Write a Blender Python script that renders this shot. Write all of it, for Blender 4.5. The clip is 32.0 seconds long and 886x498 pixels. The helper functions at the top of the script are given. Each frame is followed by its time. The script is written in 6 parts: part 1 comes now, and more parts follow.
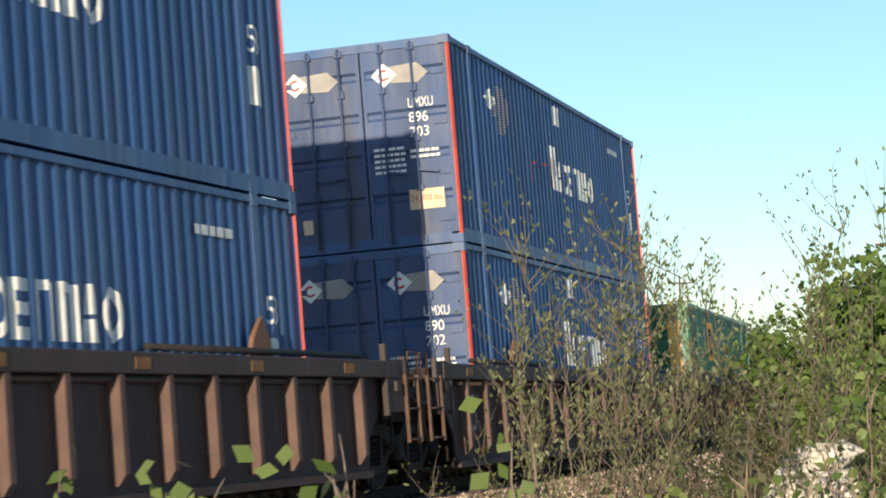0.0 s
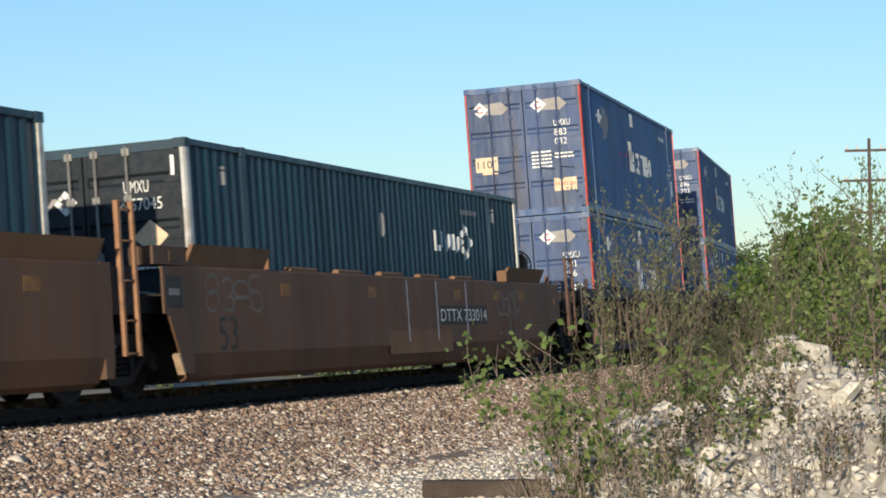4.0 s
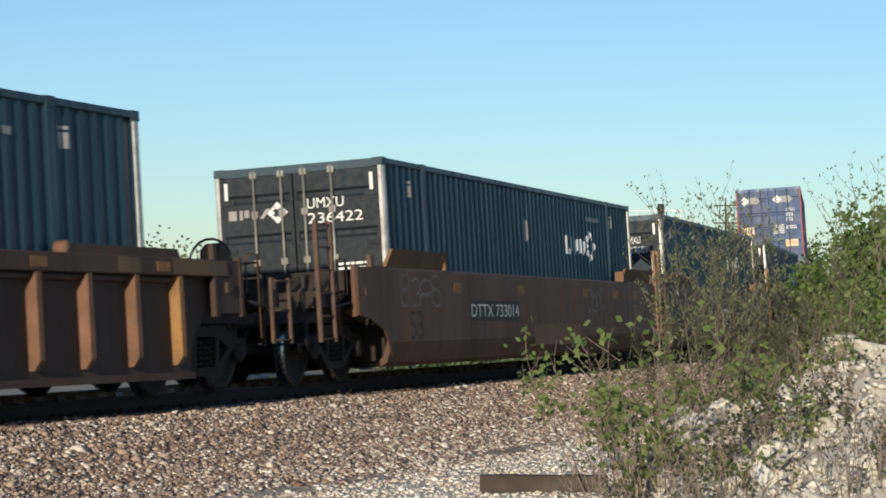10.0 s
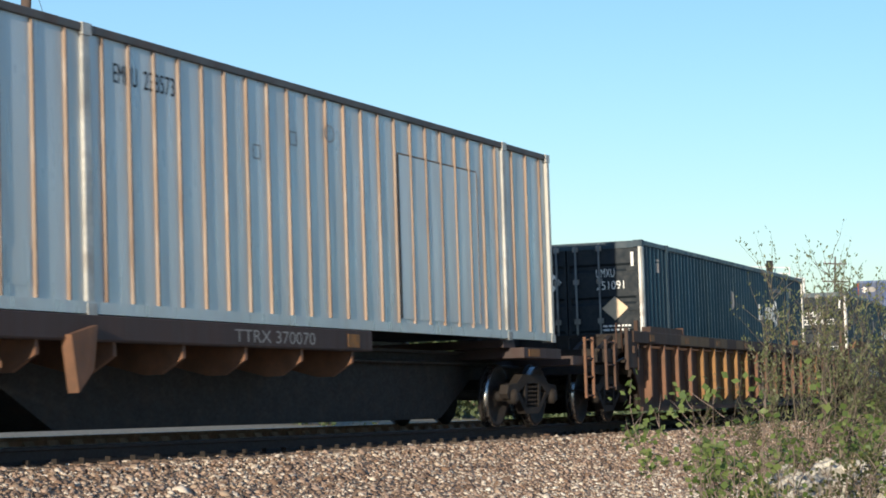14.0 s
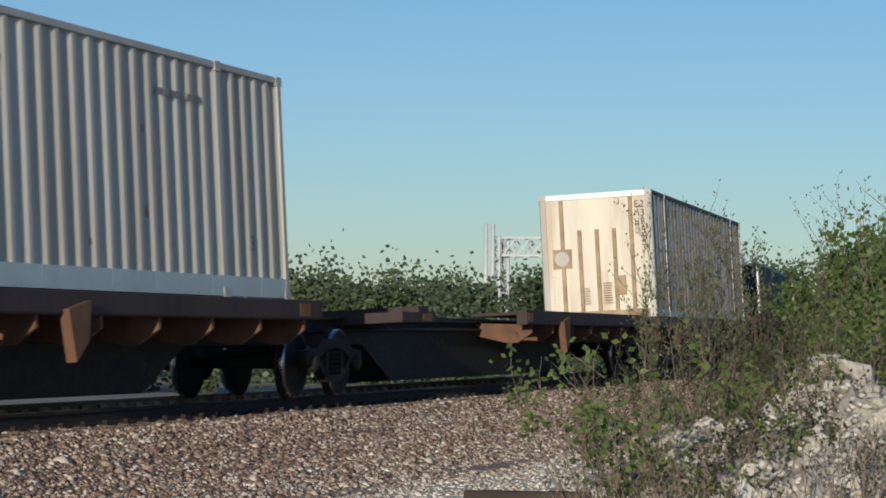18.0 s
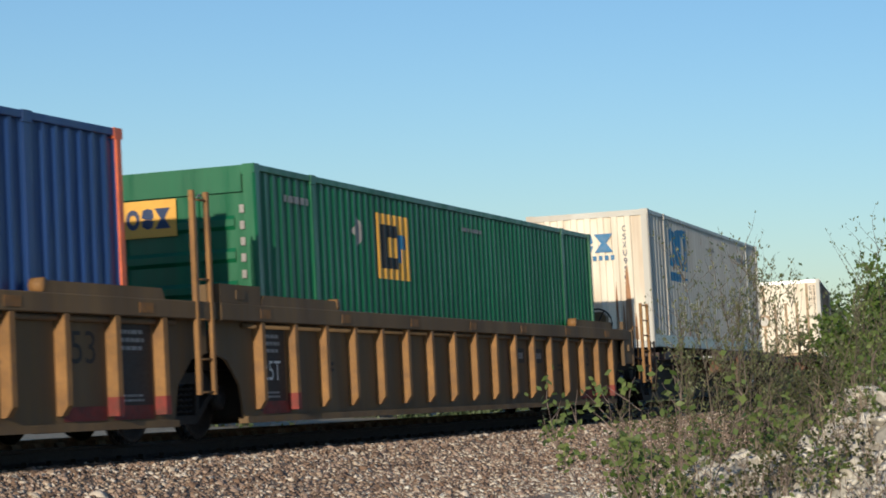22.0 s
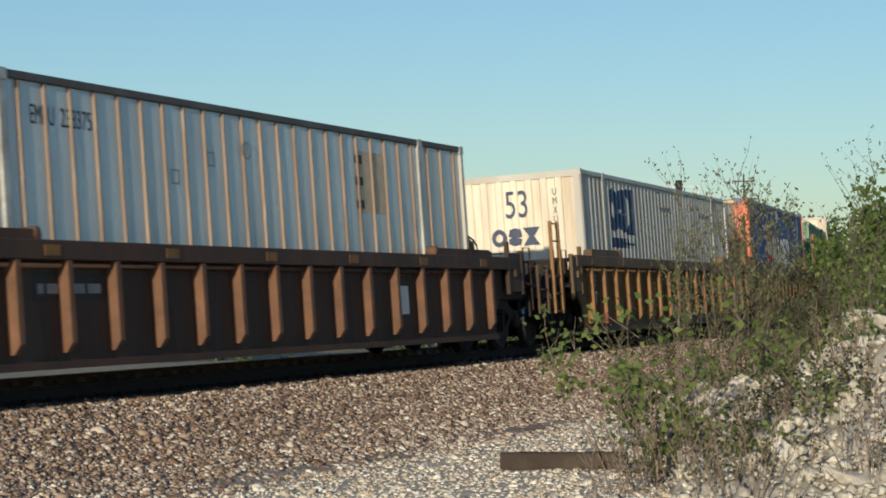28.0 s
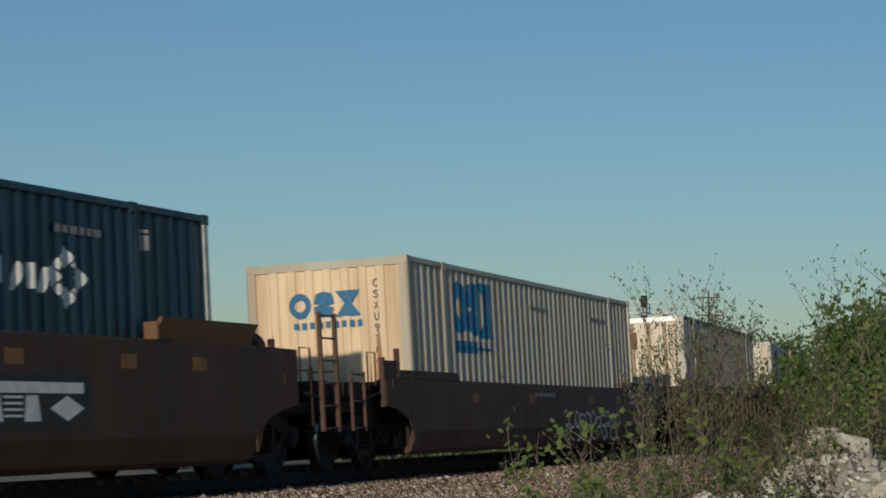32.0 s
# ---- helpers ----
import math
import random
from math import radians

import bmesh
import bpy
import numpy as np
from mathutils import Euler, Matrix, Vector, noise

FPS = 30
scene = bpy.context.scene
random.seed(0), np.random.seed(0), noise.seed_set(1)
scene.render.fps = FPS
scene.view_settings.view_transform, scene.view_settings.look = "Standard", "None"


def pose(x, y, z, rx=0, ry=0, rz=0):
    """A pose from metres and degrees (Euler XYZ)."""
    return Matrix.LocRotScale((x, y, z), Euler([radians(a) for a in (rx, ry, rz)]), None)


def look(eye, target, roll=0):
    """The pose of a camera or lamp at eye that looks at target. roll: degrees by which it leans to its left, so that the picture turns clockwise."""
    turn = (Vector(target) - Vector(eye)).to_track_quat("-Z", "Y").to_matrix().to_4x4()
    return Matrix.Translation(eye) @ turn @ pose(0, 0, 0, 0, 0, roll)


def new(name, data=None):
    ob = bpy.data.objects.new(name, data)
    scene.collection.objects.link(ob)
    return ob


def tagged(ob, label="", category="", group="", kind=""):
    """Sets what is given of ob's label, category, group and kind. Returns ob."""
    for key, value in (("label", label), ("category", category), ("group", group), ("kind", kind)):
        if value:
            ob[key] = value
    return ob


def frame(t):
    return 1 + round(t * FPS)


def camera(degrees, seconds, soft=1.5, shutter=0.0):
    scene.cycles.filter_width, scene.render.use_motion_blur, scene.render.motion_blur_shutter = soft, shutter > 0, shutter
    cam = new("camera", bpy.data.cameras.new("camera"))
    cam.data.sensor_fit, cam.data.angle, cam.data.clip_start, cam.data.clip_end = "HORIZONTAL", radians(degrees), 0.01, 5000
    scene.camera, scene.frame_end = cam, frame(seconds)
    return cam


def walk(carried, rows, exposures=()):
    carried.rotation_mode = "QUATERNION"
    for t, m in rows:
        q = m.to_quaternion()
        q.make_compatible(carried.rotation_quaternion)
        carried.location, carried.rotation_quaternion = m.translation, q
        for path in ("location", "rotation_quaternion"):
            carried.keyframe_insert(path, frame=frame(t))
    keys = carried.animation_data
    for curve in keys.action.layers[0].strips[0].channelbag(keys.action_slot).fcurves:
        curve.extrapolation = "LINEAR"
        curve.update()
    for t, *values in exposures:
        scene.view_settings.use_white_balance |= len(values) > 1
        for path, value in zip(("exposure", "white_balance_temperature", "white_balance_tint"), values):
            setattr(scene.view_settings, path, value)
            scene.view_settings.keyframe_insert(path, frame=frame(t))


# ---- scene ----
# The camera stands beside the curve; at first it comes back from a step nearer.
cam = camera(21.19, 32.0, soft=1.75, shutter=0.2)
# seconds, x, y, z, heading from +y towards +x, tilt up, lean (degrees)
PATH = [
    (0.0, 13.60, -10.37, 1.05, 69.085, 3.779, -1.200),
    (0.5, 11.40, -10.72, 1.00, 69.350, 2.750, -1.200),
    (1.0, 9.40, -11.06, 0.96, 70.319, 2.330, -1.200),
    (1.5, 7.65, -11.62, 0.93, 70.830, 1.930, -0.750),
    (2.0, 6.00, -12.14, 0.92, 71.264, 2.151, -0.242),
    (2.5, 3.60, -12.65, 0.92, 71.850, 2.280, -1.000),
    (3.0, 1.33, -13.13, 0.92, 71.727, 1.874, -0.732),
    (3.5, 0.33, -13.46, 0.92, 69.921, 1.774, -0.794),
    (5.5, 0.00, -13.57, 0.92, 69.173, 1.830, -0.788),
    (6.0, 0.00, -13.57, 0.92, 69.199, 2.408, -1.081),
    (6.5, 0.00, -13.57, 0.92, 68.866, 2.388, -1.784),
    (7.0, 0.00, -13.57, 0.92, 69.017, 2.308, -1.897),
    (7.5, 0.00, -13.57, 0.92, 69.476, 1.307, -1.337),
    (8.0, 0.00, -13.57, 0.92, 68.983, 1.322, -0.757),
    (8.5, 0.00, -13.57, 0.92, 68.207, 1.703, -0.749),
    (9.0, 0.00, -13.57, 0.92, 67.836, 2.333, -0.746),
    (9.5, 0.00, -13.57, 0.92, 68.139, 2.222, -0.303),
    (10.0, 0.00, -13.57, 0.92, 68.085, 1.672, -0.197),
    (10.5, 0.00, -13.57, 0.92, 67.001, 1.211, -0.809),
    (11.0, 0.00, -13.57, 0.92, 65.643, 1.251, -1.164),
    (11.5, 0.00, -13.57, 0.92, 65.901, 1.682, 0.300),
    (12.0, 0.00, -13.57, 0.92, 65.735, 0.828, 0.484),
    (12.5, 0.00, -13.57, 0.92, 65.981, 1.523, 0.300),
    (13.0, 0.00, -13.57, 0.92, 64.883, 2.362, 0.596),
    (13.5, 0.00, -13.57, 0.92, 65.361, 2.431, 1.067),
    (14.0, 0.00, -13.57, 0.92, 65.482, 2.849, 1.382),
    (14.5, 0.00, -13.57, 0.92, 65.897, 2.330, 1.158),
    (15.0, 0.00, -13.57, 0.92, 66.188, 2.986, 0.335),
    (15.5, 0.00, -13.57, 0.92, 65.964, 3.319, 0.005),
    (17.5, 0.00, -13.57, 0.92, 68.263, 2.077, 0.514),
    (18.0, 0.00, -13.57, 0.92, 68.413, 2.041, 0.424),
    (18.5, 0.00, -13.57, 0.92, 67.491, 1.918, 0.583),
    (19.0, 0.00, -13.57, 0.92, 66.700, 1.304, 1.510),
    (19.5, 0.00, -13.57, 0.92, 66.117, 1.430, 1.015),
    (20.0, 0.00, -13.57, 0.92, 66.071, 1.394, 0.939),
    (20.5, 0.00, -13.57, 0.92, 67.112, 1.360, 0.909),
    (21.0, 0.00, -13.57, 0.92, 67.447, 0.923, 1.048),
    (21.5, 0.00, -13.57, 0.92, 67.655, 2.624, 0.572),
    (22.0, 0.00, -13.57, 0.92, 67.559, 2.835, 0.245),
    (22.5, 0.00, -13.57, 0.92, 66.816, 2.495, 0.094),
    (23.0, 0.00, -13.57, 0.92, 66.228, 2.942, -0.111),
    (23.5, 0.00, -13.57, 0.92, 66.781, 2.676, 0.153),
    (24.0, 0.00, -13.57, 0.92, 67.883, 2.621, -0.172),
    (24.5, 0.00, -13.57, 0.92, 67.533, 2.671, -0.405),
    (26.5, 0.00, -13.57, 0.92, 68.538, 3.028, 0.101),
    (27.0, 0.00, -13.57, 0.92, 68.923, 3.707, -1.104),
    (27.5, 0.00, -13.57, 0.92, 68.195, 1.822, -0.982),
    (28.0, 0.00, -13.57, 0.92, 67.638, 1.154, -0.714),
    (28.5, 0.00, -13.57, 0.92, 67.892, 2.748, -0.313),
    (29.0, 0.00, -13.57, 0.92, 68.990, 3.228, -0.692),
    (29.5, 0.00, -13.57, 0.92, 69.204, 3.577, 0.047),
    (30.0, 0.00, -13.57, 0.92, 69.219, 4.122, 0.258),
    (30.5, 0.00, -13.57, 0.92, 68.859, 4.416, 0.554),
    (31.0, 0.00, -13.57, 0.92, 68.322, 4.603, 0.011),
    (31.5, 0.00, -13.57, 0.92, 68.549, 4.400, -0.065),
    (32.0, 0.00, -13.57, 0.92, 68.491, 3.857, 0.171),
]


def eye_pose(x, y, z, heading, tilt, lean):
    a, b = radians(heading), radians(tilt)
    way = Vector((math.sin(a) * math.cos(b), math.cos(a) * math.cos(b), math.sin(b)))
    return look((x, y, z), Vector((x, y, z)) + way, lean)


EXPOSURES = [(t, e + 0.5, k, 9 if t < 26 else 6) for t, e, k in ((0, 0.2, 6000), (1, 0.12, 5850), (2, 0.0, 5750), (3, -0.15, 5650), (9, -0.2, 5600), (10, -0.3, 5600), (11, -0.1, 5600), (12, -0.05, 5600), (13, 0.0, 5700), (14, -0.05, 5600), (15, -0.38, 5500), (15.5, -0.45, 5450), (17.5, -0.8, 5350), (18.5, -0.75, 5400), (19, -0.45, 5700), (20, -0.45, 5600), (21, -0.4, 5650), (22, -0.5, 5550), (23, -0.28, 5600), (24.5, -0.3, 5600), (26.5, -0.9, 5500), (27, -0.97, 5500), (28, -0.58, 5800), (28.5, -0.6, 5750), (29, -0.93, 5600), (29.5, -1.05, 5600), (30, -1.15, 5550), (31, -1.2, 5550), (32, -1.25, 5550))]
walk(cam, [(t, eye_pose(*p)) for t, *p in PATH], EXPOSURES)

# ---- light ----
SUN_AZ, SUN_EL = radians(-171.0), radians(11.0)
SUN_FROM = Vector((math.cos(SUN_AZ) * math.cos(SUN_EL), math.sin(SUN_AZ) * math.cos(SUN_EL), math.sin(SUN_EL)))
world = bpy.data.worlds.new("sky")
scene.world = world
world.use_nodes = True
nt = world.node_tree
sky = nt.nodes.new("ShaderNodeTexSky")
sky.sky_type = "NISHITA"
sky.sun_disc = False
sky.sun_elevation = SUN_EL
sky.sun_rotation = radians(90) - SUN_AZ
sky.air_density, sky.dust_density, sky.ozone_density = 1.0, 0.25, 2.7
nt.nodes["Background"].inputs["Strength"].default_value = 0.11
nt.links.new(sky.outputs[0], nt.nodes["Background"].inputs["Color"])
sun = new("sun", bpy.data.lights.new("sun", "SUN"))
sun.data.energy, sun.data.angle, sun.data.color = 4.4, radians(0.6), (1.0, 0.8, 0.54)
sun.matrix_world = look(SUN_FROM * 50, (0, 0, 0))

# ---- the curve of the track ----
KAPPA, CANT = 0.00217, 0.0597
RADIUS = 1 / KAPPA


def run(t):
    """How far the train has gone along the curve, counted from 16 s."""
    u = (t - 16) / 16
    return 16 * (8.47 * u + 0.822 * u * u - 0.1307 * u ** 3)


def on_curve(s):
    """The pose of the track, leaning into the curve, s metres along it."""
    a = KAPPA * s
    return Matrix.Translation((math.sin(a) * RADIUS, (1 - math.cos(a)) * RADIUS, 0)) @ Matrix.Rotation(a, 4, "Z") @ Matrix.Rotation(-CANT, 4, "X")


TRACK_Z = 0.045


def flat_curve(s):
    """The level bed of the track, s metres along it."""
    a = KAPPA * s
    return Matrix.Translation((math.sin(a) * RADIUS, (1 - math.cos(a)) * RADIUS, TRACK_Z)) @ Matrix.Rotation(a, 4, "Z")


def off_track(x, y):
    return RADIUS - math.hypot(x, y - RADIUS)


# ---- materials ----
def mat(name, base, rough=0.6, metal=0.0, vary=0.25, scale=3.0, dirt=None, dirt_amount=0.35, bump=0.2, bump_scale=60.0, spread=0.0, streak=False):
    """A paint, metal, stone or wood: two scales of variation, stains and fine relief."""
    m = bpy.data.materials.new(name)
    m.use_nodes = True
    n, l = m.node_tree.nodes, m.node_tree.links
    b = n["Principled BSDF"]
    b.inputs["Roughness"].default_value = rough
    b.inputs["Metallic"].default_value = metal
    co = n.new("ShaderNodeTexCoord")
    mp = n.new("ShaderNodeMapping")
    l.new(co.outputs["Object"], mp.inputs["Vector"])
    if streak:
        mp.inputs["Scale"].default_value = (1.0, 1.0, 0.12)
    def noise_tex(sc, detail):
        t = n.new("ShaderNodeTexNoise")
        t.inputs["Scale"].default_value, t.inputs["Detail"].default_value = sc, detail
        l.new(mp.outputs["Vector"], t.inputs["Vector"])
        return t.outputs["Fac"]
    big, fine = noise_tex(scale, 5), noise_tex(scale * 9, 3)
    def ramp(src, lo, hi, a, c):
        r = n.new("ShaderNodeMapRange")
        r.inputs["From Min"].default_value, r.inputs["From Max"].default_value = lo, hi
        r.inputs["To Min"].default_value, r.inputs["To Max"].default_value = a, c
        l.new(src, r.inputs["Value"])
        return r.outputs["Result"]
    def mult(a, c):
        x = n.new("ShaderNodeMath")
        x.operation = "MULTIPLY"
        for i, v in enumerate((a, c)):
            if isinstance(v, float):
                x.inputs[i].default_value = v
            else:
                l.new(v, x.inputs[i])
        return x.outputs[0]
    val = mult(ramp(big, 0.3, 0.7, 1 - vary, 1 + vary), ramp(fine, 0.3, 0.7, 1 - vary * 0.5, 1 + vary * 0.5))
    if spread:
        g = n.new("ShaderNodeNewGeometry")
        val = mult(val, ramp(g.outputs["Random Per Island"], 0, 1, 1 - spread, 1 + spread))
        oi = n.new("ShaderNodeObjectInfo")
        val = mult(val, ramp(oi.outputs["Random"], 0, 1, 1 - spread * 0.4, 1 + spread * 0.4))
    hsv = n.new("ShaderNodeHueSaturation")
    hsv.inputs["Color"].default_value = (*base, 1)
    l.new(val, hsv.inputs["Value"])
    out = hsv.outputs["Color"]
    if dirt:
        mx = n.new("ShaderNodeMix")
        mx.data_type = "RGBA"
        d = noise_tex(scale * 1.7, 8)
        l.new(mult(ramp(d, 0.48, 0.68, 0.0, 1.0), float(dirt_amount)), mx.inputs["Factor"])
        l.new(out, mx.inputs["A"])
        mx.inputs["B"].default_value = (*dirt, 1)
        out = mx.outputs["Result"]
    l.new(out, b.inputs["Base Color"])
    if bump:
        bp = n.new("ShaderNodeBump")
        bp.inputs["Strength"].default_value, bp.inputs["Distance"].default_value = bump, 0.01
        l.new(noise_tex(bump_scale, 4), bp.inputs["Height"])
        l.new(bp.outputs["Normal"], b.inputs["Normal"])
    l.new(ramp(fine, 0.3, 0.7, max(rough - 0.12, 0.05), min(rough + 0.12, 1)), b.inputs["Roughness"])
    return m


def stones_mat(name, colours, rough=0.85):
    """Loose stones, each with a tone of its own."""
    m = bpy.data.materials.new(name)
    m.use_nodes = True
    n, l = m.node_tree.nodes, m.node_tree.links
    b = n["Principled BSDF"]
    b.inputs["Roughness"].default_value = rough
    g = n.new("ShaderNodeNewGeometry")
    cr = n.new("ShaderNodeValToRGB")
    cr.color_ramp.interpolation = "CONSTANT"
    e = cr.color_ramp.elements
    while len(e) < len(colours):
        e.new(0.5)
    for i, c in enumerate(colours):
        e[i].position, e[i].color = i / len(colours), (*c, 1)
    l.new(g.outputs["Random Per Island"], cr.inputs["Fac"])
    co = n.new("ShaderNodeTexCoord")
    t = n.new("ShaderNodeTexNoise")
    t.inputs["Scale"].default_value, t.inputs["Detail"].default_value = 45, 4
    l.new(co.outputs["Object"], t.inputs["Vector"])
    mr = n.new("ShaderNodeMapRange")
    mr.inputs["To Min"].default_value, mr.inputs["To Max"].default_value = 0.65, 1.35
    l.new(t.outputs["Fac"], mr.inputs["Value"])
    hsv = n.new("ShaderNodeHueSaturation")
    l.new(cr.outputs["Color"], hsv.inputs["Color"])
    l.new(mr.outputs["Result"], hsv.inputs["Value"])
    l.new(hsv.outputs["Color"], b.inputs["Base Color"])
    bp = n.new("ShaderNodeBump")
    bp.inputs["Strength"].default_value, bp.inputs["Distance"].default_value = 0.4, 0.01
    l.new(t.outputs["Fac"], bp.inputs["Height"])
    l.new(bp.outputs["Normal"], b.inputs["Normal"])
    return m


def leaf_mat(name, a, c):
    m = bpy.data.materials.new(name)
    m.use_nodes = True
    n, l = m.node_tree.nodes, m.node_tree.links
    b = n["Principled BSDF"]
    b.inputs["Roughness"].default_value = 0.5
    g = n.new("ShaderNodeNewGeometry")
    mx = n.new("ShaderNodeMix")
    mx.data_type = "RGBA"
    mx.inputs["A"].default_value, mx.inputs["B"].default_value = (*a, 1), (*c, 1)
    l.new(g.outputs["Random Per Island"], mx.inputs["Factor"])
    l.new(mx.outputs["Result"], b.inputs["Base Color"])
    tr = n.new("ShaderNodeBsdfTranslucent")
    l.new(mx.outputs["Result"], tr.inputs["Color"])
    ms = n.new("ShaderNodeMixShader")
    ms.inputs[0].default_value = 0.35
    l.new(b.outputs[0], ms.inputs[1])
    l.new(tr.outputs[0], ms.inputs[2])
    l.new(ms.outputs[0], n["Material Output"].inputs["Surface"])
    return m


RUST = (0.12, 0.055, 0.03)
SOOT = (0.035, 0.03, 0.027)
TEAL = mat("dark teal container paint", (0.009, 0.034, 0.056), 0.5, dirt=(0.02, 0.038, 0.048), dirt_amount=0.4, scale=0.9, streak=True)
TEAL_DOOR = mat("dark slate door paint", (0.007, 0.013, 0.019), 0.7, dirt=(0.014, 0.015, 0.016), scale=1.2)
BLUE = mat("faded blue container paint", (0.03, 0.08, 0.21), 0.5, dirt=(0.06, 0.08, 0.12), dirt_amount=0.5, scale=0.8, streak=True)
BLUE_DOOR = mat("faded blue door paint", (0.04, 0.068, 0.15), 0.6, dirt=(0.085, 0.072, 0.06), dirt_amount=0.6, scale=1.3, streak=True)
ROYAL_BLUE = mat("royal blue container paint", (0.016, 0.05, 0.18), 0.45, dirt=(0.04, 0.07, 0.14), scale=0.8, streak=True)
GREEN = mat("bright green container paint", (0.01, 0.115, 0.045), 0.42, dirt=(0.02, 0.09, 0.04), scale=0.8, streak=True)
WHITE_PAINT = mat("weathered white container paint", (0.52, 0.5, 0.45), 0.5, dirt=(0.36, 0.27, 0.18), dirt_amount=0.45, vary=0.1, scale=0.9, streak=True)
ALU = mat("dull aluminium sheet", (0.56, 0.59, 0.59), 0.36, metal=0.25, dirt=(0.45, 0.38, 0.29), dirt_amount=0.3, vary=0.08, scale=0.9, streak=True)
# End panels are lighter than the sides, sunlight mixed into the cream.
END_CREAM = mat("stained sunlit cream end panel", (0.8, 0.72, 0.58), 0.6, dirt=(0.4, 0.25, 0.14), dirt_amount=0.6, vary=0.1, scale=1.4, streak=True)
RUST_STAIN = mat("rust run on white paint", (0.32, 0.17, 0.085), 0.8, dirt=(0.5, 0.38, 0.26), dirt_amount=0.9, vary=0.3, scale=5, bump=0, streak=True)
MAROON = mat("dark maroon car paint", (0.07, 0.03, 0.022), 0.7, dirt=(0.045, 0.026, 0.02), dirt_amount=0.5, scale=0.8, streak=True)
TAN_RIB = mat("tan rusty rib", (0.4, 0.29, 0.18), 0.7, dirt=(0.25, 0.13, 0.06), scale=2.5)
RED = mat("red post paint", (0.5, 0.06, 0.035), 0.5, dirt=(0.2, 0.05, 0.03), scale=2)
ORANGE = mat("orange post paint", (0.62, 0.13, 0.05), 0.5, dirt=(0.4, 0.12, 0.06), scale=2)
SILVER = mat("galvanised post", (0.46, 0.45, 0.42), 0.5, metal=0.3, dirt=RUST, dirt_amount=0.35, scale=2)
ROD = mat("grey lock rod", (0.24, 0.23, 0.21), 0.5, metal=0.3, dirt=RUST, dirt_amount=0.3, scale=3)
POST_TAN = mat("stained side post", (0.25, 0.17, 0.115), 0.55, dirt=(0.13, 0.075, 0.045), dirt_amount=0.6, scale=2, streak=True)
ROOF = mat("dark roof edge", (0.1, 0.1, 0.1), 0.7, dirt=RUST, scale=2)
BROWN = mat("oxide brown car paint", (0.12, 0.056, 0.026), 0.7, vary=0.3, dirt=(0.062, 0.036, 0.022), dirt_amount=0.6, scale=0.6, streak=True)
DEEP_OXIDE = mat("darker oxide brown car paint", (0.062, 0.031, 0.016), 0.75, vary=0.3, dirt=(0.032, 0.02, 0.014), dirt_amount=0.6, scale=0.6, streak=True)
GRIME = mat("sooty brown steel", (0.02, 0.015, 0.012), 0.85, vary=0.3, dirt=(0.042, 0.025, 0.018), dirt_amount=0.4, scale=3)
# Warmer end cream: the low sun's tint is put into the colour.
SUN_CREAM = mat("stained cream end panel in warm sun tone", (0.82, 0.63, 0.42), 0.6, dirt=(0.42, 0.24, 0.12), dirt_amount=0.6, vary=0.1, scale=1.4, streak=True)
CREAM_SIDE = mat("creamy white container paint", (0.52, 0.47, 0.38), 0.55, dirt=(0.36, 0.25, 0.15), dirt_amount=0.5, vary=0.1, scale=0.9, streak=True)
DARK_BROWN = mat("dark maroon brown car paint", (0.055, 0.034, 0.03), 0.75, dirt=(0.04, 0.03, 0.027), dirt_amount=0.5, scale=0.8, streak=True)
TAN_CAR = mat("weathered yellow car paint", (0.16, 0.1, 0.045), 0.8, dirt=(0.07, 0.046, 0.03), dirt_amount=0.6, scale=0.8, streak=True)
# Rib paints are lighter than the plates: the sunlit tone is in the colour.
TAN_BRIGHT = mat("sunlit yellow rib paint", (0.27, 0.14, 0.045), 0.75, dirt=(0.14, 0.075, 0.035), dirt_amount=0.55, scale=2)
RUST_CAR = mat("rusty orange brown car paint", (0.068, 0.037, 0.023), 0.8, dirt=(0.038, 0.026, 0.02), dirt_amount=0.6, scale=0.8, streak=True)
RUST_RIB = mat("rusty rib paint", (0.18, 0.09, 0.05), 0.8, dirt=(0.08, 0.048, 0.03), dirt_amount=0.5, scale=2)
ALU_BRIGHT = mat("bright aluminium sheet", (0.62, 0.63, 0.62), 0.4, metal=0.25, dirt=(0.45, 0.38, 0.3), dirt_amount=0.3, vary=0.08, scale=1.2, streak=True)
OLD_TIMBER = mat("dark old timber", (0.06, 0.044, 0.033), 0.95, dirt=(0.11, 0.09, 0.07), scale=3, bump=0.6)
YELLOW = mat("yellow reflector patch", (0.24, 0.11, 0.025), 0.7, dirt=(0.12, 0.07, 0.035), dirt_amount=0.6, scale=4)
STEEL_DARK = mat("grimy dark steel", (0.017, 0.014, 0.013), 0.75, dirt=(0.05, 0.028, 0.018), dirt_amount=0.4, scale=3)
# Very dark base: the shade under the cars is put into this colour.
TRUCK_MAT = mat("dusty shade-darkened cast steel", (0.02, 0.015, 0.012), 0.85, dirt=(0.034, 0.023, 0.017), scale=4)
TREAD = mat("polished wheel tread", (0.5, 0.48, 0.45), 0.25, metal=1.0, vary=0.1)
RAIL_TOP = mat("worn rail steel", (0.3, 0.26, 0.23), 0.35, metal=0.6, dirt=RUST, dirt_amount=0.5, scale=2)
# Ladder colour holds the orange of low sunlight on it.
LADDER_TAN = mat("sunlit orange ladder paint", (0.3, 0.155, 0.075), 0.75, dirt=(0.13, 0.07, 0.04), dirt_amount=0.5, scale=4)
RECESS = mat("dark brown recessed end plate", (0.05, 0.028, 0.019), 0.8, dirt=(0.1, 0.045, 0.024), dirt_amount=0.5, scale=2)
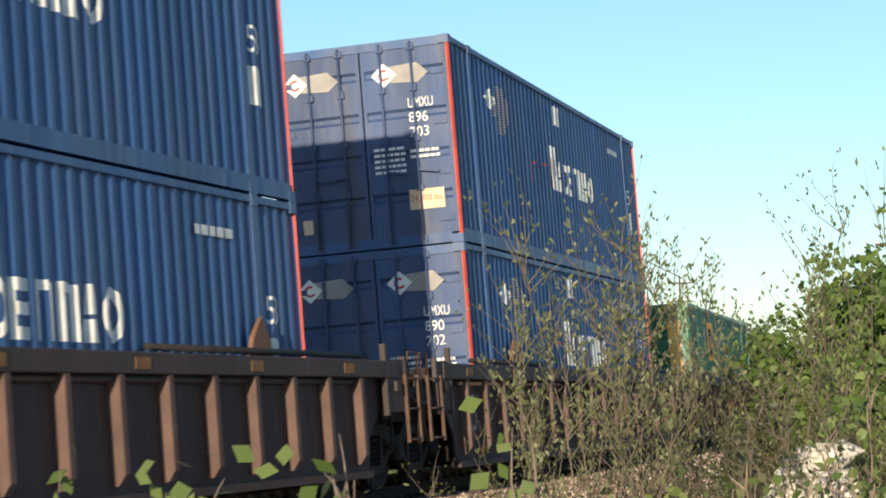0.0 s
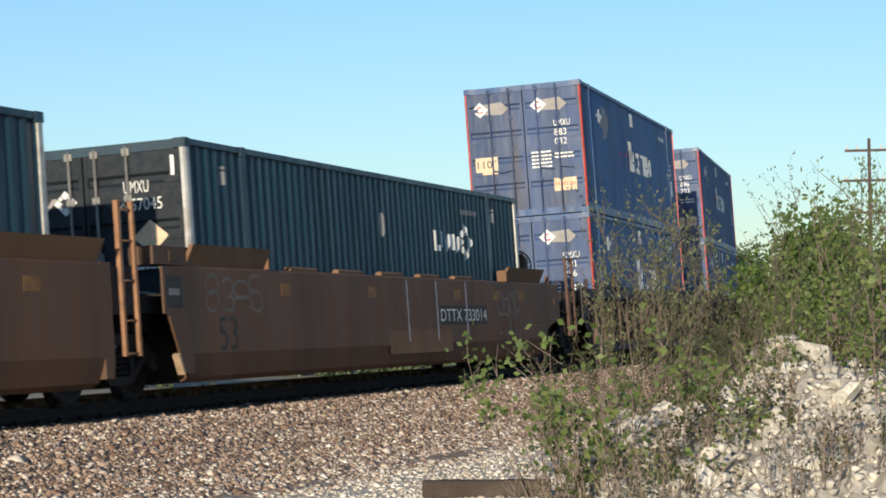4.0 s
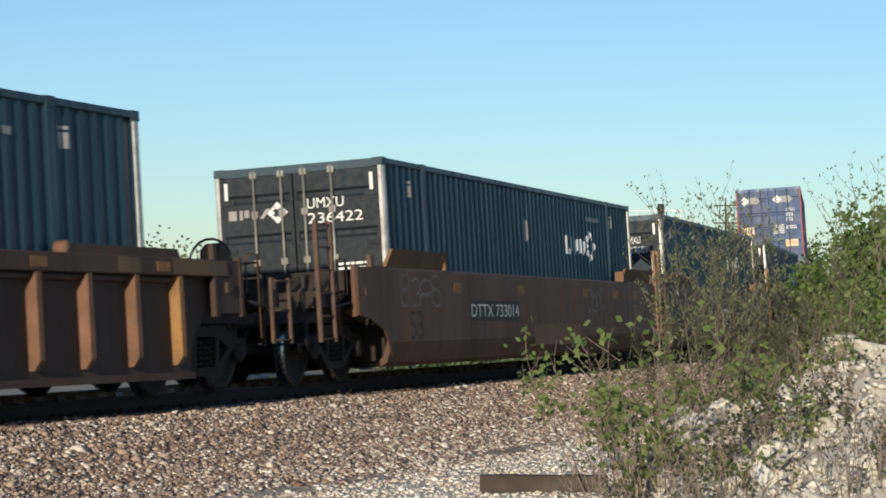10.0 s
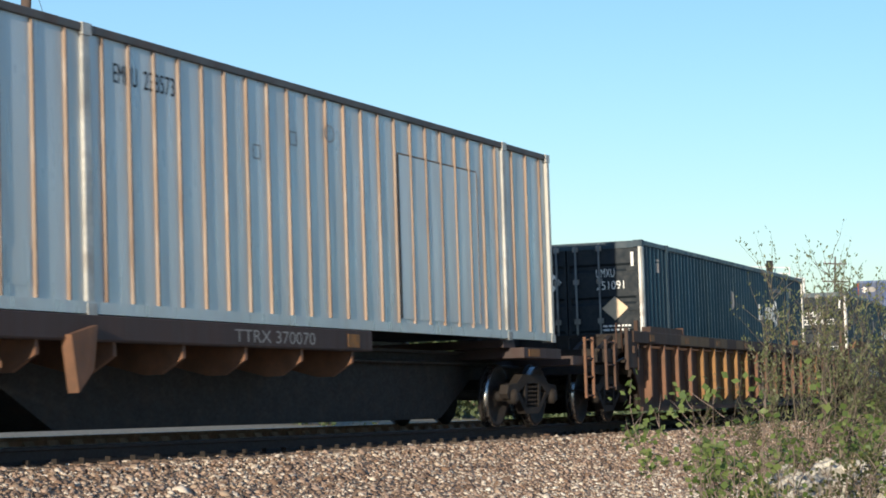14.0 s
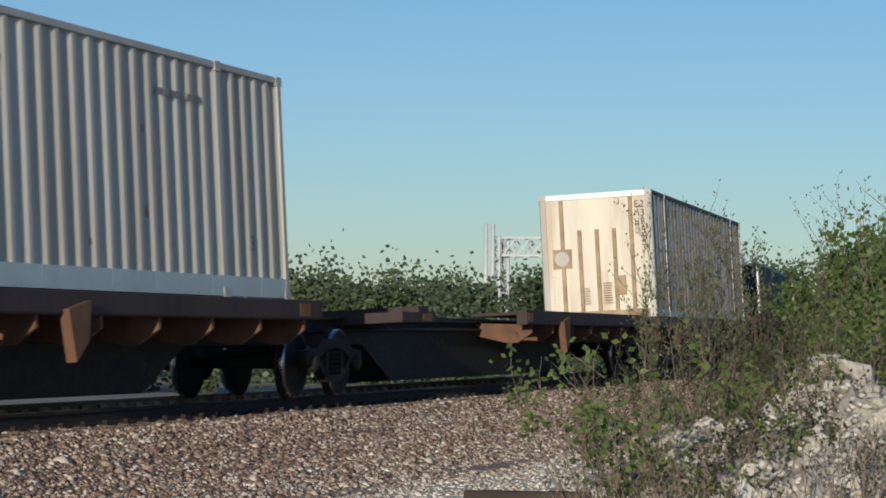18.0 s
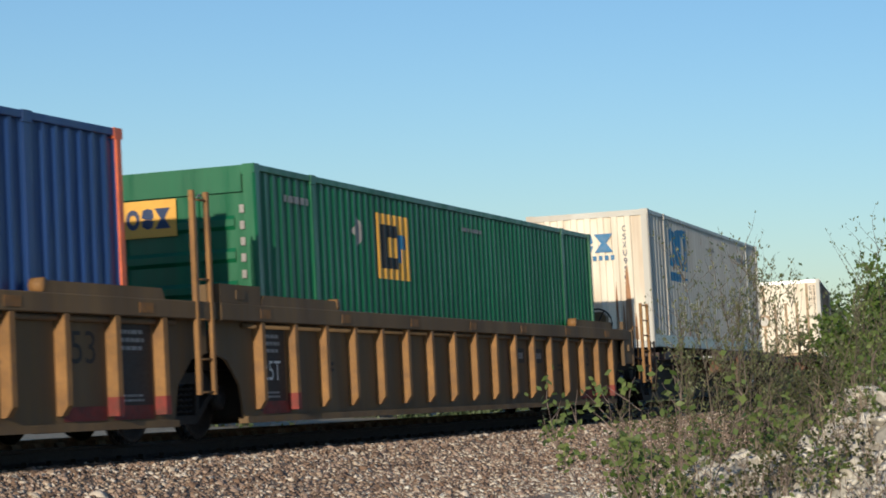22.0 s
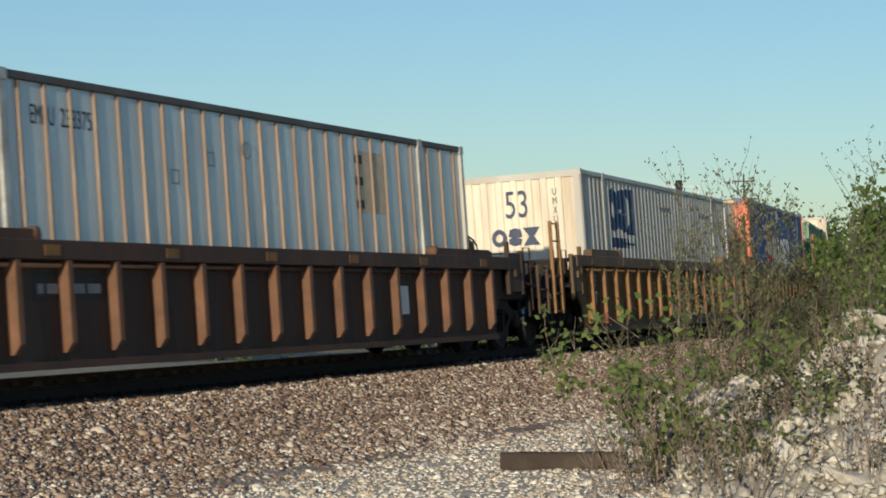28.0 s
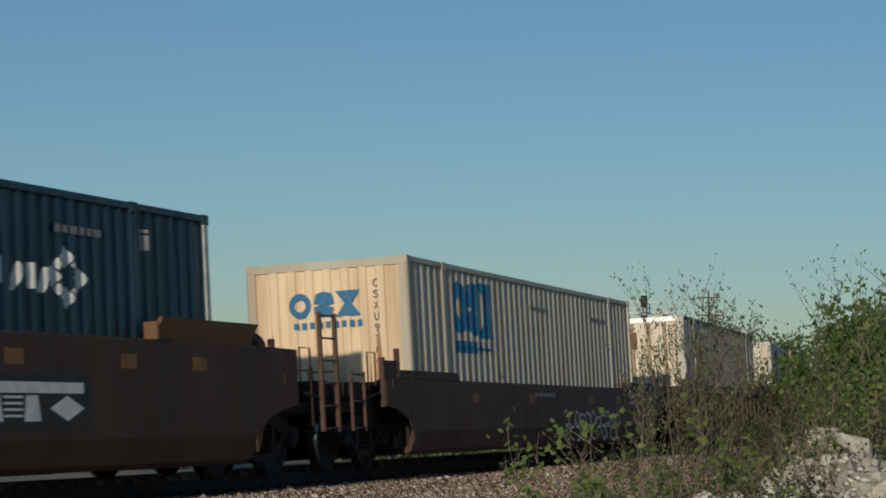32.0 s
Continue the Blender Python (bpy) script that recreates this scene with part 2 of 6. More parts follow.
# Far rail and clips: light under the train is put into pale colours.
RAIL_RUSTY = mat("lightened rusty rail", (0.4, 0.25, 0.165), 0.85, dirt=(0.24, 0.14, 0.09), dirt_amount=0.5, scale=5)
CLIP = mat("lightened rail clip", (0.55, 0.42, 0.32), 0.85, vary=0.3, scale=8)
# Near rail: its shaded face is painted as black.
RAIL_SIDE = mat("shade-black rail", (0.026, 0.019, 0.016), 0.8, dirt=(0.024, 0.017, 0.013), dirt_amount=0.5, scale=3)
END_STEEL = mat("rusty end ladder steel", (0.1, 0.055, 0.036), 0.8, dirt=(0.05, 0.03, 0.022), dirt_amount=0.6, scale=4)
LETTER_WHITE = mat("white lettering paint", (0.78, 0.77, 0.72), 0.55, vary=0.08, dirt=(0.4, 0.38, 0.33), dirt_amount=0.3, scale=4, bump=0)
LETTER_GREY = mat("worn grey lettering paint", (0.3, 0.28, 0.26), 0.65, vary=0.15, scale=4, bump=0)
LETTER_BLUE = mat("blue lettering paint", (0.012, 0.14, 0.31), 0.5, vary=0.15, dirt=(0.12, 0.2, 0.3), scale=5, bump=0)
LETTER_NAVY = mat("navy lettering paint", (0.015, 0.035, 0.1), 0.5, vary=0.15, dirt=(0.1, 0.1, 0.14), scale=5, bump=0)
LETTER_RED = mat("red lettering paint", (0.45, 0.03, 0.025), 0.5, vary=0.15, bump=0)
FOOT_RED = mat("worn dull red paint", (0.2, 0.03, 0.022), 0.7, vary=0.25, dirt=(0.07, 0.035, 0.025), dirt_amount=0.6, scale=4, bump=0)
LETTER_DARK = mat("dark lettering paint", (0.02, 0.02, 0.022), 0.6, vary=0.15, bump=0)
PLACARD = mat("cream placard", (0.66, 0.5, 0.33), 0.6, vary=0.12, scale=6, bump=0)
PATCH = mat("faded brown patch", (0.18, 0.095, 0.045), 0.75, vary=0.15, scale=2)
BLACK_PATCH = mat("black stencil ground", (0.03, 0.024, 0.02), 0.7, vary=0.2, bump=0)
GOLD_PANEL = mat("golden yellow panel", (0.72, 0.38, 0.05), 0.5, vary=0.1, bump=0)
TIE_MAT = mat("grey weathered timber", (0.14, 0.105, 0.08), 0.9, dirt=(0.07, 0.05, 0.04), scale=3, bump=0.5)
STEM = mat("grey olive bark", (0.12, 0.1, 0.072), 0.9, vary=0.3, scale=8)
TWIG = mat("grey purple twig", (0.19, 0.145, 0.12), 0.9, vary=0.3, scale=8)
DRY = mat("dry grass stalk", (0.24, 0.19, 0.13), 0.9, vary=0.3, scale=8)
LEAF = leaf_mat("fresh leaf", (0.085, 0.14, 0.028), (0.24, 0.29, 0.09))
LEAF_PALE = leaf_mat("pale young leaf", (0.11, 0.135, 0.055), (0.24, 0.25, 0.12))
LEAF_OLIVE = leaf_mat("olive thicket leaf", (0.055, 0.068, 0.022), (0.125, 0.13, 0.05))
LEAF_DENSE = leaf_mat("full green leaf", (0.065, 0.125, 0.018), (0.16, 0.225, 0.05))
# Distance haze is put into this paler, greyer leaf colour.
LEAF_FAR = leaf_mat("haze-paled far foliage", (0.1, 0.14, 0.065), (0.165, 0.205, 0.1))
LIME = mat("broken grey white limestone", (0.6, 0.56, 0.48), 0.95, vary=0.25, scale=3.5, dirt=(0.27, 0.22, 0.16), dirt_amount=0.5, bump=0.9, bump_scale=18, spread=0.25)
BALLAST = stones_mat("ballast stones", [(0.211, 0.134, 0.089), (0.401, 0.3, 0.221), (0.516, 0.432, 0.342), (0.242, 0.174, 0.126), (0.379, 0.274, 0.211), (0.632, 0.547, 0.453), (0.148, 0.099, 0.072), (0.327, 0.231, 0.174)])
WHITE_GRAVEL = stones_mat("pale gravel", [(0.616, 0.55, 0.451), (0.748, 0.693, 0.594), (0.462, 0.396, 0.308), (0.66, 0.594, 0.506), (0.792, 0.748, 0.649), (0.528, 0.429, 0.319)])
METAL_WHITE = mat("white painted lattice steel", (0.6, 0.61, 0.6), 0.5, vary=0.08)
POLE_WOOD = mat("brown utility pole wood", (0.09, 0.062, 0.048), 0.9, scale=4, bump=0.5)
BLACK = mat("matt black paint", (0.02, 0.02, 0.02), 0.6, bump=0)


# ---- mesh helpers ----
class Shape:
    """Gathers boxes, prisms and tubes into one mesh."""
    def __init__(self):
        self.v, self.f, self.smooth = [], [], []

    def add(self, verts, faces, smooth=False):
        k = len(self.v)
        self.v += [tuple(p) for p in verts]
        self.f += [tuple(i + k for i in f) for f in faces]
        self.smooth += [smooth] * len(faces)
        return self

    def box(self, x0, x1, y0, y1, z0, z1):
        v = [(x, y, z) for z in (z0, z1) for y in (y0, y1) for x in (x0, x1)]
        return self.add(v, [(0, 2, 3, 1), (4, 5, 7, 6), (0, 1, 5, 4), (2, 6, 7, 3), (0, 4, 6, 2), (1, 3, 7, 5)])

    def bar(self, p, q, w, h=None):
        """A square bar from p to q."""
        p, q = Vector(p), Vector(q)
        d = (q - p).normalized()
        a = d.cross(Vector((0, 0, 1)) if abs(d.z) < 0.9 else Vector((0, 1, 0))).normalized()
        b = d.cross(a)
        a, b = a * w / 2, b * (h or w) / 2
        v = [e + s * a + t * b for e in (p, q) for s, t in ((-1, -1), (1, -1), (1, 1), (-1, 1))]
        return self.add(v, [(3, 2, 1, 0), (4, 5, 6, 7)] + [(i, (i + 1) % 4, 4 + (i + 1) % 4, 4 + i) for i in range(4)])

    def prism(self, outline, axis, a, b):
        """An outline in two axes, pulled along the third: axis x takes (y, z), y takes (x, z), z takes (x, y)."""
        def at(p, c):
            return {"x": (c, p[0], p[1]), "y": (p[0], c, p[1]), "z": (p[0], p[1], c)}[axis]
        k = len(outline)
        area = sum(outline[i][0] * outline[(i + 1) % k][1] - outline[(i + 1) % k][0] * outline[i][1] for i in range(k))
        flip = (area < 0) != (axis == "y")
        v = [at(p, a) for p in outline] + [at(p, b) for p in outline]
        f = [tuple(range(k))[::-1], tuple(range(k, 2 * k))] + [(i, (i + 1) % k, k + (i + 1) % k, k + i) for i in range(k)]
        if flip:
            f = [x[::-1] for x in f]
        if b < a:
            f = [x[::-1] for x in f]
        return self.add(v, f)

    def tube(self, points, radii, n=6, caps=True):
        pts = [Vector(p) for p in points]
        if not hasattr(radii, "__len__"):
            radii = [radii] * len(pts)
        v, f = [], []
        for i, p in enumerate(pts):
            d = (pts[min(i + 1, len(pts) - 1)] - pts[max(i - 1, 0)]).normalized()
            a = d.cross(Vector((0.31, 0.17, 0.93)) if abs(d.z) < 0.95 else Vector((0, 1, 0))).normalized()
            b = d.cross(a)
            v += [p + radii[i] * (a * math.cos(6.28318 * k / n) + b * math.sin(6.28318 * k / n)) for k in range(n)]
        for i in range(len(pts) - 1):
            f += [(i * n + k, i * n + (k + 1) % n, i * n + n + (k + 1) % n, i * n + n + k) for k in range(n)]
        if caps:
            f += [tuple(range(n))[::-1], tuple(range(len(v) - n, len(v)))]
        return self.add(v, f, n > 5)

    def lathe(self, profile, n=24, centre=(0, 0, 0), caps=True):
        """A profile of (y, radius) turned about the y axis."""
        v, f = [], []
        for y, r in profile:
            v += [(centre[0] + r * math.cos(6.283185 * k / n), centre[1] + y, centre[2] + r * math.sin(6.283185 * k / n)) for k in range(n)]
        for i in range(len(profile) - 1):
            f += [(i * n + k, i * n + n + k, i * n + n + (k + 1) % n, i * n + (k + 1) % n) for k in range(n)]
        if caps:
            f += [tuple(range(n)), tuple(range(len(v) - n, len(v)))[::-1]]
        return self.add(v, f, True)

    def mesh(self, name, material):
        me = bpy.data.meshes.new(name)
        me.from_pydata(self.v, [], self.f)
        me.materials.append(material)
        me.polygons.foreach_set("use_smooth", self.smooth)
        return me


def part(name, shape, material, parent, label=""):
    ob = new(name, shape.mesh(name, material) if isinstance(shape, Shape) else shape)
    ob.parent = parent
    return tagged(ob, label)


def thing(name, label, category, group="", kind=""):
    return tagged(new(name), label, category, group, kind)


def lettering(body, width, height, material, parent, place, name="lettering", label="", bend=None):
    """Writing, its lower left corner and size given; place turns (along, up) into the thing's space, bend follows a corrugated wall."""
    cu = bpy.data.curves.new("letters", "FONT")
    cu.body = body
    ob = bpy.data.objects.new("letters", cu)
    me = bpy.data.meshes.new_from_object(ob)
    bpy.data.objects.remove(ob)
    fit_mesh(me, width, height)
    return wall_paint(me, material, parent, place, name, label, bend)


def fit_mesh(me, width, height):
    xs = [v.co.x for v in me.vertices]
    ys = [v.co.y for v in me.vertices]
    x0, x1, y0, y1 = min(xs), max(xs), min(ys), max(ys)
    for v in me.vertices:
        v.co.x, v.co.y = (v.co.x - x0) / (x1 - x0) * width, (v.co.y - y0) / (y1 - y0) * height


def wall_paint(me, material, parent, place, name="lettering", label="", bend=None):
    """A flat painted shape (along, up) laid on a wall; where the wall is corrugated it is cut and follows the folds."""
    if bend:
        u0, cuts, depth = bend
        bm = bmesh.new()
        bm.from_mesh(me)
        for c in cuts:
            if min(v.co.x for v in bm.verts) < c - u0 < max(v.co.x for v in bm.verts):
                bmesh.ops.bisect_plane(bm, geom=bm.verts[:] + bm.edges[:] + bm.faces[:], plane_co=(c - u0, 0, 0), plane_no=(1, 0, 0))
        bm.to_mesh(me)
        bm.free()
        for v in me.vertices:
            v.co = Vector(place(v.co.x, v.co.y)) + Vector((0, 1, 0)) * depth(v.co.x + u0)
    else:
        for v in me.vertices:
            v.co = place(v.co.x, v.co.y)
    me.materials.clear()
    me.materials.append(material)
    return part(name, me, material, parent, label)


def poly_mesh(polys):
    me = bpy.data.meshes.new("shape")
    v, f = [], []
    for p in polys:
        f.append(tuple(range(len(v), len(v) + len(p))))
        v += [(x, y, 0) for x, y in p]
    me.from_pydata(v, [], f)
    return me


def rect(x0, y0, x1, y1):
    return [(x0, y0), (x1, y0), (x1, y1), (x0, y1)]

# ---- ground ----
def ground_z(x, y):
    v = off_track(x, y)
    a = abs(v)
    if a < 1.45:
        z = -0.2
    elif a < 3.9:
        z = -0.2 - (a - 1.45) * 0.24
    else:
        z = -0.788
    z += TRACK_Z * max(0.0, 1 - max(0.0, a - 1.5) / 2)
    far = max(0.0, min(1.0, (a - 4) / 6))
    z += far * 0.1 * noise.noise((x * 0.12, y * 0.12, 3)) + 0.02 * noise.noise((x * 1.1, y * 1.1, 7)) * min(1, a / 4)
    return z


def ground_sheet():
    def steps(lo, hi, fine, far):
        c = [lo + i * fine for i in range(int((hi - lo) / fine) + 1)]
        left, right, d = [], [], fine
        p = 0.0
        while p < far:
            d *= 1.35
            p += d
            left.append(lo - p)
            right.append(hi + p)
        return left[::-1] + c + right
    xs, ys = steps(0, 90, 0.5, 2600), steps(-16, 24, 0.4, 2600)
    v = [(x, y, ground_z(x, y)) for y in ys for x in xs]
    k = len(xs)
    f = [(j * k + i, j * k + i + 1, (j + 1) * k + i + 1, (j + 1) * k + i) for j in range(len(ys) - 1) for i in range(k - 1)]
    me = bpy.data.meshes.new("ground")
    me.from_pydata(v, [], f)
    me.polygons.foreach_set("use_smooth", [True] * len(f))
    me.materials.append(ground_material())
    return tagged(new("ground", me), "stony trackside ground with pale gravel, dirt and thin grass", "ground", kind="structure")


def ground_material():
    m = bpy.data.materials.new("trackside ground")
    m.use_nodes = True
    n, l = m.node_tree.nodes, m.node_tree.links
    b = n["Principled BSDF"]
    b.inputs["Roughness"].default_value = 0.95
    geo = n.new("ShaderNodeNewGeometry")
    sub = n.new("ShaderNodeVectorMath")
    sub.operation = "DISTANCE"
    flat = n.new("ShaderNodeVectorMath")
    flat.operation = "MULTIPLY"
    flat.inputs[1].default_value = (1, 1, 0)
    l.new(geo.outputs["Position"], flat.inputs[0])
    l.new(flat.outputs[0], sub.inputs[0])
    sub.inputs[1].default_value = (0, RADIUS, 0)
    off = n.new("ShaderNodeMath")
    off.operation = "SUBTRACT"
    off.inputs[0].default_value = RADIUS
    l.new(sub.outputs["Value"], off.inputs[1])
    def tex(sc, det):
        t = n.new("ShaderNodeTexNoise")
        t.inputs["Scale"].default_value, t.inputs["Detail"].default_value = sc, det
        l.new(geo.outputs["Position"], t.inputs["Vector"])
        return t.outputs["Fac"]
    wob = n.new("ShaderNodeMath")
    wob.operation = "MULTIPLY_ADD"
    l.new(tex(0.7, 5), wob.inputs[0])
    wob.inputs[1].default_value = 2.4
    l.new(off.outputs[0], wob.inputs[2])
    mr = n.new("ShaderNodeMapRange")
    mr.inputs["From Min"].default_value, mr.inputs["From Max"].default_value = -14.0, 42.0
    l.new(wob.outputs[0], mr.inputs["Value"])
    cr = n.new("ShaderNodeValToRGB")
    e = cr.color_ramp.elements
    stops = [(-14, (0.28, 0.24, 0.16)), (-11.0, (0.5, 0.44, 0.36)), (-7.0, (0.66, 0.58, 0.46)), (-3.6, (0.6, 0.52, 0.41)), (-2.4, (0.26, 0.19, 0.14)), (3.6, (0.24, 0.19, 0.14)), (5.2, (0.32, 0.28, 0.22)), (30, (0.28, 0.25, 0.17)), (36, (0.14, 0.18, 0.06)), (42, (0.11, 0.16, 0.05))]
    while len(e) < len(stops):
        e.new(0.5)
    for el, (p, c) in zip(e, stops):
        el.position, el.color = (p + 14) / 56, (*c, 1)
    l.new(mr.outputs["Result"], cr.inputs["Fac"])
    vor = n.new("ShaderNodeTexVoronoi")
    vor.inputs["Scale"].default_value = 22
    l.new(geo.outputs["Position"], vor.inputs["Vector"])
    hsv = n.new("ShaderNodeHueSaturation")
    l.new(cr.outputs["Color"], hsv.inputs["Color"])
    mv = n.new("ShaderNodeMapRange")
    mv.inputs["From Min"].default_value, mv.inputs["From Max"].default_value = 0.3, 0.7
    mv.inputs["To Min"].default_value, mv.inputs["To Max"].default_value = 0.6, 1.35
    l.new(tex(9, 6), mv.inputs["Value"])
    l.new(mv.outputs["Result"], hsv.inputs["Value"])
    l.new(hsv.outputs["Color"], b.inputs["Base Color"])
    bp = n.new("ShaderNodeBump")
    bp.inputs["Strength"].default_value, bp.inputs["Distance"].default_value = 0.5, 0.03
    l.new(vor.outputs["Distance"], bp.inputs["Height"])
    l.new(bp.outputs["Normal"], b.inputs["Normal"])
    return m


ground_sheet()


# ---- track: rails, ties, plates ----
def track():
    root = thing("railway_track", "curved railway track with rusty rails on timber ties", "railway track", kind="structure")
    outline = [(-0.075, -0.18), (0.075, -0.18), (0.075, -0.165), (0.012, -0.14), (0.012, -0.045), (0.036, -0.035), (0.036, -0.006), (0.028, 0), (-0.028, 0), (-0.036, -0.006), (-0.036, -0.035), (-0.012, -0.045), (-0.012, -0.14), (-0.075, -0.165)]
    for side in (-1, 1):
        sh = Shape()
        ss = [-60 + 3.0 * i for i in range(105)]
        k = len(outline)
        v = []
        for s in ss:
            m = flat_curve(s)
            v += [m @ Vector((0, side * 0.755 + a, b)) for a, b in outline]
        f = [(i * k + j, i * k + (j + 1) % k, (i + 1) * k + (j + 1) % k, (i + 1) * k + j) for i in range(len(ss) - 1) for j in range(k)]
        sh.add(v, f)
        # Far rail lightened as if lit, near rail blackened as if shaded.
        part("rail", sh, RAIL_RUSTY if side > 0 else RAIL_SIDE, root, "brown rusty steel rail, lightened as if lit" if side > 0 else "steel rail painted black for its shaded side")
        head, cap = Shape(), [(-0.03, 0.0), (0.03, 0.0), (0.024, 0.004), (-0.024, 0.004)]
        v = []
        for s in ss:
            m = flat_curve(s)
            v += [m @ Vector((0, side * 0.755 + a, b)) for a, b in cap]
        head.add(v, [(i * 4 + j, i * 4 + (j + 1) % 4, i * 4 + 4 + (j + 1) % 4, i * 4 + 4 + j) for i in range(len(ss) - 1) for j in range(4)])
        part("rail_head", head, RAIL_TOP, root, "worn bright rail head")
    tie = Shape().prism([(-0.115, -0.19), (-0.105, -0.178), (0.105, -0.178), (0.115, -0.19), (0.115, -0.36), (-0.115, -0.36)], "y", -1.3, 1.3).mesh("tie", TIE_MAT)
    plates, anchors, clips = Shape(), Shape(), Shape()
    for i in range(300):
        s = -10 + 0.52 * i
        m = flat_curve(s)
        ob = new("tie", tie)
        ob.parent = root
        r = random.Random(i)
        ob.matrix_basis = m @ pose(r.uniform(-0.02, 0.02), r.uniform(-0.06, 0.06), 0, 0, 0, r.uniform(-1.2, 1.2))
        for side in (-1, 1):
            for a in (-1, 1):
                y = side * 0.755 + a * 0.13
                for shp, bx in ((plates, (-0.09, 0.09, y - 0.07, y + 0.07, -0.178, -0.162)), (anchors, (-0.02, 0.02, y - 0.03, y + 0.03, -0.162, -0.12))):
                    k = Shape().box(*bx)
                    shp.add([m @ Vector(p) for p in k.v], k.f)
        k = Shape().prism([(0.64, -0.16), (0.715, -0.045), (0.73, -0.045), (0.73, -0.16)], "x", -0.1, 0.1)
        clips.add([m @ Vector(p) for p in k.v], k.f)
    tagged(part("tie_plates", plates, TRUCK_MAT, root, "rusty steel tie plates"), kind="stuff")
    tagged(part("rail_clips", clips, CLIP, root, "rail anchors on the inner rail, lightened as if lit"), kind="stuff")
    tagged(part("spikes", anchors, TRUCK_MAT, root, "rusty rail spikes"), kind="stuff")


track()


def stones(name, label, material, count, place, size, seed):
    """Loose stones, joined: squashed and jittered octahedra with cut corners."""
    rng = np.random.default_rng(seed)
    base = np.array([(1, 0.2, 0), (-1, -0.1, 0.1), (0.1, 1, 0), (-0.2, -1, 0.1), (0.1, 0, 1), (0, 0.1, -1), (0.65, 0.6, 0.5), (-0.6, 0.5, 0.55), (-0.55, -0.6, 0.5), (0.6, -0.6, 0.45)])
    tri = [(0, 6, 4), (6, 2, 4), (2, 7, 4), (7, 1, 4), (1, 8, 4), (8, 3, 4), (3, 9, 4), (9, 0, 4), (0, 2, 6), (2, 1, 7), (1, 3, 8), (3, 0, 9), (0, 5, 2), (2, 5, 1), (1, 5, 3), (3, 5, 0)]
    pts = place(rng, count)
    k = len(base)
    v = base[None] * rng.uniform(0.55, 1.35, (count, k, 1)) * (rng.uniform(0.6, 1.3, (count, 1, 3)) * np.array([1, 1, 0.75]))
    a, t = rng.uniform(0, 6.283, count), rng.uniform(-0.6, 0.6, count)
    ca, sa, ct, st = np.cos(a)[:, None], np.sin(a)[:, None], np.cos(t)[:, None], np.sin(t)[:, None]
    x, y, z = v[..., 0], v[..., 1], v[..., 2]
    x, z = x * ct - z * st, x * st + z * ct
    v = np.stack([x * ca - y * sa, x * sa + y * ca, z], -1) * (size * rng.lognormal(0, 0.35, (count, 1, 1)))
    v = (v + pts[:, None]).reshape(-1, 3)
    f = (np.array(tri)[None] + (np.arange(count) * k)[:, None, None]).reshape(-1, 3)
    me = bpy.data.meshes.new(name)
    me.vertices.add(len(v))
    me.vertices.foreach_set("co", v.ravel())
    me.loops.add(f.size)
    me.loops.foreach_set("vertex_index", f.ravel())
    me.polygons.add(len(f))
    me.polygons.foreach_set("loop_start", np.arange(0, f.size, 3))
    me.update(calc_edges=True)
    me.materials.append(material)
    return tagged(new(name, me), label, "gravel", kind="stuff")


def strip(v0, v1, s0, s1, sink):
    def place(rng, count):
        s = s0 + (s1 - s0) * rng.uniform(0, 1, count) ** 1.7
        v = rng.uniform(v0, v1, count) + rng.normal(0, 0.22, count)
        stray = rng.uniform(0, 1, count) < 0.09
        s = np.where(stray, s0 - np.abs(rng.normal(0, 4.0, count)), s)
        out = np.empty((count, 3))
        for i in range(count):
            a = KAPPA * s[i]
            x, y = math.sin(a) * (RADIUS - v[i]), RADIUS - math.cos(a) * (RADIUS - v[i])
            out[i] = x, y, ground_z(x, y) + sink
        return out
    return place


stones("ballast", "loose grey and brown crushed ballast stones beside the track", BALLAST, 88000, strip(-4.0, -0.85, 9, 80, 0.0), 0.025, 1)
stones("ballast_under_ties", "ballast stones between the ties", BALLAST, 9000, strip(-1.4, 1.6, 9, 60, -0.015), 0.034, 2)
stones("pale_gravel", "pale crushed limestone gravel beside the ballast", WHITE_GRAVEL, 42000, strip(-8.5, -3.2, 8, 50, -0.002), 0.023, 3)
stones("verge_gravel", "pale crushed stone at the foot of the rock pile", WHITE_GRAVEL, 9000, strip(-12.5, -8.0, 13, 32, 0.0), 0.034, 5)
stones("far_ballast", "ballast stones on the far side of the track", BALLAST, 5000, strip(1.5, 4.5, 9, 80, 0.0), 0.04, 4)


# ---- trucks and wheels ----
WHEEL_R = 0.46
SPINNING = []
ROLLING = []


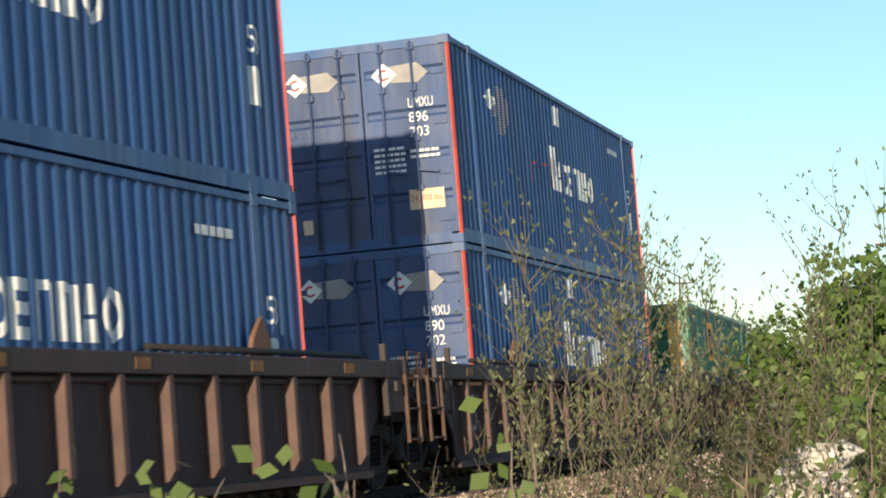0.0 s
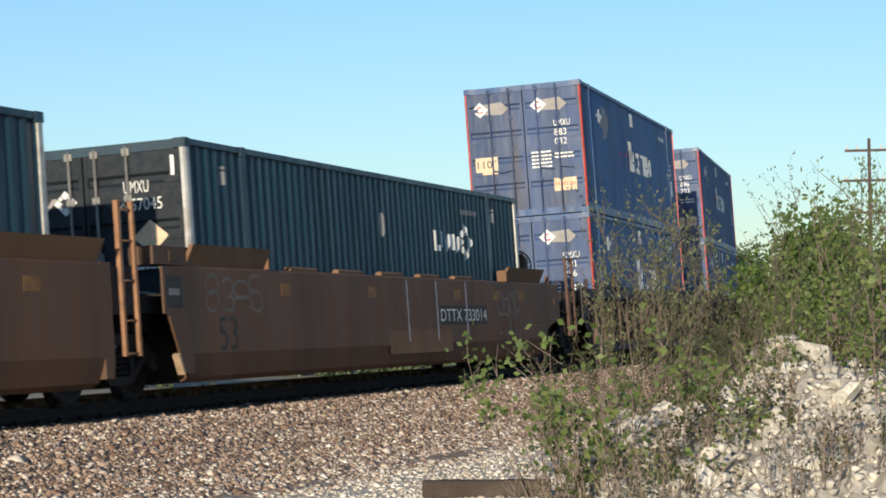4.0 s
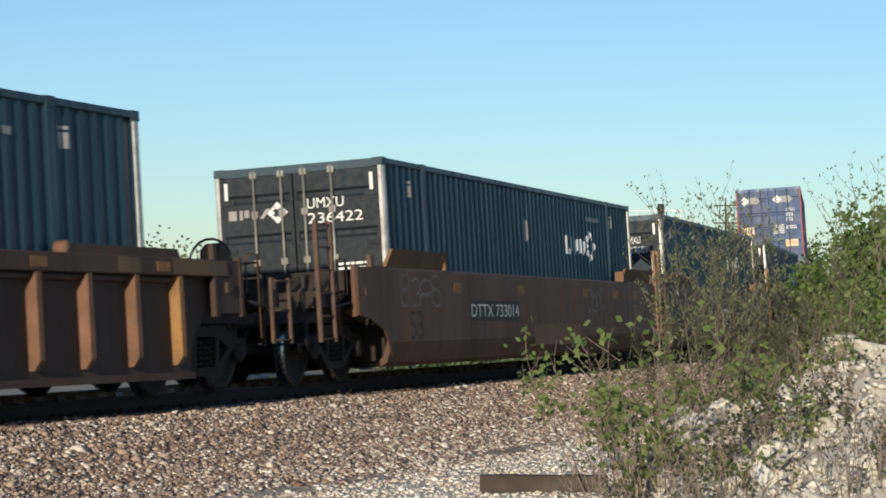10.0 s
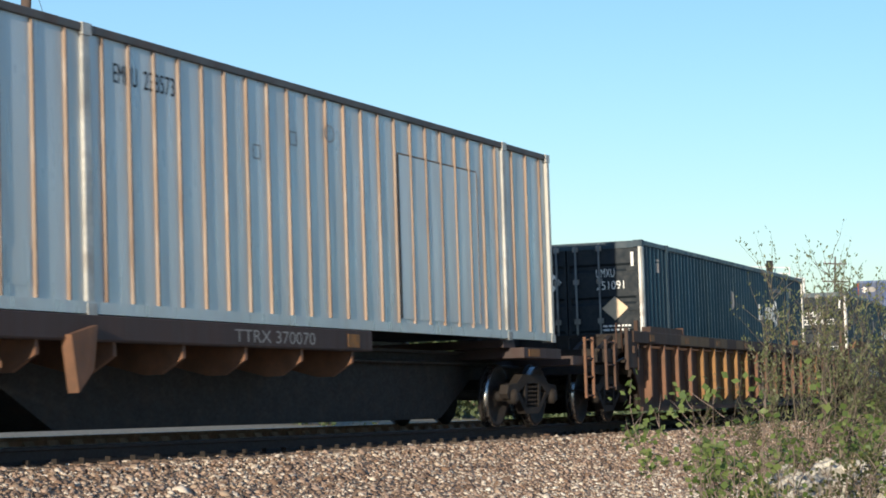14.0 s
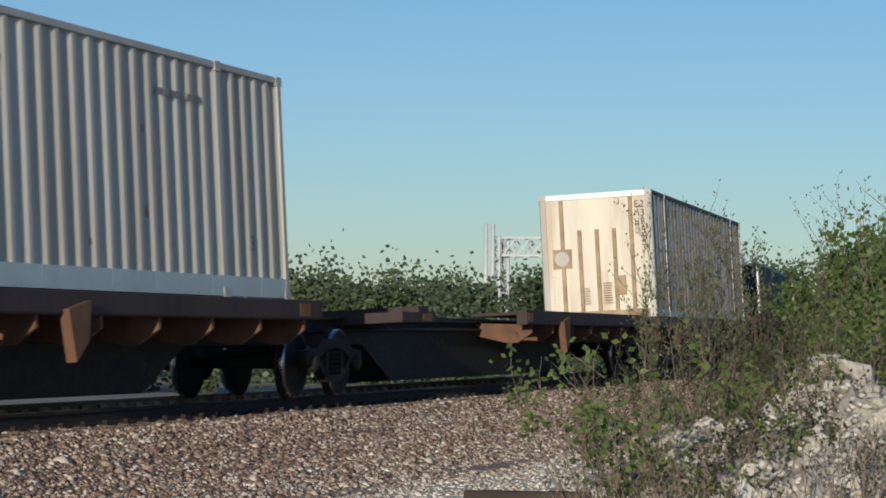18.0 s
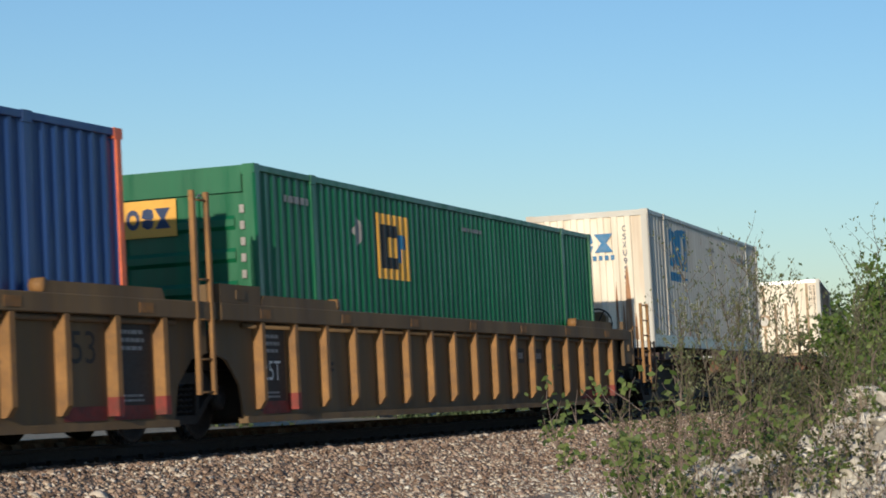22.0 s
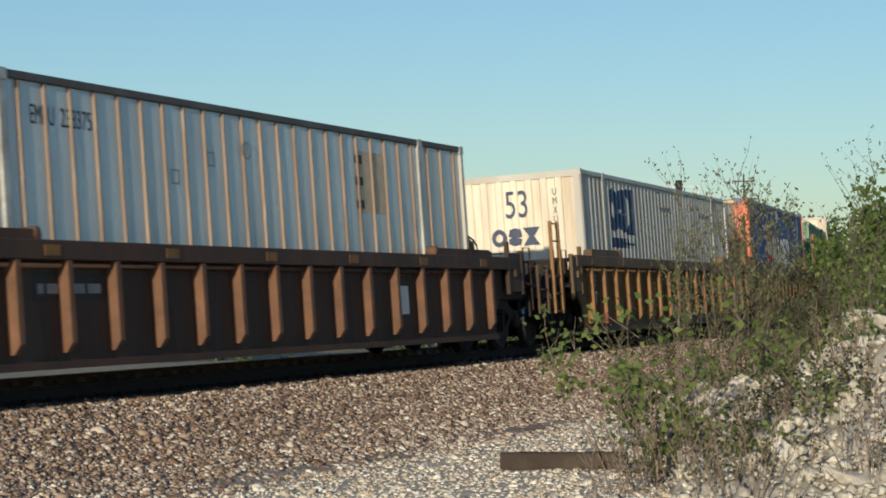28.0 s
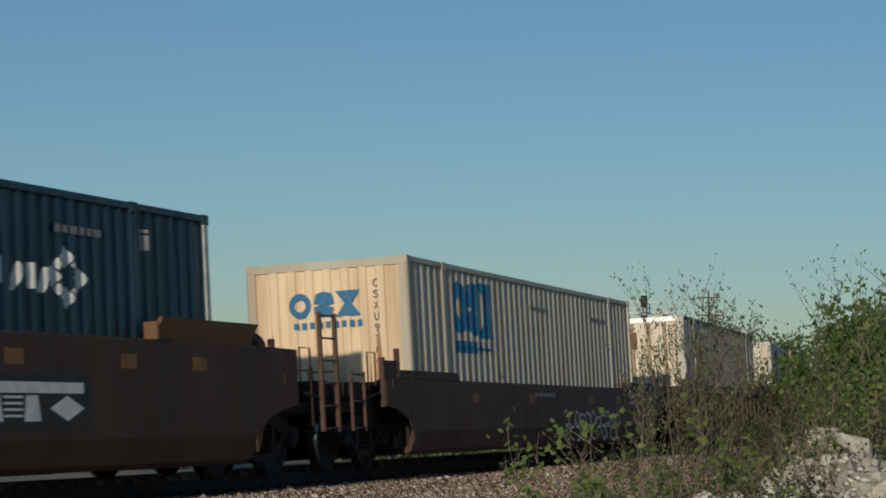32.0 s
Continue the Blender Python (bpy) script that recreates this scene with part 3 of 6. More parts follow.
def wheelset(parent, x):
    w = Shape()
    for s in (-1, 1):
        w.lathe([(s * 0.68, 0.0), (s * 0.68, 0.488), (s * 0.71, 0.488), (s * 0.72, 0.47)] if s > 0 else [(-0.72, 0.47), (-0.71, 0.488), (-0.68, 0.488), (-0.68, 0.0)], 28)
        rim = [(0.72, 0.464), (0.82, 0.455), (0.825, 0.4), (0.79, 0.36), (0.755, 0.2), (0.8, 0.13), (0.82, 0.0)]
        w.lathe(rim if s > 0 else [(-a, r) for a, r in rim[::-1]], 28)
    w.lathe([(-1.02, 0.0), (-1.02, 0.08), (1.02, 0.08), (1.02, 0.0)], 12)
    ob = part("wheelset", w, STEEL_DARK, parent, "grimy steel wheels on an axle with bright treads")
    t = Shape()
    for s in (-1, 1):
        t.lathe([(s * 0.722, 0.45), (s * 0.722, 0.4662), (s * 0.818, 0.4585), (s * 0.818, 0.45)][:: s], 28, caps=False)
    ob.data.materials.append(TREAD)
    k = len(ob.data.polygons)
    bm = bmesh.new()
    bm.from_mesh(ob.data)
    tm = t.mesh("tread", TREAD)
    bm.from_mesh(tm)
    bm.faces.ensure_lookup_table()
    for f in bm.faces[k:]:
        f.material_index = 1
    bm.to_mesh(ob.data)
    bm.free()
    SPINNING.append((ob, x))
    return ob


def truck(car, x):
    """A two-axle truck: two cast side frames, bolster, coil springs, axle boxes, wheelsets."""
    tr = part("truck", Shape().box(x - 0.22, x + 0.22, -0.95, 0.95, 0.42, 0.62).tube([(x, 0, 0.6), (x, 0, 0.78)], 0.28, 14), STEEL_DARK, car, "dusty shade-darkened cast steel truck with coil springs")
    for s in (-1, 1):
        f = Shape()
        y0, y1 = s * 0.93, s * 1.06
        top = [(-1.16, 0.5), (-1.1, 0.63), (-0.72, 0.66), (-0.5, 0.79), (0.5, 0.79), (0.72, 0.66), (1.1, 0.63), (1.16, 0.5), (1.08, 0.43), (0.72, 0.5), (0.55, 0.56), (0.32, 0.66), (-0.32, 0.66), (-0.55, 0.56), (-0.72, 0.5), (-1.08, 0.43)]
        f.prism([(x + a, b) for a, b in top], "y", y0, y1)
        low = [(-0.75, 0.52), (-0.3, 0.2), (0.3, 0.2), (0.75, 0.52), (0.6, 0.52), (0.28, 0.3), (-0.28, 0.3), (-0.6, 0.52)]
        f.prism([(x + a, b) for a, b in low], "y", y0, y1)
        f.box(x - 0.36, x - 0.26, y0, y1, 0.28, 0.68).box(x + 0.26, x + 0.36, y0, y1, 0.28, 0.68)
        part("side_frame", f, TRUCK_MAT, tr, "dusty cast side frame")
        c = Shape()
        for dx in (-0.14, 0.0, 0.14):
            n = 36
            pts = [(x + dx + 0.055 * math.cos(i * 0.9), s * 1.0 + 0.055 * math.sin(i * 0.9), 0.3 + 0.33 * i / n) for i in range(n)]
            c.tube(pts, 0.016, 5)
        part("spring_nest", c, TRUCK_MAT, tr, "rusty coil springs")
        for a in (-0.89, 0.89):
            b = Shape().lathe([(s * 1.0, 0.0), (s * 1.0, 0.12), (s * 1.1, 0.115), (s * 1.13, 0.07), (s * 1.13, 0.0)][:: s], 14, (x + a, 0, 0.46)).box(x + a - 0.13, x + a + 0.13, s * 0.95, s * 1.04, 0.5, 0.6)
            part("axle_box", b, TRUCK_MAT, tr, "dusty bearing cap")
    for a in (-0.89, 0.89):
        wheelset(tr, x + a)
    tr.matrix_basis = Matrix.Translation((0, -0.755, 0)) @ Matrix.Rotation(CANT, 4, "X") @ Matrix.Translation((0, 0.755, 0))
    return tr


def ladder(car, x, y, z0, z1, w=0.42, material=TRUCK_MAT, along="x", rungs=()):
    sh = Shape()
    def at(o, z):
        return (x + o, y, z) if along == "x" else (x, y + o, z)
    for o in (-w / 2, w / 2):
        sh.bar(at(o, z0), at(o, z1), 0.055 if z1 > 1.8 else 0.04)
    k = max(2, round((z1 - z0) / 0.33))
    for z in rungs or [z0 + 0.04 + (z1 - z0 - 0.08) * i / k for i in range(k + 1)]:
        sh.tube([at(-w / 2, z), at(w / 2, z)], 0.014, 6)
    return part("ladder", sh, material, car, "rusty ladder")


def handrail(car, pts, material=TRUCK_MAT, r=0.014):
    return part("grab_rail", Shape().tube(pts, r, 6), material, car, "bent grab rail")


def hand_brake(car, x, y, z, material=TRUCK_MAT):
    w = Shape()
    pts = [(x - 0.06, y + 0.3 * math.cos(i * 0.3491), z + 0.3 * math.sin(i * 0.3491)) for i in range(19)]
    w.tube(pts, 0.018, 6)
    for i in range(3):
        a = i * 2.0944
        w.tube([(x - 0.06, y, z), (x - 0.06, y + 0.3 * math.cos(a), z + 0.3 * math.sin(a))], 0.014, 5)
    part("brake_wheel", w, STEEL_DARK, car, "round hand brake wheel")
    part("brake_housing", Shape().prism([(y - 0.17, z - 0.25), (y + 0.17, z - 0.25), (y + 0.17, z + 0.15), (y + 0.08, z + 0.24), (y - 0.08, z + 0.24), (y - 0.17, z + 0.15)], "x", x - 0.02, x + 0.2), material, car, "hand brake housing")


def coupler(car, x, sgn):
    sh = Shape().box(min(x, x + sgn * 0.7), max(x, x + sgn * 0.7), -0.1, 0.1, 0.78, 0.98)
    sh.prism([(x + sgn * 0.7, -0.16), (x + sgn * 0.7, 0.16), (x + sgn * 0.95, 0.17), (x + sgn * 1.0, 0.05), (x + sgn * 0.86, 0.0), (x + sgn * 0.95, -0.14)], "z", 0.74, 1.02)
    part("coupler", sh, STEEL_DARK, car, "grimy cast coupler")
    part("air_hose", Shape().tube([(x, sgn * 0.4, 0.85), (x + sgn * 0.35, sgn * 0.36, 0.55), (x + sgn * 0.7, sgn * 0.3, 0.5)], 0.025, 6), BLACK, car)


# ---- well cars ----
def end_of_car(car, sgn, paint, rib_paint, shared, sill=1.45, brake=False):
    """The platform over a truck beyond the well: bolster, sills, steps, ladders, rails; shared ends meet the next unit."""
    e = 11.35 if not shared else 9.55
    x = 9.9 * sgn
    def sp(a, b):
        return (min(a * sgn, b * sgn), max(a * sgn, b * sgn))
    pl = Shape()
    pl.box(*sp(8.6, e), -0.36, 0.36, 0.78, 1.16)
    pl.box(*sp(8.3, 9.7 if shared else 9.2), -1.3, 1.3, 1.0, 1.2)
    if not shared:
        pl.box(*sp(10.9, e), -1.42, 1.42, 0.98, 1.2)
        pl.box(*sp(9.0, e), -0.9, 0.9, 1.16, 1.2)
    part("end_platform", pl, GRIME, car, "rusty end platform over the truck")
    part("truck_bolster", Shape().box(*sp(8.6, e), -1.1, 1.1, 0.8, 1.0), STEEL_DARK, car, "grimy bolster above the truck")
    if shared:
        if sgn > 0:
            tall = 2.8 if rib_paint == TAN_BRIGHT else 2.25
            for y in (-1.5, 1.5):
                ladder(car, 9.45, y, 0.5, tall, 0.36, rib_paint if rib_paint == TAN_BRIGHT else LADDER_TAN, rungs=(0.53, 0.9, 1.35, 1.8, tall - 0.1))
            handrail(car, [(9.5, -1.42, 1.3), (9.5, -1.42, tall - 0.1), (9.62, -1.42, tall - 0.02), (9.74, -1.42, tall - 0.1), (9.74, -1.42, 1.3)], SILVER, 0.011)
        else:
            part("sill_box", Shape().box(-9.75, -8.55, -1.5, -1.2, sill + 0.004, sill + 0.22).box(-9.3, -9.05, -1.512, -1.5, sill + 0.05, sill + 0.16), paint, car, "boxed bracket on the sill")
        return
    top = 2.1 if sill > 1.53 else 1.34
    ladder(car, sgn * 11.26, -1.48, 0.53, top, 0.54, rib_paint)
    ladder(car, sgn * 11.26, 1.48, 0.53, top, 0.54, rib_paint)
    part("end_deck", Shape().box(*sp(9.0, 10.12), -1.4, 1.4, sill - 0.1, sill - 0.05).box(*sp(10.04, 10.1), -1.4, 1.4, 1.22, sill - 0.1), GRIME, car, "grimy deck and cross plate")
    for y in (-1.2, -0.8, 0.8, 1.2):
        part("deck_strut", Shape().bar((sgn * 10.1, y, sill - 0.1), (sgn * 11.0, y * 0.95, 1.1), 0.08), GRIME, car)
    part("release_lever", Shape().tube([(sgn * 10.3, -1.46, 1.05), (sgn * 10.9, -1.46, 0.98), (sgn * 11.1, -1.2, 0.95), (sgn * 11.35, -0.4, 0.9)], 0.02, 6), STEEL_DARK, car, "bent release lever")
    part("end_bracket", Shape().box(*sp(9.4, 10.1), -1.49, -1.44, 0.9, 1.52).box(*sp(9.36, 9.44), -1.505, -1.44, 0.86, 1.7).box(*sp(10.06, 10.14), -1.505, -1.44, 0.86, 1.56).box(*sp(9.66, 9.8), -1.53, -1.49, 1.14, 1.26), paint, car, "upright bracket plate with a small box")
    ladder(car, sgn * 11.32, -1.0, 0.5, 1.4, 0.4, STEEL_DARK, "y")
    handrail(car, [(sgn * 10.7, -1.45, 0.6), (sgn * 10.7, -1.45, 1.62), (sgn * 10.35, -1.45, 1.62), (sgn * 10.35, -1.45, 1.15)], rib_paint)
    handrail(car, [(sgn * 11.33, -0.6, 1.2), (sgn * 11.33, -0.6, 1.62), (sgn * 11.33, 0.7, 1.62), (sgn * 11.33, 0.7, 1.2)], rib_paint)
    for s in (-1, 1):
        part("end_brace", Shape().bar((sgn * 9.1, s * 1.2, 1.15), (sgn * 10.95, s * 0.6, 1.15), 0.09), GRIME, car, "diagonal end brace")
        part("end_brace", Shape().bar((sgn * 9.3, s * 1.3, 1.3), (sgn * 10.5, s * 1.3, 1.08), 0.06), GRIME, car, "diagonal end brace")
    if brake:
        hand_brake(car, sgn * 10.6, 0.35, 1.72, paint)
    part("brake_pipe", Shape().tube([(sgn * 9.0, -0.7, 0.92), (sgn * 9.6, -0.72, 0.98), (sgn * 10.8, -0.72, 1.0), (sgn * 11.3, -0.5, 0.9)], 0.03, 6), STEEL_DARK, car, "thin brake pipe")
    part("air_tank", Shape().tube([(sgn * 9.3, 0.55, 1.38), (sgn * 10.3, 0.55, 1.38)], 0.16, 12), GRIME, car, "round air tank")
    coupler(car, sgn * 11.2, sgn)


def well_ribbed(car, paint, rib_paint, bright=(), rear_shared=False, front_shared=False, sill=1.52, brake=False, guides=True, panels=False):
    """A well car with outside ribs under a deep top sill."""
    W = 9.0
    guide = 0.12 if panels else 0.1
    for s in (-1, 1):
        part("top_sill", Shape().prism([(s * 1.36, sill - 0.2), (s * 1.5, sill - 0.2), (s * 1.51, sill - 0.19), (s * 1.51, sill - 0.012), (s * 1.5, sill), (s * 1.36, sill)], "x", -9.75, 9.75), paint, car, "deep top sill")
        part("under_sill_pipe", Shape().tube([(-8.9, s * 1.4, sill - 0.24), (8.9, s * 1.4, sill - 0.24)], 0.035, 8), paint, car)
        side = [(-W - 0.75, sill - 0.2), (-W - 0.75, 0.98), (-W - 0.35, 0.9), (-W, 0.62), (-W + 0.12, 0.2), (W - 0.12, 0.2), (W, 0.62), (W + 0.35, 0.9), (W + 0.75, 0.98), (W + 0.75, sill - 0.2)]
        part("side_plate", Shape().prism(side, "y", s * 1.34, s * 1.37), paint, car, "stained flat side plate")
        part("bottom_sill", Shape().box(-W + 0.1, W - 0.1, min(s * 1.3, s * 1.42), max(s * 1.3, s * 1.42), 0.16, 0.24), paint, car)
        # Ribs take a lighter paint than the plate, sun on them painted in.
        k = 17
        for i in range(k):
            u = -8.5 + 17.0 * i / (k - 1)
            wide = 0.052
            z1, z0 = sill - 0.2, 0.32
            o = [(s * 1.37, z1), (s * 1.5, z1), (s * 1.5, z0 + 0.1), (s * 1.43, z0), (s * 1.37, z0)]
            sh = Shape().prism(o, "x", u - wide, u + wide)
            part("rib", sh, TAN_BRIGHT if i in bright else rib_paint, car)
    floor = Shape().box(-8.4, 8.4, -1.34, -0.9, 0.2, 0.262).box(-8.4, 8.4, 0.9, 1.34, 0.2, 0.262)
    for i in range(9):
        u = -8.2 + 2.05 * i
        floor.box(u - 0.15, u + 0.15, -1.34, 1.34, 0.19, 0.255)
    part("well_floor", floor, STEEL_DARK, car, "open well floor of cross beams")
    for sgn in (-1, 1):
        part("well_bulkhead", Shape().box(min(sgn * 8.5, sgn * 8.6), max(sgn * 8.5, sgn * 8.6), -1.34, 1.34, 0.25, sill - 0.25), GRIME, car)
    if guides:
        for sgn in (-1, 1):
            for s in (-1, 1):
                g = Shape().prism([(sgn * 5.9, sill), (sgn * 6.05, sill + guide), (sgn * 8.45, sill + guide), (sgn * 8.52, sill)], "y", s * 1.34, s * 1.5)
                part("container_guide", g, paint, car, "raised guide on the sill")
                # Nose takes the lighter rib paint to look sunlit.
                part("guide_nose", Shape().lathe([(s * 1.36, 0.0), (s * 1.36, 0.08), (s * 1.5, 0.08), (s * 1.5, 0.0)][:: s], 12, (sgn * 5.95, 0, sill + guide - 0.05)), rib_paint, car, "round guide nose in sunlit rib colour")
    steel = rib_paint if rib_paint == TAN_BRIGHT else END_STEEL
    end_of_car(car, -1, paint, steel, rear_shared, sill, brake)
    end_of_car(car, 1, paint, steel, front_shared, sill)
    for i in range(7):
        u = -8.6 + i * 2.75
        for s in (-1, 1):
            part("reflector", Shape().box(u, u + 0.32, min(s * 1.512, s * 1.518), max(s * 1.512, s * 1.518), sill - 0.16, sill - 0.05), YELLOW, car, "faded yellow reflector patch")


def well_smooth(car, paint, rear_shared=False, front_shared=False, brake=False, sill=1.55, flared=True, bumps=False):
    """A well car with smooth deep sides, bent in at the foot, with flared brackets on the sill."""
    for s in (-1, 1):
        side = [(s * 1.36, sill), (s * 1.5, sill), (s * 1.52, sill - 0.03), (s * 1.52, 0.5), (s * 1.42, 0.22), (s * 1.3, 0.16), (s * 1.28, 0.24), (s * 1.37, 0.3), (s * 1.45, 0.54), (s * 1.45, sill - 0.06), (s * 1.36, sill - 0.06)]
        part("side", Shape().prism(side, "x", -8.75, 8.75), paint, car, "smooth stained side panel")
        for sgn in (-1, 1):
            e = 9.7 if (sgn < 0 and rear_shared) or (sgn > 0 and front_shared) else 10.1
            shared = rear_shared if sgn < 0 else front_shared
            if shared and sgn > 0:
                part("side_end", Shape().prism([(8.75, sill), (8.98, sill), (8.98, 0.5), (8.94, 0.26), (8.75, 0.26)], "y", s * 1.44, s * 1.52), paint, car, "straight end of the side")
                part("end_recess", Shape().box(8.98, 9.84, min(s * 1.3, s * 1.36), max(s * 1.3, s * 1.36), 0.98, sill - 0.02), RECESS, car, "dark brown recessed end plate")
                part("recess_stile", Shape().box(8.98, 9.03, min(s * 1.36, s * 1.5), max(s * 1.36, s * 1.5), 0.98, sill), RUST_RIB, car, "thin rusty stile")
            elif shared:
                o = [(-8.75, sill), (-9.55, sill - 0.02), (-9.55, 0.98), (-9.42, 0.96), (-9.02, 0.27), (-8.75, 0.27)]
                part("side_end", Shape().prism(o, "y", s * 1.49, s * 1.52), paint, car, "slanted cut-away end of the side")
                # A pale bar paints the sunlit foot of the cut edge.
                part("cut_edge", Shape().bar((-9.06, s * 1.48, 0.27), (-9.2, s * 1.48, 0.5), 0.09, 0.05), TAN_RIB, car, "foot of the cut edge, pale as if sunlit")
                if s < 0:
                    part("data_panel", Shape().box(-9.5, -9.02, -1.526, -1.521, 1.06, 1.42), BLACK_PATCH, car, "dark data panel")
                    bars(car, side_place(-9.42, 1.16, -1.53), 0.32, 0.16, 1, LETTER_GREY, seed=52)
            o = [(sgn * 8.75, sill), (sgn * e, sill - 0.02), (sgn * e, 0.88), (sgn * 9.6, 0.82), (sgn * 9.05, 0.68), (sgn * 8.9, 0.52), (sgn * 8.84, 0.36), (sgn * 8.75, 0.3)]
            if not shared:
                part("side_end", Shape().prism(o, "y", s * 1.495, s * 1.52), paint, car, "cut-away end of the side")
            if not flared:
                part("container_guide", Shape().prism([(sgn * 6.3, sill), (sgn * 6.45, sill + 0.12), (sgn * 9.4, sill + 0.12), (sgn * 9.5, sill)], "y", s * 1.38, s * 1.52), paint, car, "raised guide on the sill")
                continue
            g = Shape().prism([(s * 1.42, sill), (s * 1.48, sill), (s * 1.6, sill + 0.25), (s * 1.55, sill + 0.25)], "x", min(sgn * 6.1, sgn * 8.75), max(sgn * 6.1, sgn * 8.75))
            g.box(min(sgn * 6.05, sgn * 6.1), max(sgn * 6.05, sgn * 6.1), min(s * 1.38, s * 1.55), max(s * 1.38, s * 1.55), sill, sill + 0.2)
            # Lighter patch brown stands in for sun on the flared guide.
            part("flared_guide", g, PATCH, car, "sunlit flared container guide")
        for u in (-4.6, -2.6, -0.6, 1.4, 3.4) if bumps else ():
            part("roll_guide", Shape().prism([(s * 1.4, sill), (s * 1.5, sill), (s * 1.51, sill + 0.035), (s * 1.47, sill + 0.06), (s * 1.42, sill + 0.05)], "x", u - 0.55, u + 0.55), PATCH, car)
    floor = Shape().box(-8.4, 8.4, -1.3, -0.9, 0.2, 0.262).box(-8.4, 8.4, 0.9, 1.3, 0.2, 0.262)
    for i in range(9):
        u = -8.2 + 2.05 * i
        floor.box(u - 0.15, u + 0.15, -1.32, 1.32, 0.19, 0.255)
    part("well_floor", floor, STEEL_DARK, car, "open well floor of cross beams")
    for sgn in (-1, 1):
        part("well_bulkhead", Shape().box(min(sgn * 8.5, sgn * 8.6), max(sgn * 8.5, sgn * 8.6), -1.36, 1.36, 0.25, sill - 0.3), GRIME, car)
    end_of_car(car, -1, paint, END_STEEL, rear_shared, sill, brake)
    end_of_car(car, 1, paint, END_STEEL, front_shared, sill)
    for u in (-5.6, -1.9, 2.7, 5.2, 7.0):
        part("reflector", Shape().box(u, u + 0.36, -1.524, -1.521, sill - 0.34, sill - 0.18), YELLOW, car, "faded yellow reflector patch")


def side_place(u0, z0, v):
    return lambda a, b: (u0 + a, v, z0 + b)


def end_place(v0, z0, u):
    return lambda a, b: (u, v0 - a, z0 + b)


def spine_car(car, big, front_end, rear_end):
    """A skeleton platform: a deep fish-belly spine, side platforms with hanging brackets, small end platforms."""
    spine = [(-9.6, 1.08), (9.6, 1.08), (9.6, 0.72), (6.7, 0.72), (5.4, 0.15), (-5.4, 0.15), (-6.7, 0.72), (-9.6, 0.72)]
    part("spine", Shape().prism(spine, "y", -0.42, 0.42).box(-9.3, 9.3, -0.55, 0.55, 1.08, 1.12), STEEL_DARK, car, "deep dark fish-belly spine beam")
    a, b = big
    for s in (-1, 1):
        part("side_platform_sill", Shape().prism([(s * 1.32, 1.0), (s * 1.5, 1.0), (s * 1.51, 1.02), (s * 1.51, 1.24), (s * 1.5, 1.25), (s * 1.32, 1.25)], "x", a, b), DARK_BROWN, car, "rusty side platform sill")
        k = 7
        for i in range(k):
            u = a + 0.5 + (b - a - 1.0) * i / (k - 1)
            br = Shape().prism([(s * 0.42, 0.86), (s * 1.0, 0.7), (s * 1.2, 0.7), (s * 1.46, 0.86), (s * 1.46, 1.0), (s * 0.42, 1.08)], "x", u - 0.03, u + 0.03)
            part("bracket", br, RUST_RIB, car, "hanging rusty bracket")
        for u in (a + 2.4,):
            part("hitch_arm", Shape().prism([(u, 1.05), (u + 0.5, 1.15), (u + 0.42, 0.72), (u + 0.12, 0.5)], "y", s * 1.46, s * 1.58), RUST_RIB, car, "folded rusty guide arm")
        part("reflector", Shape().box(b - 0.75, b - 0.4, min(s * 1.512, s * 1.518), max(s * 1.512, s * 1.518), 1.04, 1.2), YELLOW, car, "faded yellow reflector patch")
        part("reflector", Shape().box(a + 0.1, a + 0.4, min(s * 1.512, s * 1.518), max(s * 1.512, s * 1.518), 1.04, 1.2), YELLOW, car, "faded yellow reflector patch")
    part("deck_plate", Shape().box(a, b, -1.34, -0.5, 1.18, 1.235).box(a, b, 0.5, 1.34, 1.18, 1.235), DARK_BROWN, car, "checker deck plates")
    for sgn in (-1, 1):
        u0 = 6.2 * sgn
        if a - 0.2 <= u0 <= b + 0.2:
            continue
        pl = Shape().box(min(sgn * 6.2, sgn * 7.9), max(sgn * 6.2, sgn * 7.9), -1.46, -0.4, 1.0, 1.15).box(min(sgn * 6.2, sgn * 7.9), max(sgn * 6.2, sgn * 7.9), 0.4, 1.46, 1.0, 1.15)
        part("end_support", pl, DARK_BROWN, car, "small container support over the truck")
        part("bolster_beam", Shape().box(min(sgn * 5.9, sgn * 6.4), max(sgn * 5.9, sgn * 6.4), -1.25, 1.25, 1.152, 1.262), DARK_BROWN, car)
        part("reflector", Shape().box(min(sgn * 6.4, sgn * 6.9), max(sgn * 6.4, sgn * 6.9), -1.468, -1.461, 1.02, 1.13), YELLOW, car, "faded yellow reflector patch")
    part("train_line", Shape().tube([(-9.3, -0.5, 0.9), (-6, -0.52, 0.95), (6, -0.52, 0.95), (9.3, -0.5, 0.9)], 0.03, 6), STEEL_DARK, car, "thin brake pipe")
    for sgn, there in ((1, front_end), (-1, rear_end)):
        if there:
            x = sgn * 9.6
            part("end_sill", Shape().box(min(x, x - sgn * 1.0), max(x, x - sgn * 1.0), -1.42, 1.42, 0.92, 1.06), DARK_BROWN, car, "end sill with steps")
            ladder(car, sgn * 9.3, -1.46, 0.4, 1.36, 0.4, RUST_RIB)
            ladder(car, sgn * 9.3, 1.46, 0.4, 1.36, 0.4, RUST_RIB)
            hand_brake(car, sgn * 9.1, 0.5, 1.45, TRUCK_MAT)
            coupler(car, sgn * 9.6, sgn)


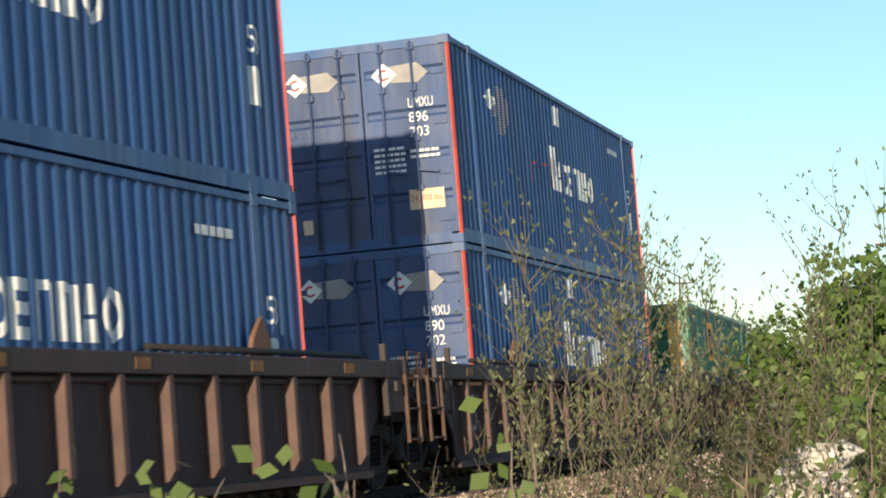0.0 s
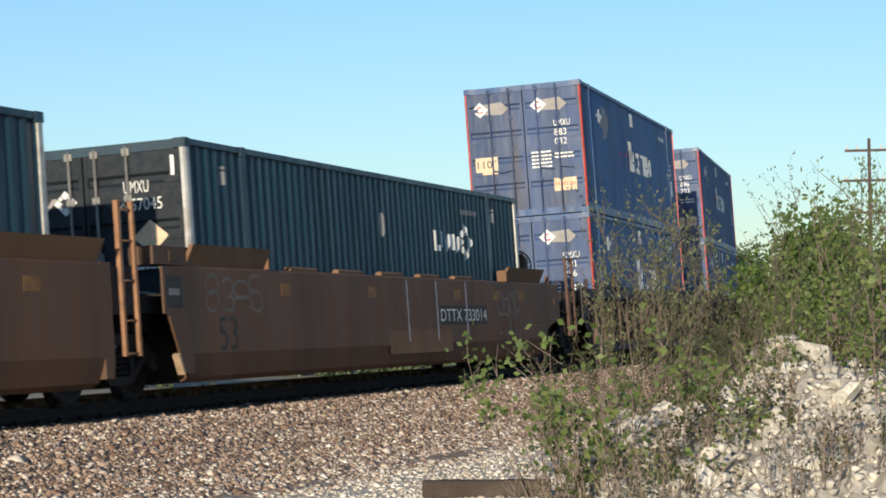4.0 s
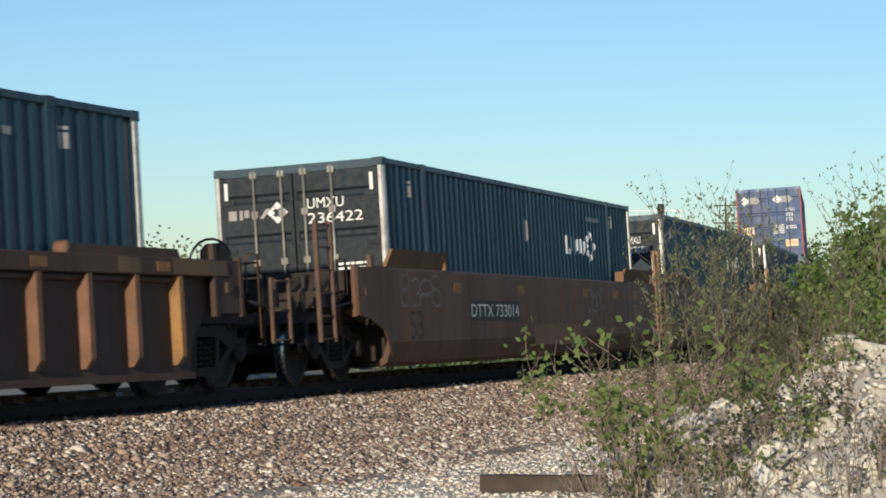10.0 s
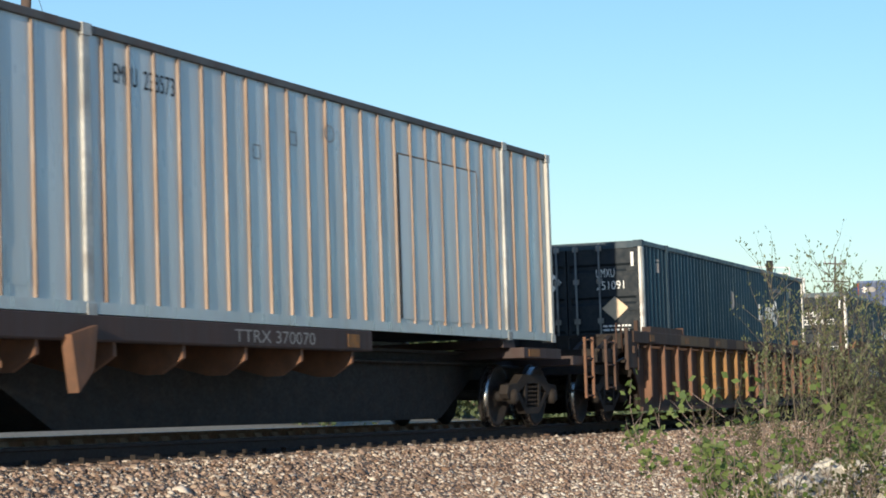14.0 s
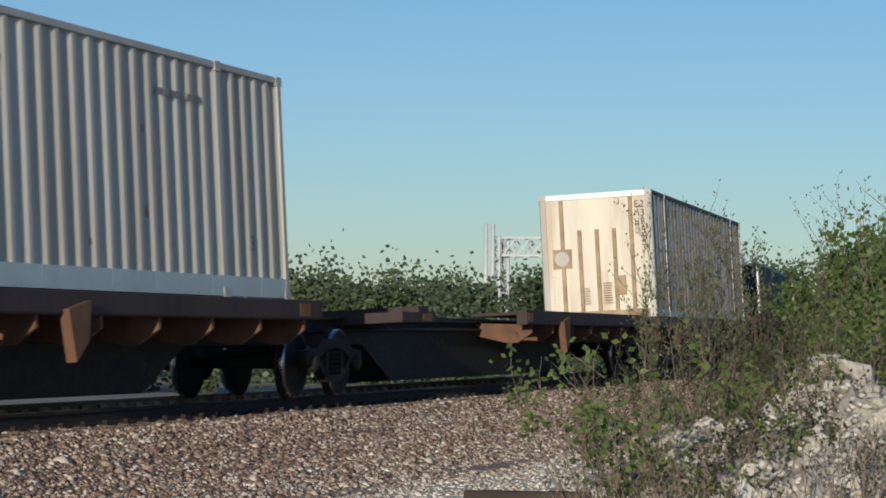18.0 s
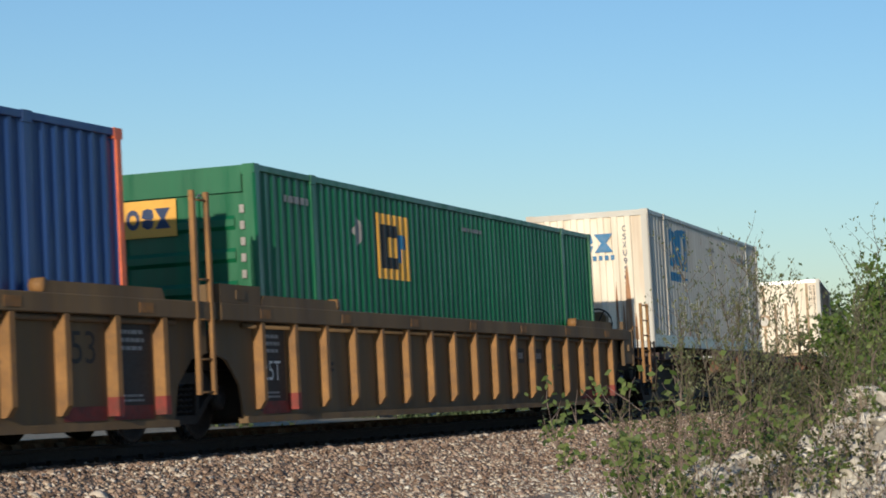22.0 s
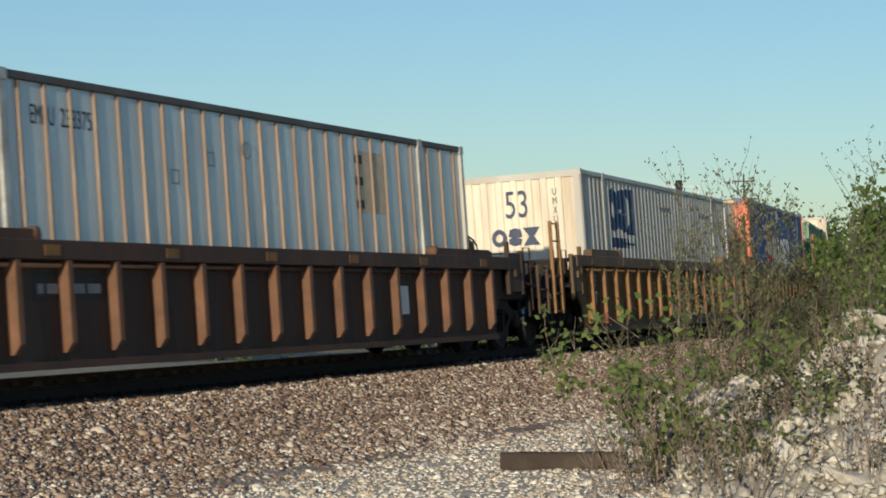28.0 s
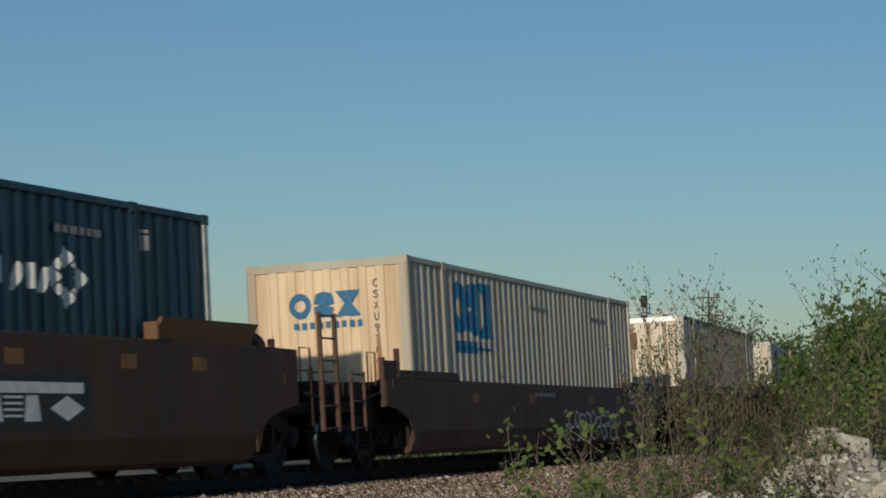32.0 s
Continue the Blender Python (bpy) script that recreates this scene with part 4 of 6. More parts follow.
# ---- containers ----
def corrugation(u0, u1, pitch, depth):
    """Fold lines of a trapezoid wall: (along, depth behind the outer face)."""
    k = max(1, round((u1 - u0) / pitch))
    p = (u1 - u0) / k
    out = [(u0, 0.0)]
    for i in range(k):
        a = u0 + i * p
        out += [(a + 0.2 * p, 0.0), (a + 0.42 * p, depth), (a + 0.78 * p, depth), (a + p, 0.0)]
    return out


def depth_at(folds, u):
    for (a, d), (b, e) in zip(folds, folds[1:]):
        if a <= u <= b:
            return d + (e - d) * (u - a) / max(b - a, 1e-6)
    return 0.0


def corrugated(folds, s, z0, z1, outer=1.275, back=1.225):
    o = [(u, s * (outer - d)) for u, d in folds]
    o += [(folds[-1][0], s * back), (folds[0][0], s * back)]
    return Shape().prism(o, "z", z0, z1)


def container(label, L, paint, post_paint, posts, pitch=0.28, depth=0.036, style="folded", bottom=0.16, bottom_paint=None, corner_paint=None, H=2.896, post_w=0.13, post_in=1.15):
    """A steel or aluminium box: rails, posts, corner castings, folded or ribbed sides, roof, floor. Its origin is under its middle."""
    c = thing("shipping_container", label, "container", "containers on the train")
    h = L / 2
    for s in (-1, 1):
        part("bottom_rail", Shape().box(-h + 0.1, h - 0.1, min(s * 1.2, s * 1.293), max(s * 1.2, s * 1.293), 0.02, bottom), bottom_paint or paint, c)
        part("top_rail", Shape().prism([(s * 1.2, H - 0.09), (s * 1.285, H - 0.09), (s * 1.29, H - 0.08), (s * 1.29, H - 0.015), (s * 1.28, H - 0.005), (s * 1.2, H - 0.005)], "x", -h + 0.1, h - 0.1), paint if style != "ribbed" else ROOF, c)
        cuts = [-h + post_w - 0.01] + [p for q in posts for p in (q - 0.07, q + 0.07)] + [h - post_w + 0.01]
        folds = []
        for a, b in zip(cuts[::2], cuts[1::2]):
            if style == "folded":
                fo = corrugation(a, b, pitch, depth)
                folds += fo
                part("side_wall", corrugated(fo, s, bottom, H - 0.09), paint, c, "corrugated side wall")
            else:
                folds += [(a, 0.025), (b, 0.025)]
                part("side_wall", Shape().box(a, b, min(s * 1.22, s * 1.25), max(s * 1.22, s * 1.25), bottom, H - 0.09), paint, c, "flat riveted side sheet")
                k = round((b - a) / 0.55)
                for i in range(k):
                    u = a + (b - a) * (i + 0.5) / k
                    part("side_post", Shape().prism([(u - 0.024, s * 1.25), (u - 0.014, s * 1.28), (u + 0.014, s * 1.28), (u + 0.024, s * 1.25)], "z", bottom, H - 0.09), POST_TAN, c)
        for p in posts:
            part("load_post", Shape().prism([(p - 0.07, s * 1.2), (p - 0.07, s * 1.283), (p - 0.05, s * 1.288), (p + 0.05, s * 1.288), (p + 0.07, s * 1.283), (p + 0.07, s * 1.2)], "z", 0.05, H - 0.02), post_paint or paint, c, "stacking post")
            for z in (0.0, H - 0.12):
                part("corner_casting", Shape().box(p - 0.09, p + 0.09, min(s * 1.15, s * 1.3), max(s * 1.15, s * 1.3), z, z + 0.122), post_paint or SILVER, c)
        for e in (-1, 1):
            part("corner_post", Shape().prism([(e * h, s * 1.27), (e * (h - 0.03), s * 1.297), (e * (h - post_w), s * 1.297), (e * (h - post_w), s * post_in), (e * h, s * post_in)], "z", 0.1, H - 0.1), corner_paint or post_paint or paint, c)
            for z in (0.0, H - 0.118):
                part("corner_casting", Shape().box(min(e * h, e * (h - 0.17)) - 0.003, max(e * h, e * (h - 0.17)) + 0.003, min(s * 1.14, s * 1.3), max(s * 1.14, s * 1.3), z, z + 0.118), (paint if post_in > 1.15 else corner_paint) or post_paint or paint, c)
    roof = Shape()
    k = 40
    pts = []
    for i in range(k + 1):
        u = -h + 0.1 + (L - 0.2) * i / k
        pts.append((u, H - 0.012 - (0.012 if i % 2 else 0.0)))
    roof.prism(pts + [(h - 0.1, H - 0.06), (-h + 0.1, H - 0.06)], "y", -1.2, 1.2)
    part("roof", roof, paint if style != "ribbed" else ROOF, c)
    part("floor", Shape().box(-h + 0.1, h - 0.1, -1.2, 1.2, 0.1, 0.16), STEEL_DARK, c)
    part("front_wall", Shape().box(h - 0.09, h - 0.05, -1.16, 1.16, 0.1, H - 0.1), paint, c)
    part("end_header", Shape().box(-h, -h + 0.1, -1.15, 1.15, H - 0.13, H - 0.01), corner_paint if style == "doors" else paint, c)
    part("end_sill", Shape().box(-h, -h + 0.1, -1.15, 1.15, 0.01, 0.15), paint, c)
    return c, folds


def doors(c, L, paint, rod_paint, H=2.896, edge=1.15, split=0.0):
    """Two door leaves with pressed panels, each with two lock rods, hinges and handles."""
    x = -L / 2
    for s in (-1, 1):
        y0, y1 = (split + 0.012, edge) if s > 0 else (-edge, split - 0.012)
        leaf = Shape()
        prof = [(x + 0.02, 0.15)]
        for z in (0.62, 1.2, 1.78, 2.36):
            prof += [(x + 0.02, z), (x + 0.055, z + 0.04), (x + 0.055, z + 0.1), (x + 0.02, z + 0.14)]
        prof += [(x + 0.02, H - 0.13), (x + 0.09, H - 0.13), (x + 0.09, 0.15)]
        leaf.prism(prof, "y", y0 + 0.05, y1 - 0.05)
        leaf.box(x + 0.012, x + 0.08, y0, y0 + 0.05, 0.15, H - 0.13).box(x + 0.012, x + 0.08, y1 - 0.05, y1, 0.15, H - 0.13)
        d = part("door", leaf, paint, c, "pressed steel door leaf")
        for a in (0.3, 0.75) if not split else (0.175, 0.6):
            y = split + s * a
            rod = Shape().tube([(x - 0.02, y, 0.06), (x - 0.02, y, H - 0.05)], 0.019, 8)
            for z in (0.09, 0.8, 1.5, 2.2, H - 0.12):
                rod.box(x - 0.03, x + 0.015, y - 0.05, y + 0.05, z - 0.045, z + 0.045)
            rod.bar((x - 0.045, y, 1.05), (x - 0.045, y + (0.34 if s * a < 0.5 and s > 0 else -0.3), 1.0), 0.03)
            part("lock_rod", rod, rod_paint, d, "galvanised lock rod with cams")
        for z in (0.35, 1.0, 1.7, 2.4):
            part("hinge", Shape().box(x - 0.004, x + 0.02, min(s * 1.0, s * 1.2), max(s * 1.0, s * 1.2), z - 0.04, z + 0.04), paint, d)


def end_wall(c, L, paint, ribs, rib_paint, H=2.896, wide=0.1, short=False):
    x = -L / 2
    part("end_wall", Shape().box(x + 0.04, x + 0.09, -1.15, 1.15, 0.15, H - 0.13), paint, c, "sunlit stained end wall")
    for i in range(ribs):
        y = -1.0 + 2.0 * (i + 0.5) / ribs
        part("end_post", Shape().prism([(x + 0.04, y - wide / 2), (x + 0.005, y - wide / 3), (x + 0.005, y + wide / 3), (x + 0.04, y + wide / 2)], "z", 0.15, 2.06 if short and 0 < i < ribs - 1 else H - 0.13), rib_paint, c)


def code_on_end(c, L, text_rows, v0, z0, height, width, material=LETTER_WHITE, off=0.012):
    for i, s in enumerate(text_rows):
        lettering(s, width * (len(s) / max(len(r) for r in text_rows)), height, material, c, end_place(v0, z0 - i * height * 1.45, -L / 2 + 0.012 - off), "number", "stencilled number")


def bars(c, place, w, h, rows, material, name="illegible_lettering", seed=1):
    r = random.Random(seed)
    polys = []
    for i in range(rows):
        x = 0.0
        y = h * (1 - (i + 0.8) / rows)
        while x < w * 0.92:
            k = min(r.uniform(0.08, 0.25) * w, w - x)
            polys.append(rect(x, y, x + k, y + h * 0.5 / rows))
            x += k + 0.04 * w
    return wall_paint(poly_mesh(polys), material, c, place, name)


def ring(cx, cy, r, w, a0=0, a1=360, n=18):
    """A bow of paint as quads."""
    out = []
    for i in range(n):
        a, b = radians(a0 + (a1 - a0) * i / n), radians(a0 + (a1 - a0) * (i + 1) / n)
        out.append([(cx + r * math.cos(a), cy + r * math.sin(a)), (cx + r * math.cos(b), cy + r * math.sin(b)), (cx + (r - w) * math.cos(b), cy + (r - w) * math.sin(b)), (cx + (r - w) * math.cos(a), cy + (r - w) * math.sin(a))])
    return out


def diamond(cx, cy, w, h):
    return [(cx - w / 2, cy), (cx, cy - h / 2), (cx + w / 2, cy), (cx, cy + h / 2)]


def knot_logo(cx, cy, w, h):
    """Four lozenges round a gap."""
    out = []
    for dx, dy in ((0, 0.32), (0, -0.32), (0.32, 0), (-0.32, 0)):
        out.append(diamond(cx + dx * w, cy + dy * h, w * 0.36, h * 0.36))
    for dx, dy in ((0.2, 0.2), (-0.2, 0.2), (0.2, -0.2), (-0.2, -0.2)):
        out.append(diamond(cx + dx * w, cy + dy * h, w * 0.2, h * 0.2))
    return out


def scale_polys(polys, w, h):
    xs = [x for p in polys for x, _ in p]
    ys = [y for p in polys for _, y in p]
    x0, x1, y0, y1 = min(xs), max(xs), min(ys), max(ys)
    return [[((x - x0) / (x1 - x0) * w, (y - y0) / (y1 - y0) * h) for x, y in p] for p in polys]

# ---- the train, from its front unit backwards: place along the curve at 16 s ----
CENTRES = {"A": 193.0, "B": 171.52, "C": 150.05, "D1": 127.52, "D2": 107.68, "D3": 87.92, "E": 63.93, "F": 42.45, "G": 22.45, "H": 2.56, "I": -18.85, "J": -38.43, "K": -58.85, "L": -82.24, "M": -105.66, "N": -129.2}


def rolling(ob, unit, z=0.0):
    ROLLING.append((ob, CENTRES[unit], z))
    ob.matrix_world = on_curve(CENTRES[unit] + run(0)) @ Matrix.Translation((0, 0, z))
    return ob


def bend_of(u0, folds):
    return (u0, [u for u, _ in folds], lambda u: depth_at(folds, u))


def on_side(c, polys, u0, z0, w, h, material, folds, name="emblem", label=""):
    """Painted shapes on the wall that faces the camera's side."""
    return wall_paint(poly_mesh(scale_polys(polys, w, h)), material, c, side_place(u0, z0, -1.279), name, label, bend_of(u0, folds) if folds else None)


def text_side(c, body, u0, z0, w, h, material, folds, name="number"):
    return lettering(body, w, h, material, c, side_place(u0, z0, -1.279), name, "", bend_of(u0, folds) if folds else None)


def on_end(c, L, polys, v0, z0, w, h, material, name="emblem", label="", off=0.004):
    return wall_paint(poly_mesh(scale_polys(polys, w, h)), material, c, end_place(v0, z0, -L / 2 + off), name, label)


def letter_blocks(k):
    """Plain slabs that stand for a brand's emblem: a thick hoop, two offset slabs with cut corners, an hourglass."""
    out = []
    for i in range(k):
        x = i * 1.16
        if i % 3 == 0:
            out += [[(x + 0.5 + (px - 0.5) * 0.78, py) for px, py in q] for q in ring(0.5, 0.7, 0.7, 0.36, 0, 360, 14)]
        elif i % 3 == 1:
            out += [[(x + 0.02, 0.78), (x + 0.75, 0.6), (x + 0.98, 0.78), (x + 0.95, 1.0), (x + 0.9, 1.3), (x + 0.5, 1.42), (x + 0.12, 1.3)], [(x + 0.02, 0.56), (x + 0.05, 0.2), (x + 0.45, -0.02), (x + 0.85, 0.1), (x + 0.98, 0.52), (x + 0.3, 0.7)]]
        else:
            out += [[(x - 0.1, 0), (x + 1.1, 0), (x + 0.68, 0.7), (x + 0.34, 0.7)], [(x + 0.34, 0.7), (x + 0.68, 0.7), (x + 1.1, 1.4), (x - 0.1, 1.4)]]
    return out


def tall_blocks(k):
    """A row of tall slabs: slotted, tapered or hooped."""
    out = []
    for i in range(k):
        x = i * 1.0
        kind = i % 5
        if kind in (0, 4):
            out += [rect(x, 0, x + 0.26, 1.5), rect(x + 0.26, 1.24, x + 0.56, 1.5), rect(x + 0.56, 0, x + 0.82, 1.44)]
        elif kind == 1:
            out += [[(x + 0.02, 0), (x + 0.84, 0), (x + 0.7, 0.6), (x + 0.16, 0.6)], [(x + 0.2, 0.72), (x + 0.66, 0.72), (x + 0.52, 1.5), (x + 0.32, 1.5)]]
        elif kind == 2:
            out += [[(x + 0.44 + (px - 0.44) * 0.6, py) for px, py in q] for q in ring(0.44, 0.75, 0.75, 0.32, 0, 360, 14)]
        else:
            out += [rect(x, 1.18, x + 0.78, 1.5), rect(x, 0.6, x + 0.78, 0.92), rect(x, 0, x + 0.78, 0.32), rect(x, 0.32, x + 0.2, 1.18)]
    return out


LOAD_POSTS = (-6.095, 6.095)


def teal_box(unit, code, z=0.27, placard=True):
    L = 16.15
    c, folds = container("dark teal corrugated steel container with silver corner posts", L, TEAL, TEAL, LOAD_POSTS, corner_paint=SILVER, post_in=1.225)
    doors(c, L, TEAL_DOOR, ROD, edge=1.215, split=0.085)
    on_side(c, [rect(0, 0, 0.34, 1), rect(0.34, 0, 0.62, 0.3), rect(0.8, 0.2, 1.1, 1), [(1.25, 0), (1.6, 0), (2.0, 0.7), (1.7, 0.9)], rect(2.1, 0.1, 2.4, 0.9), [(2.5, 0), (2.8, 0), (3.1, 0.8), (2.8, 0.8)]], 2.62, 1.77, 1.55, 0.34, LETTER_WHITE, folds, "emblem", "white block emblem")
    on_side(c, knot_logo(0, 0, 1, 1), 4.05, 1.62, 0.92, 0.68, LETTER_WHITE, folds, "emblem", "white four-lozenge emblem")
    on_side(c, [diamond(0, 0, 1, 1)], -0.42, 1.9, 0.46, 0.4, LETTER_GREY, folds, "placard", "grey diamond placard")
    bars(c, side_place(4.25, 2.4, -1.279), 1.15, 0.17, 1, LETTER_GREY, seed=4)
    for u in (-6.86, 6.3):
        on_side(c, [rect(0, 0.0, 1, 0.72), rect(0, 0.84, 1, 1)], u, 2.37, 0.2, 0.24, LETTER_GREY, folds, "height_mark", "small worn height mark")
    if unit == "D3":
        code_on_end(c, L, (code[:4], code[4:]), -0.13, 2.23, 0.15, 0.84, off=0.03)
    else:
        code_on_end(c, L, (code[:4], code[4:]), -0.46, 2.26, 0.15, 0.5, off=0.03)
    for v0, zz, w, h in ((1.0, 2.77, 0.32, 0.05), (-0.68, 2.77, 0.32, 0.05), (1.15, 2.39, 0.05, 0.3), (-1.09, 2.39, 0.05, 0.3)):
        on_end(c, L, [rect(0, 0, 1, 1)], v0, zz, w, h, LETTER_WHITE, "reflective_strip", "white reflective strip")
    on_end(c, L, [rect(0, 0, 0.5, 1), rect(0.7, 0, 0.9, 1), rect(1.0, 0.2, 1.3, 1), rect(1.5, 0, 1.8, 0.8), [(1.95, 0), (2.2, 0), (2.7, 1), (2.4, 1)]], 1.1, 2.14, 0.66, 0.14, LETTER_GREY, "emblem", "worn grey block emblem")
    on_end(c, L, knot_logo(0, 0, 1, 1), 0.5, 2.05, 0.32, 0.32, LETTER_WHITE, "emblem", "white four-lozenge emblem")
    if placard:
        on_end(c, L, [diamond(0, 0, 1, 1)], -0.54, 1.5, 0.48, 0.42, PLACARD, "placard", "cream diamond placard", -0.004)
    bars(c, end_place(-0.55, 1.3, -L / 2 + 0.003), 0.5, 0.14, 2, LETTER_WHITE, seed=9)
    return rolling(c, unit, z)


def stack_box(unit, z, codes, tall):
    L = 14.63
    c, folds = container("faded blue corrugated container with red corner posts, stacked two high", L, BLUE, BLUE, LOAD_POSTS, corner_paint=RED, bottom=0.2, post_w=0.04, post_in=1.255)
    doors(c, L, BLUE_DOOR, BLUE_DOOR, edge=1.25)
    lines = [rect(0.0 if 5 < i < 12 else 0.25, i * 1.0, 1.0 + 0.7 * math.sin(i * 0.17), i + 0.5) for i in range(18)]
    on_side(c, lines, -4.75, 1.8, 1.1, 0.72, LETTER_GREY, folds, "emblem", "grey lined emblem")
    on_side(c, [diamond(0, 0, 1, 1)], -5.25, 2.1, 0.75, 0.34, LETTER_WHITE, folds, "emblem", "white lozenge emblem")
    on_side(c, [[(0, 0), (0.12, 0), (0.12, 1.5), (0, 1.6)], rect(0.35, 0, 0.47, 0.9), rect(0.47, 0.8, 0.7, 0.9), rect(0.85, 0, 0.97, 1.3), rect(1.2, 0, 1.32, 1.0), rect(1.32, 0.9, 1.6, 1.0), rect(1.7, 0, 1.82, 1.4)], -2.6, 1.27, 1.75, 0.6, LETTER_RED, folds, "emblem", "red barred emblem")
    on_side(c, tall_blocks(8), -0.72, 1.27, 3.45, 0.52, LETTER_WHITE, folds, "emblem", "white block emblem")
    on_side(c, [rect(0, 0, 1, 0.9), rect(0, 0, 1, 1.6)], -0.75, 1.5, 0.34, 0.5, LETTER_WHITE, folds, "emblem")
    on_side(c, [rect(0, 0, 1, 1)], -0.25, 2.4, 0.38, 0.32, LETTER_WHITE, folds, "size_plate", "white size plate")
    bars(c, side_place(4.5, 2.35, -1.279), 1.0, 0.2, 1, LETTER_WHITE, seed=3)
    text_side(c, "53", 6.35, 1.55, 0.32, 0.3, LETTER_WHITE, folds)
    on_side(c, [rect(0, 0, 1, 1)], 6.3, 0.98, 0.34, 0.42, LETTER_WHITE, folds, "size_plate", "white size plate")
    for v0, m in ((1.12, LETTER_WHITE), (-0.18, LETTER_WHITE)):
        on_end(c, L, [[(0, 0.5), (0.25, 0.1), (0.8, 0), (1, 0.45), (0.8, 1), (0.25, 0.9)]], v0, 2.27, 0.8, 0.28, LETTER_GREY, "emblem", "pale lined hexagon emblem", 0.004)
        on_end(c, L, [diamond(0, 0, 1, 1)], v0 + 0.02, 2.24, 0.36, 0.34, m, "emblem", "white lozenge with a red edge", 0.001)
        on_end(c, L, ring(0, 0, 1, 0.4, 60, 330), v0 - 0.08, 2.33, 0.16, 0.16, LETTER_RED, "emblem", "", -0.002)
    code_on_end(c, L, codes, -0.66, 1.92, 0.14, 0.36)
    bars(c, end_place(-0.12, 1.02, -L / 2 + 0.003), 0.45, 0.4, 5, LETTER_WHITE, seed=5)
    bars(c, end_place(-0.64, 1.2, -L / 2 + 0.003), 0.42, 0.16, 2, LETTER_WHITE, seed=6)
    if tall:
        on_end(c, L, [rect(0, 0, 1, 1)], 1.14, 0.98, 0.5, 0.38, PLACARD, "sign", "cream sign with dark figures", 0.002)
        lettering('110"', 0.42, 0.17, LETTER_DARK, c, end_place(1.1, 1.12, -L / 2 - 0.002), "lettering", "dark figures")
    on_end(c, L, [rect(0, 0, 1, 1)], -0.58, 0.5, 0.5, 0.28, PLACARD, "sign", "cream weight sign", 0.002)
    lettering("24,000 lbs", 0.45, 0.1, ORANGE, c, end_place(-0.6, 0.6, -L / 2 - 0.002), "lettering", "orange weight lettering")
    on_end(c, L, [rect(0, 0, 1, 1)], 0.98, 0.3, 0.14, 0.2, PLACARD, "sticker", "", 0.002)
    return rolling(c, unit, z)


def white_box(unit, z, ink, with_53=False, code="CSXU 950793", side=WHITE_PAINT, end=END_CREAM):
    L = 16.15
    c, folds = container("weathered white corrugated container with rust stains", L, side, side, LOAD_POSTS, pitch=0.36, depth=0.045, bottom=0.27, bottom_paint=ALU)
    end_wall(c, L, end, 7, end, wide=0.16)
    on_side(c, letter_blocks(3), -5.55, 1.74, 2.4, 0.95, ink, folds, "emblem", "blue block emblem")
    on_side(c, [rect(i * 1.0, 0, i + 0.62, 1) for i in range(7)] + [rect(0.1, 0.3, 6.3, 0.55)], -5.45, 1.48, 2.25, 0.2, ink, folds, "emblem", "small blue block emblem")
    bars(c, side_place(-0.6, 2.35, -1.279), 1.4, 0.12, 1, LETTER_GREY, seed=8)
    bars(c, side_place(4.4, 2.3, -1.279), 1.2, 0.16, 1, LETTER_GREY, seed=7)
    for u in (-6.9, 6.9):
        text_side(c, "53", u, 0.6, 0.22, 0.2, LETTER_GREY, folds)
    if with_53:
        lettering("53", 0.42, 0.5, LETTER_NAVY, c, end_place(0.17, 2.08, -L / 2 - 0.002), "lettering", "navy length figures")
        on_end(c, L, letter_blocks(3), 0.47, 1.55, 0.92, 0.34, ink, "emblem", "navy block emblem", -0.002)
    else:
        on_end(c, L, letter_blocks(3), 0.62, 2.03, 1.15, 0.4, ink, "emblem", "blue block emblem", -0.002)
        on_end(c, L, [rect(i * 1.0, 0, i + 0.62, 1) for i in range(9)], 0.55, 1.87, 1.1, 0.1, ink, "emblem", "", -0.002)
    rr = random.Random(len(unit) + ord(unit))
    for i in range(9):
        v0, top = rr.uniform(-0.95, -0.45) if i < 6 else rr.uniform(-0.3, 0.9), rr.uniform(0.5, 1.5)
        w, low = rr.uniform(0.02, 0.09), rr.uniform(0.18, 0.3)
        on_end(c, L, [[(0, 0), (1, 0), (0.8, 0.7), (0.55, 1), (0.3, 0.8)]], v0, low, w, top - low, RUST_STAIN, "rust_stain", "rust run", -0.003)
    for v0, w in ((0.98, 0.13), (-0.72, 0.15)):
        on_end(c, L, [[(0, 0), (1, 0), (0.9, 0.5), (0.6, 1), (0.3, 0.9), (0.1, 0.45)]], v0, 0.2, w, rr.uniform(1.1, 1.7), RUST_STAIN, "rust_stain", "long rust run", -0.0035)
    for i in range(16):
        u = rr.uniform(-7.6, 7.6)
        on_side(c, [[(0, 0.1), (0.5, 0), (1, 0.2), (0.7, 1), (0.3, 0.9)]], u, rr.choice((0.32, 0.4, 0.9, 1.7, 2.3)) + rr.uniform(-0.05, 0.2), rr.uniform(0.03, 0.08), rr.uniform(0.06, 0.24), RUST_STAIN, folds, "rust_stain", "rust speck")
    for i, ch in enumerate(code.replace(" ", "")):
        lettering(ch, 0.08, 0.12, LETTER_NAVY, c, end_place(-0.74, 2.45 - i * 0.17, -L / 2 - 0.002), "number")
    return rolling(c, unit, z)


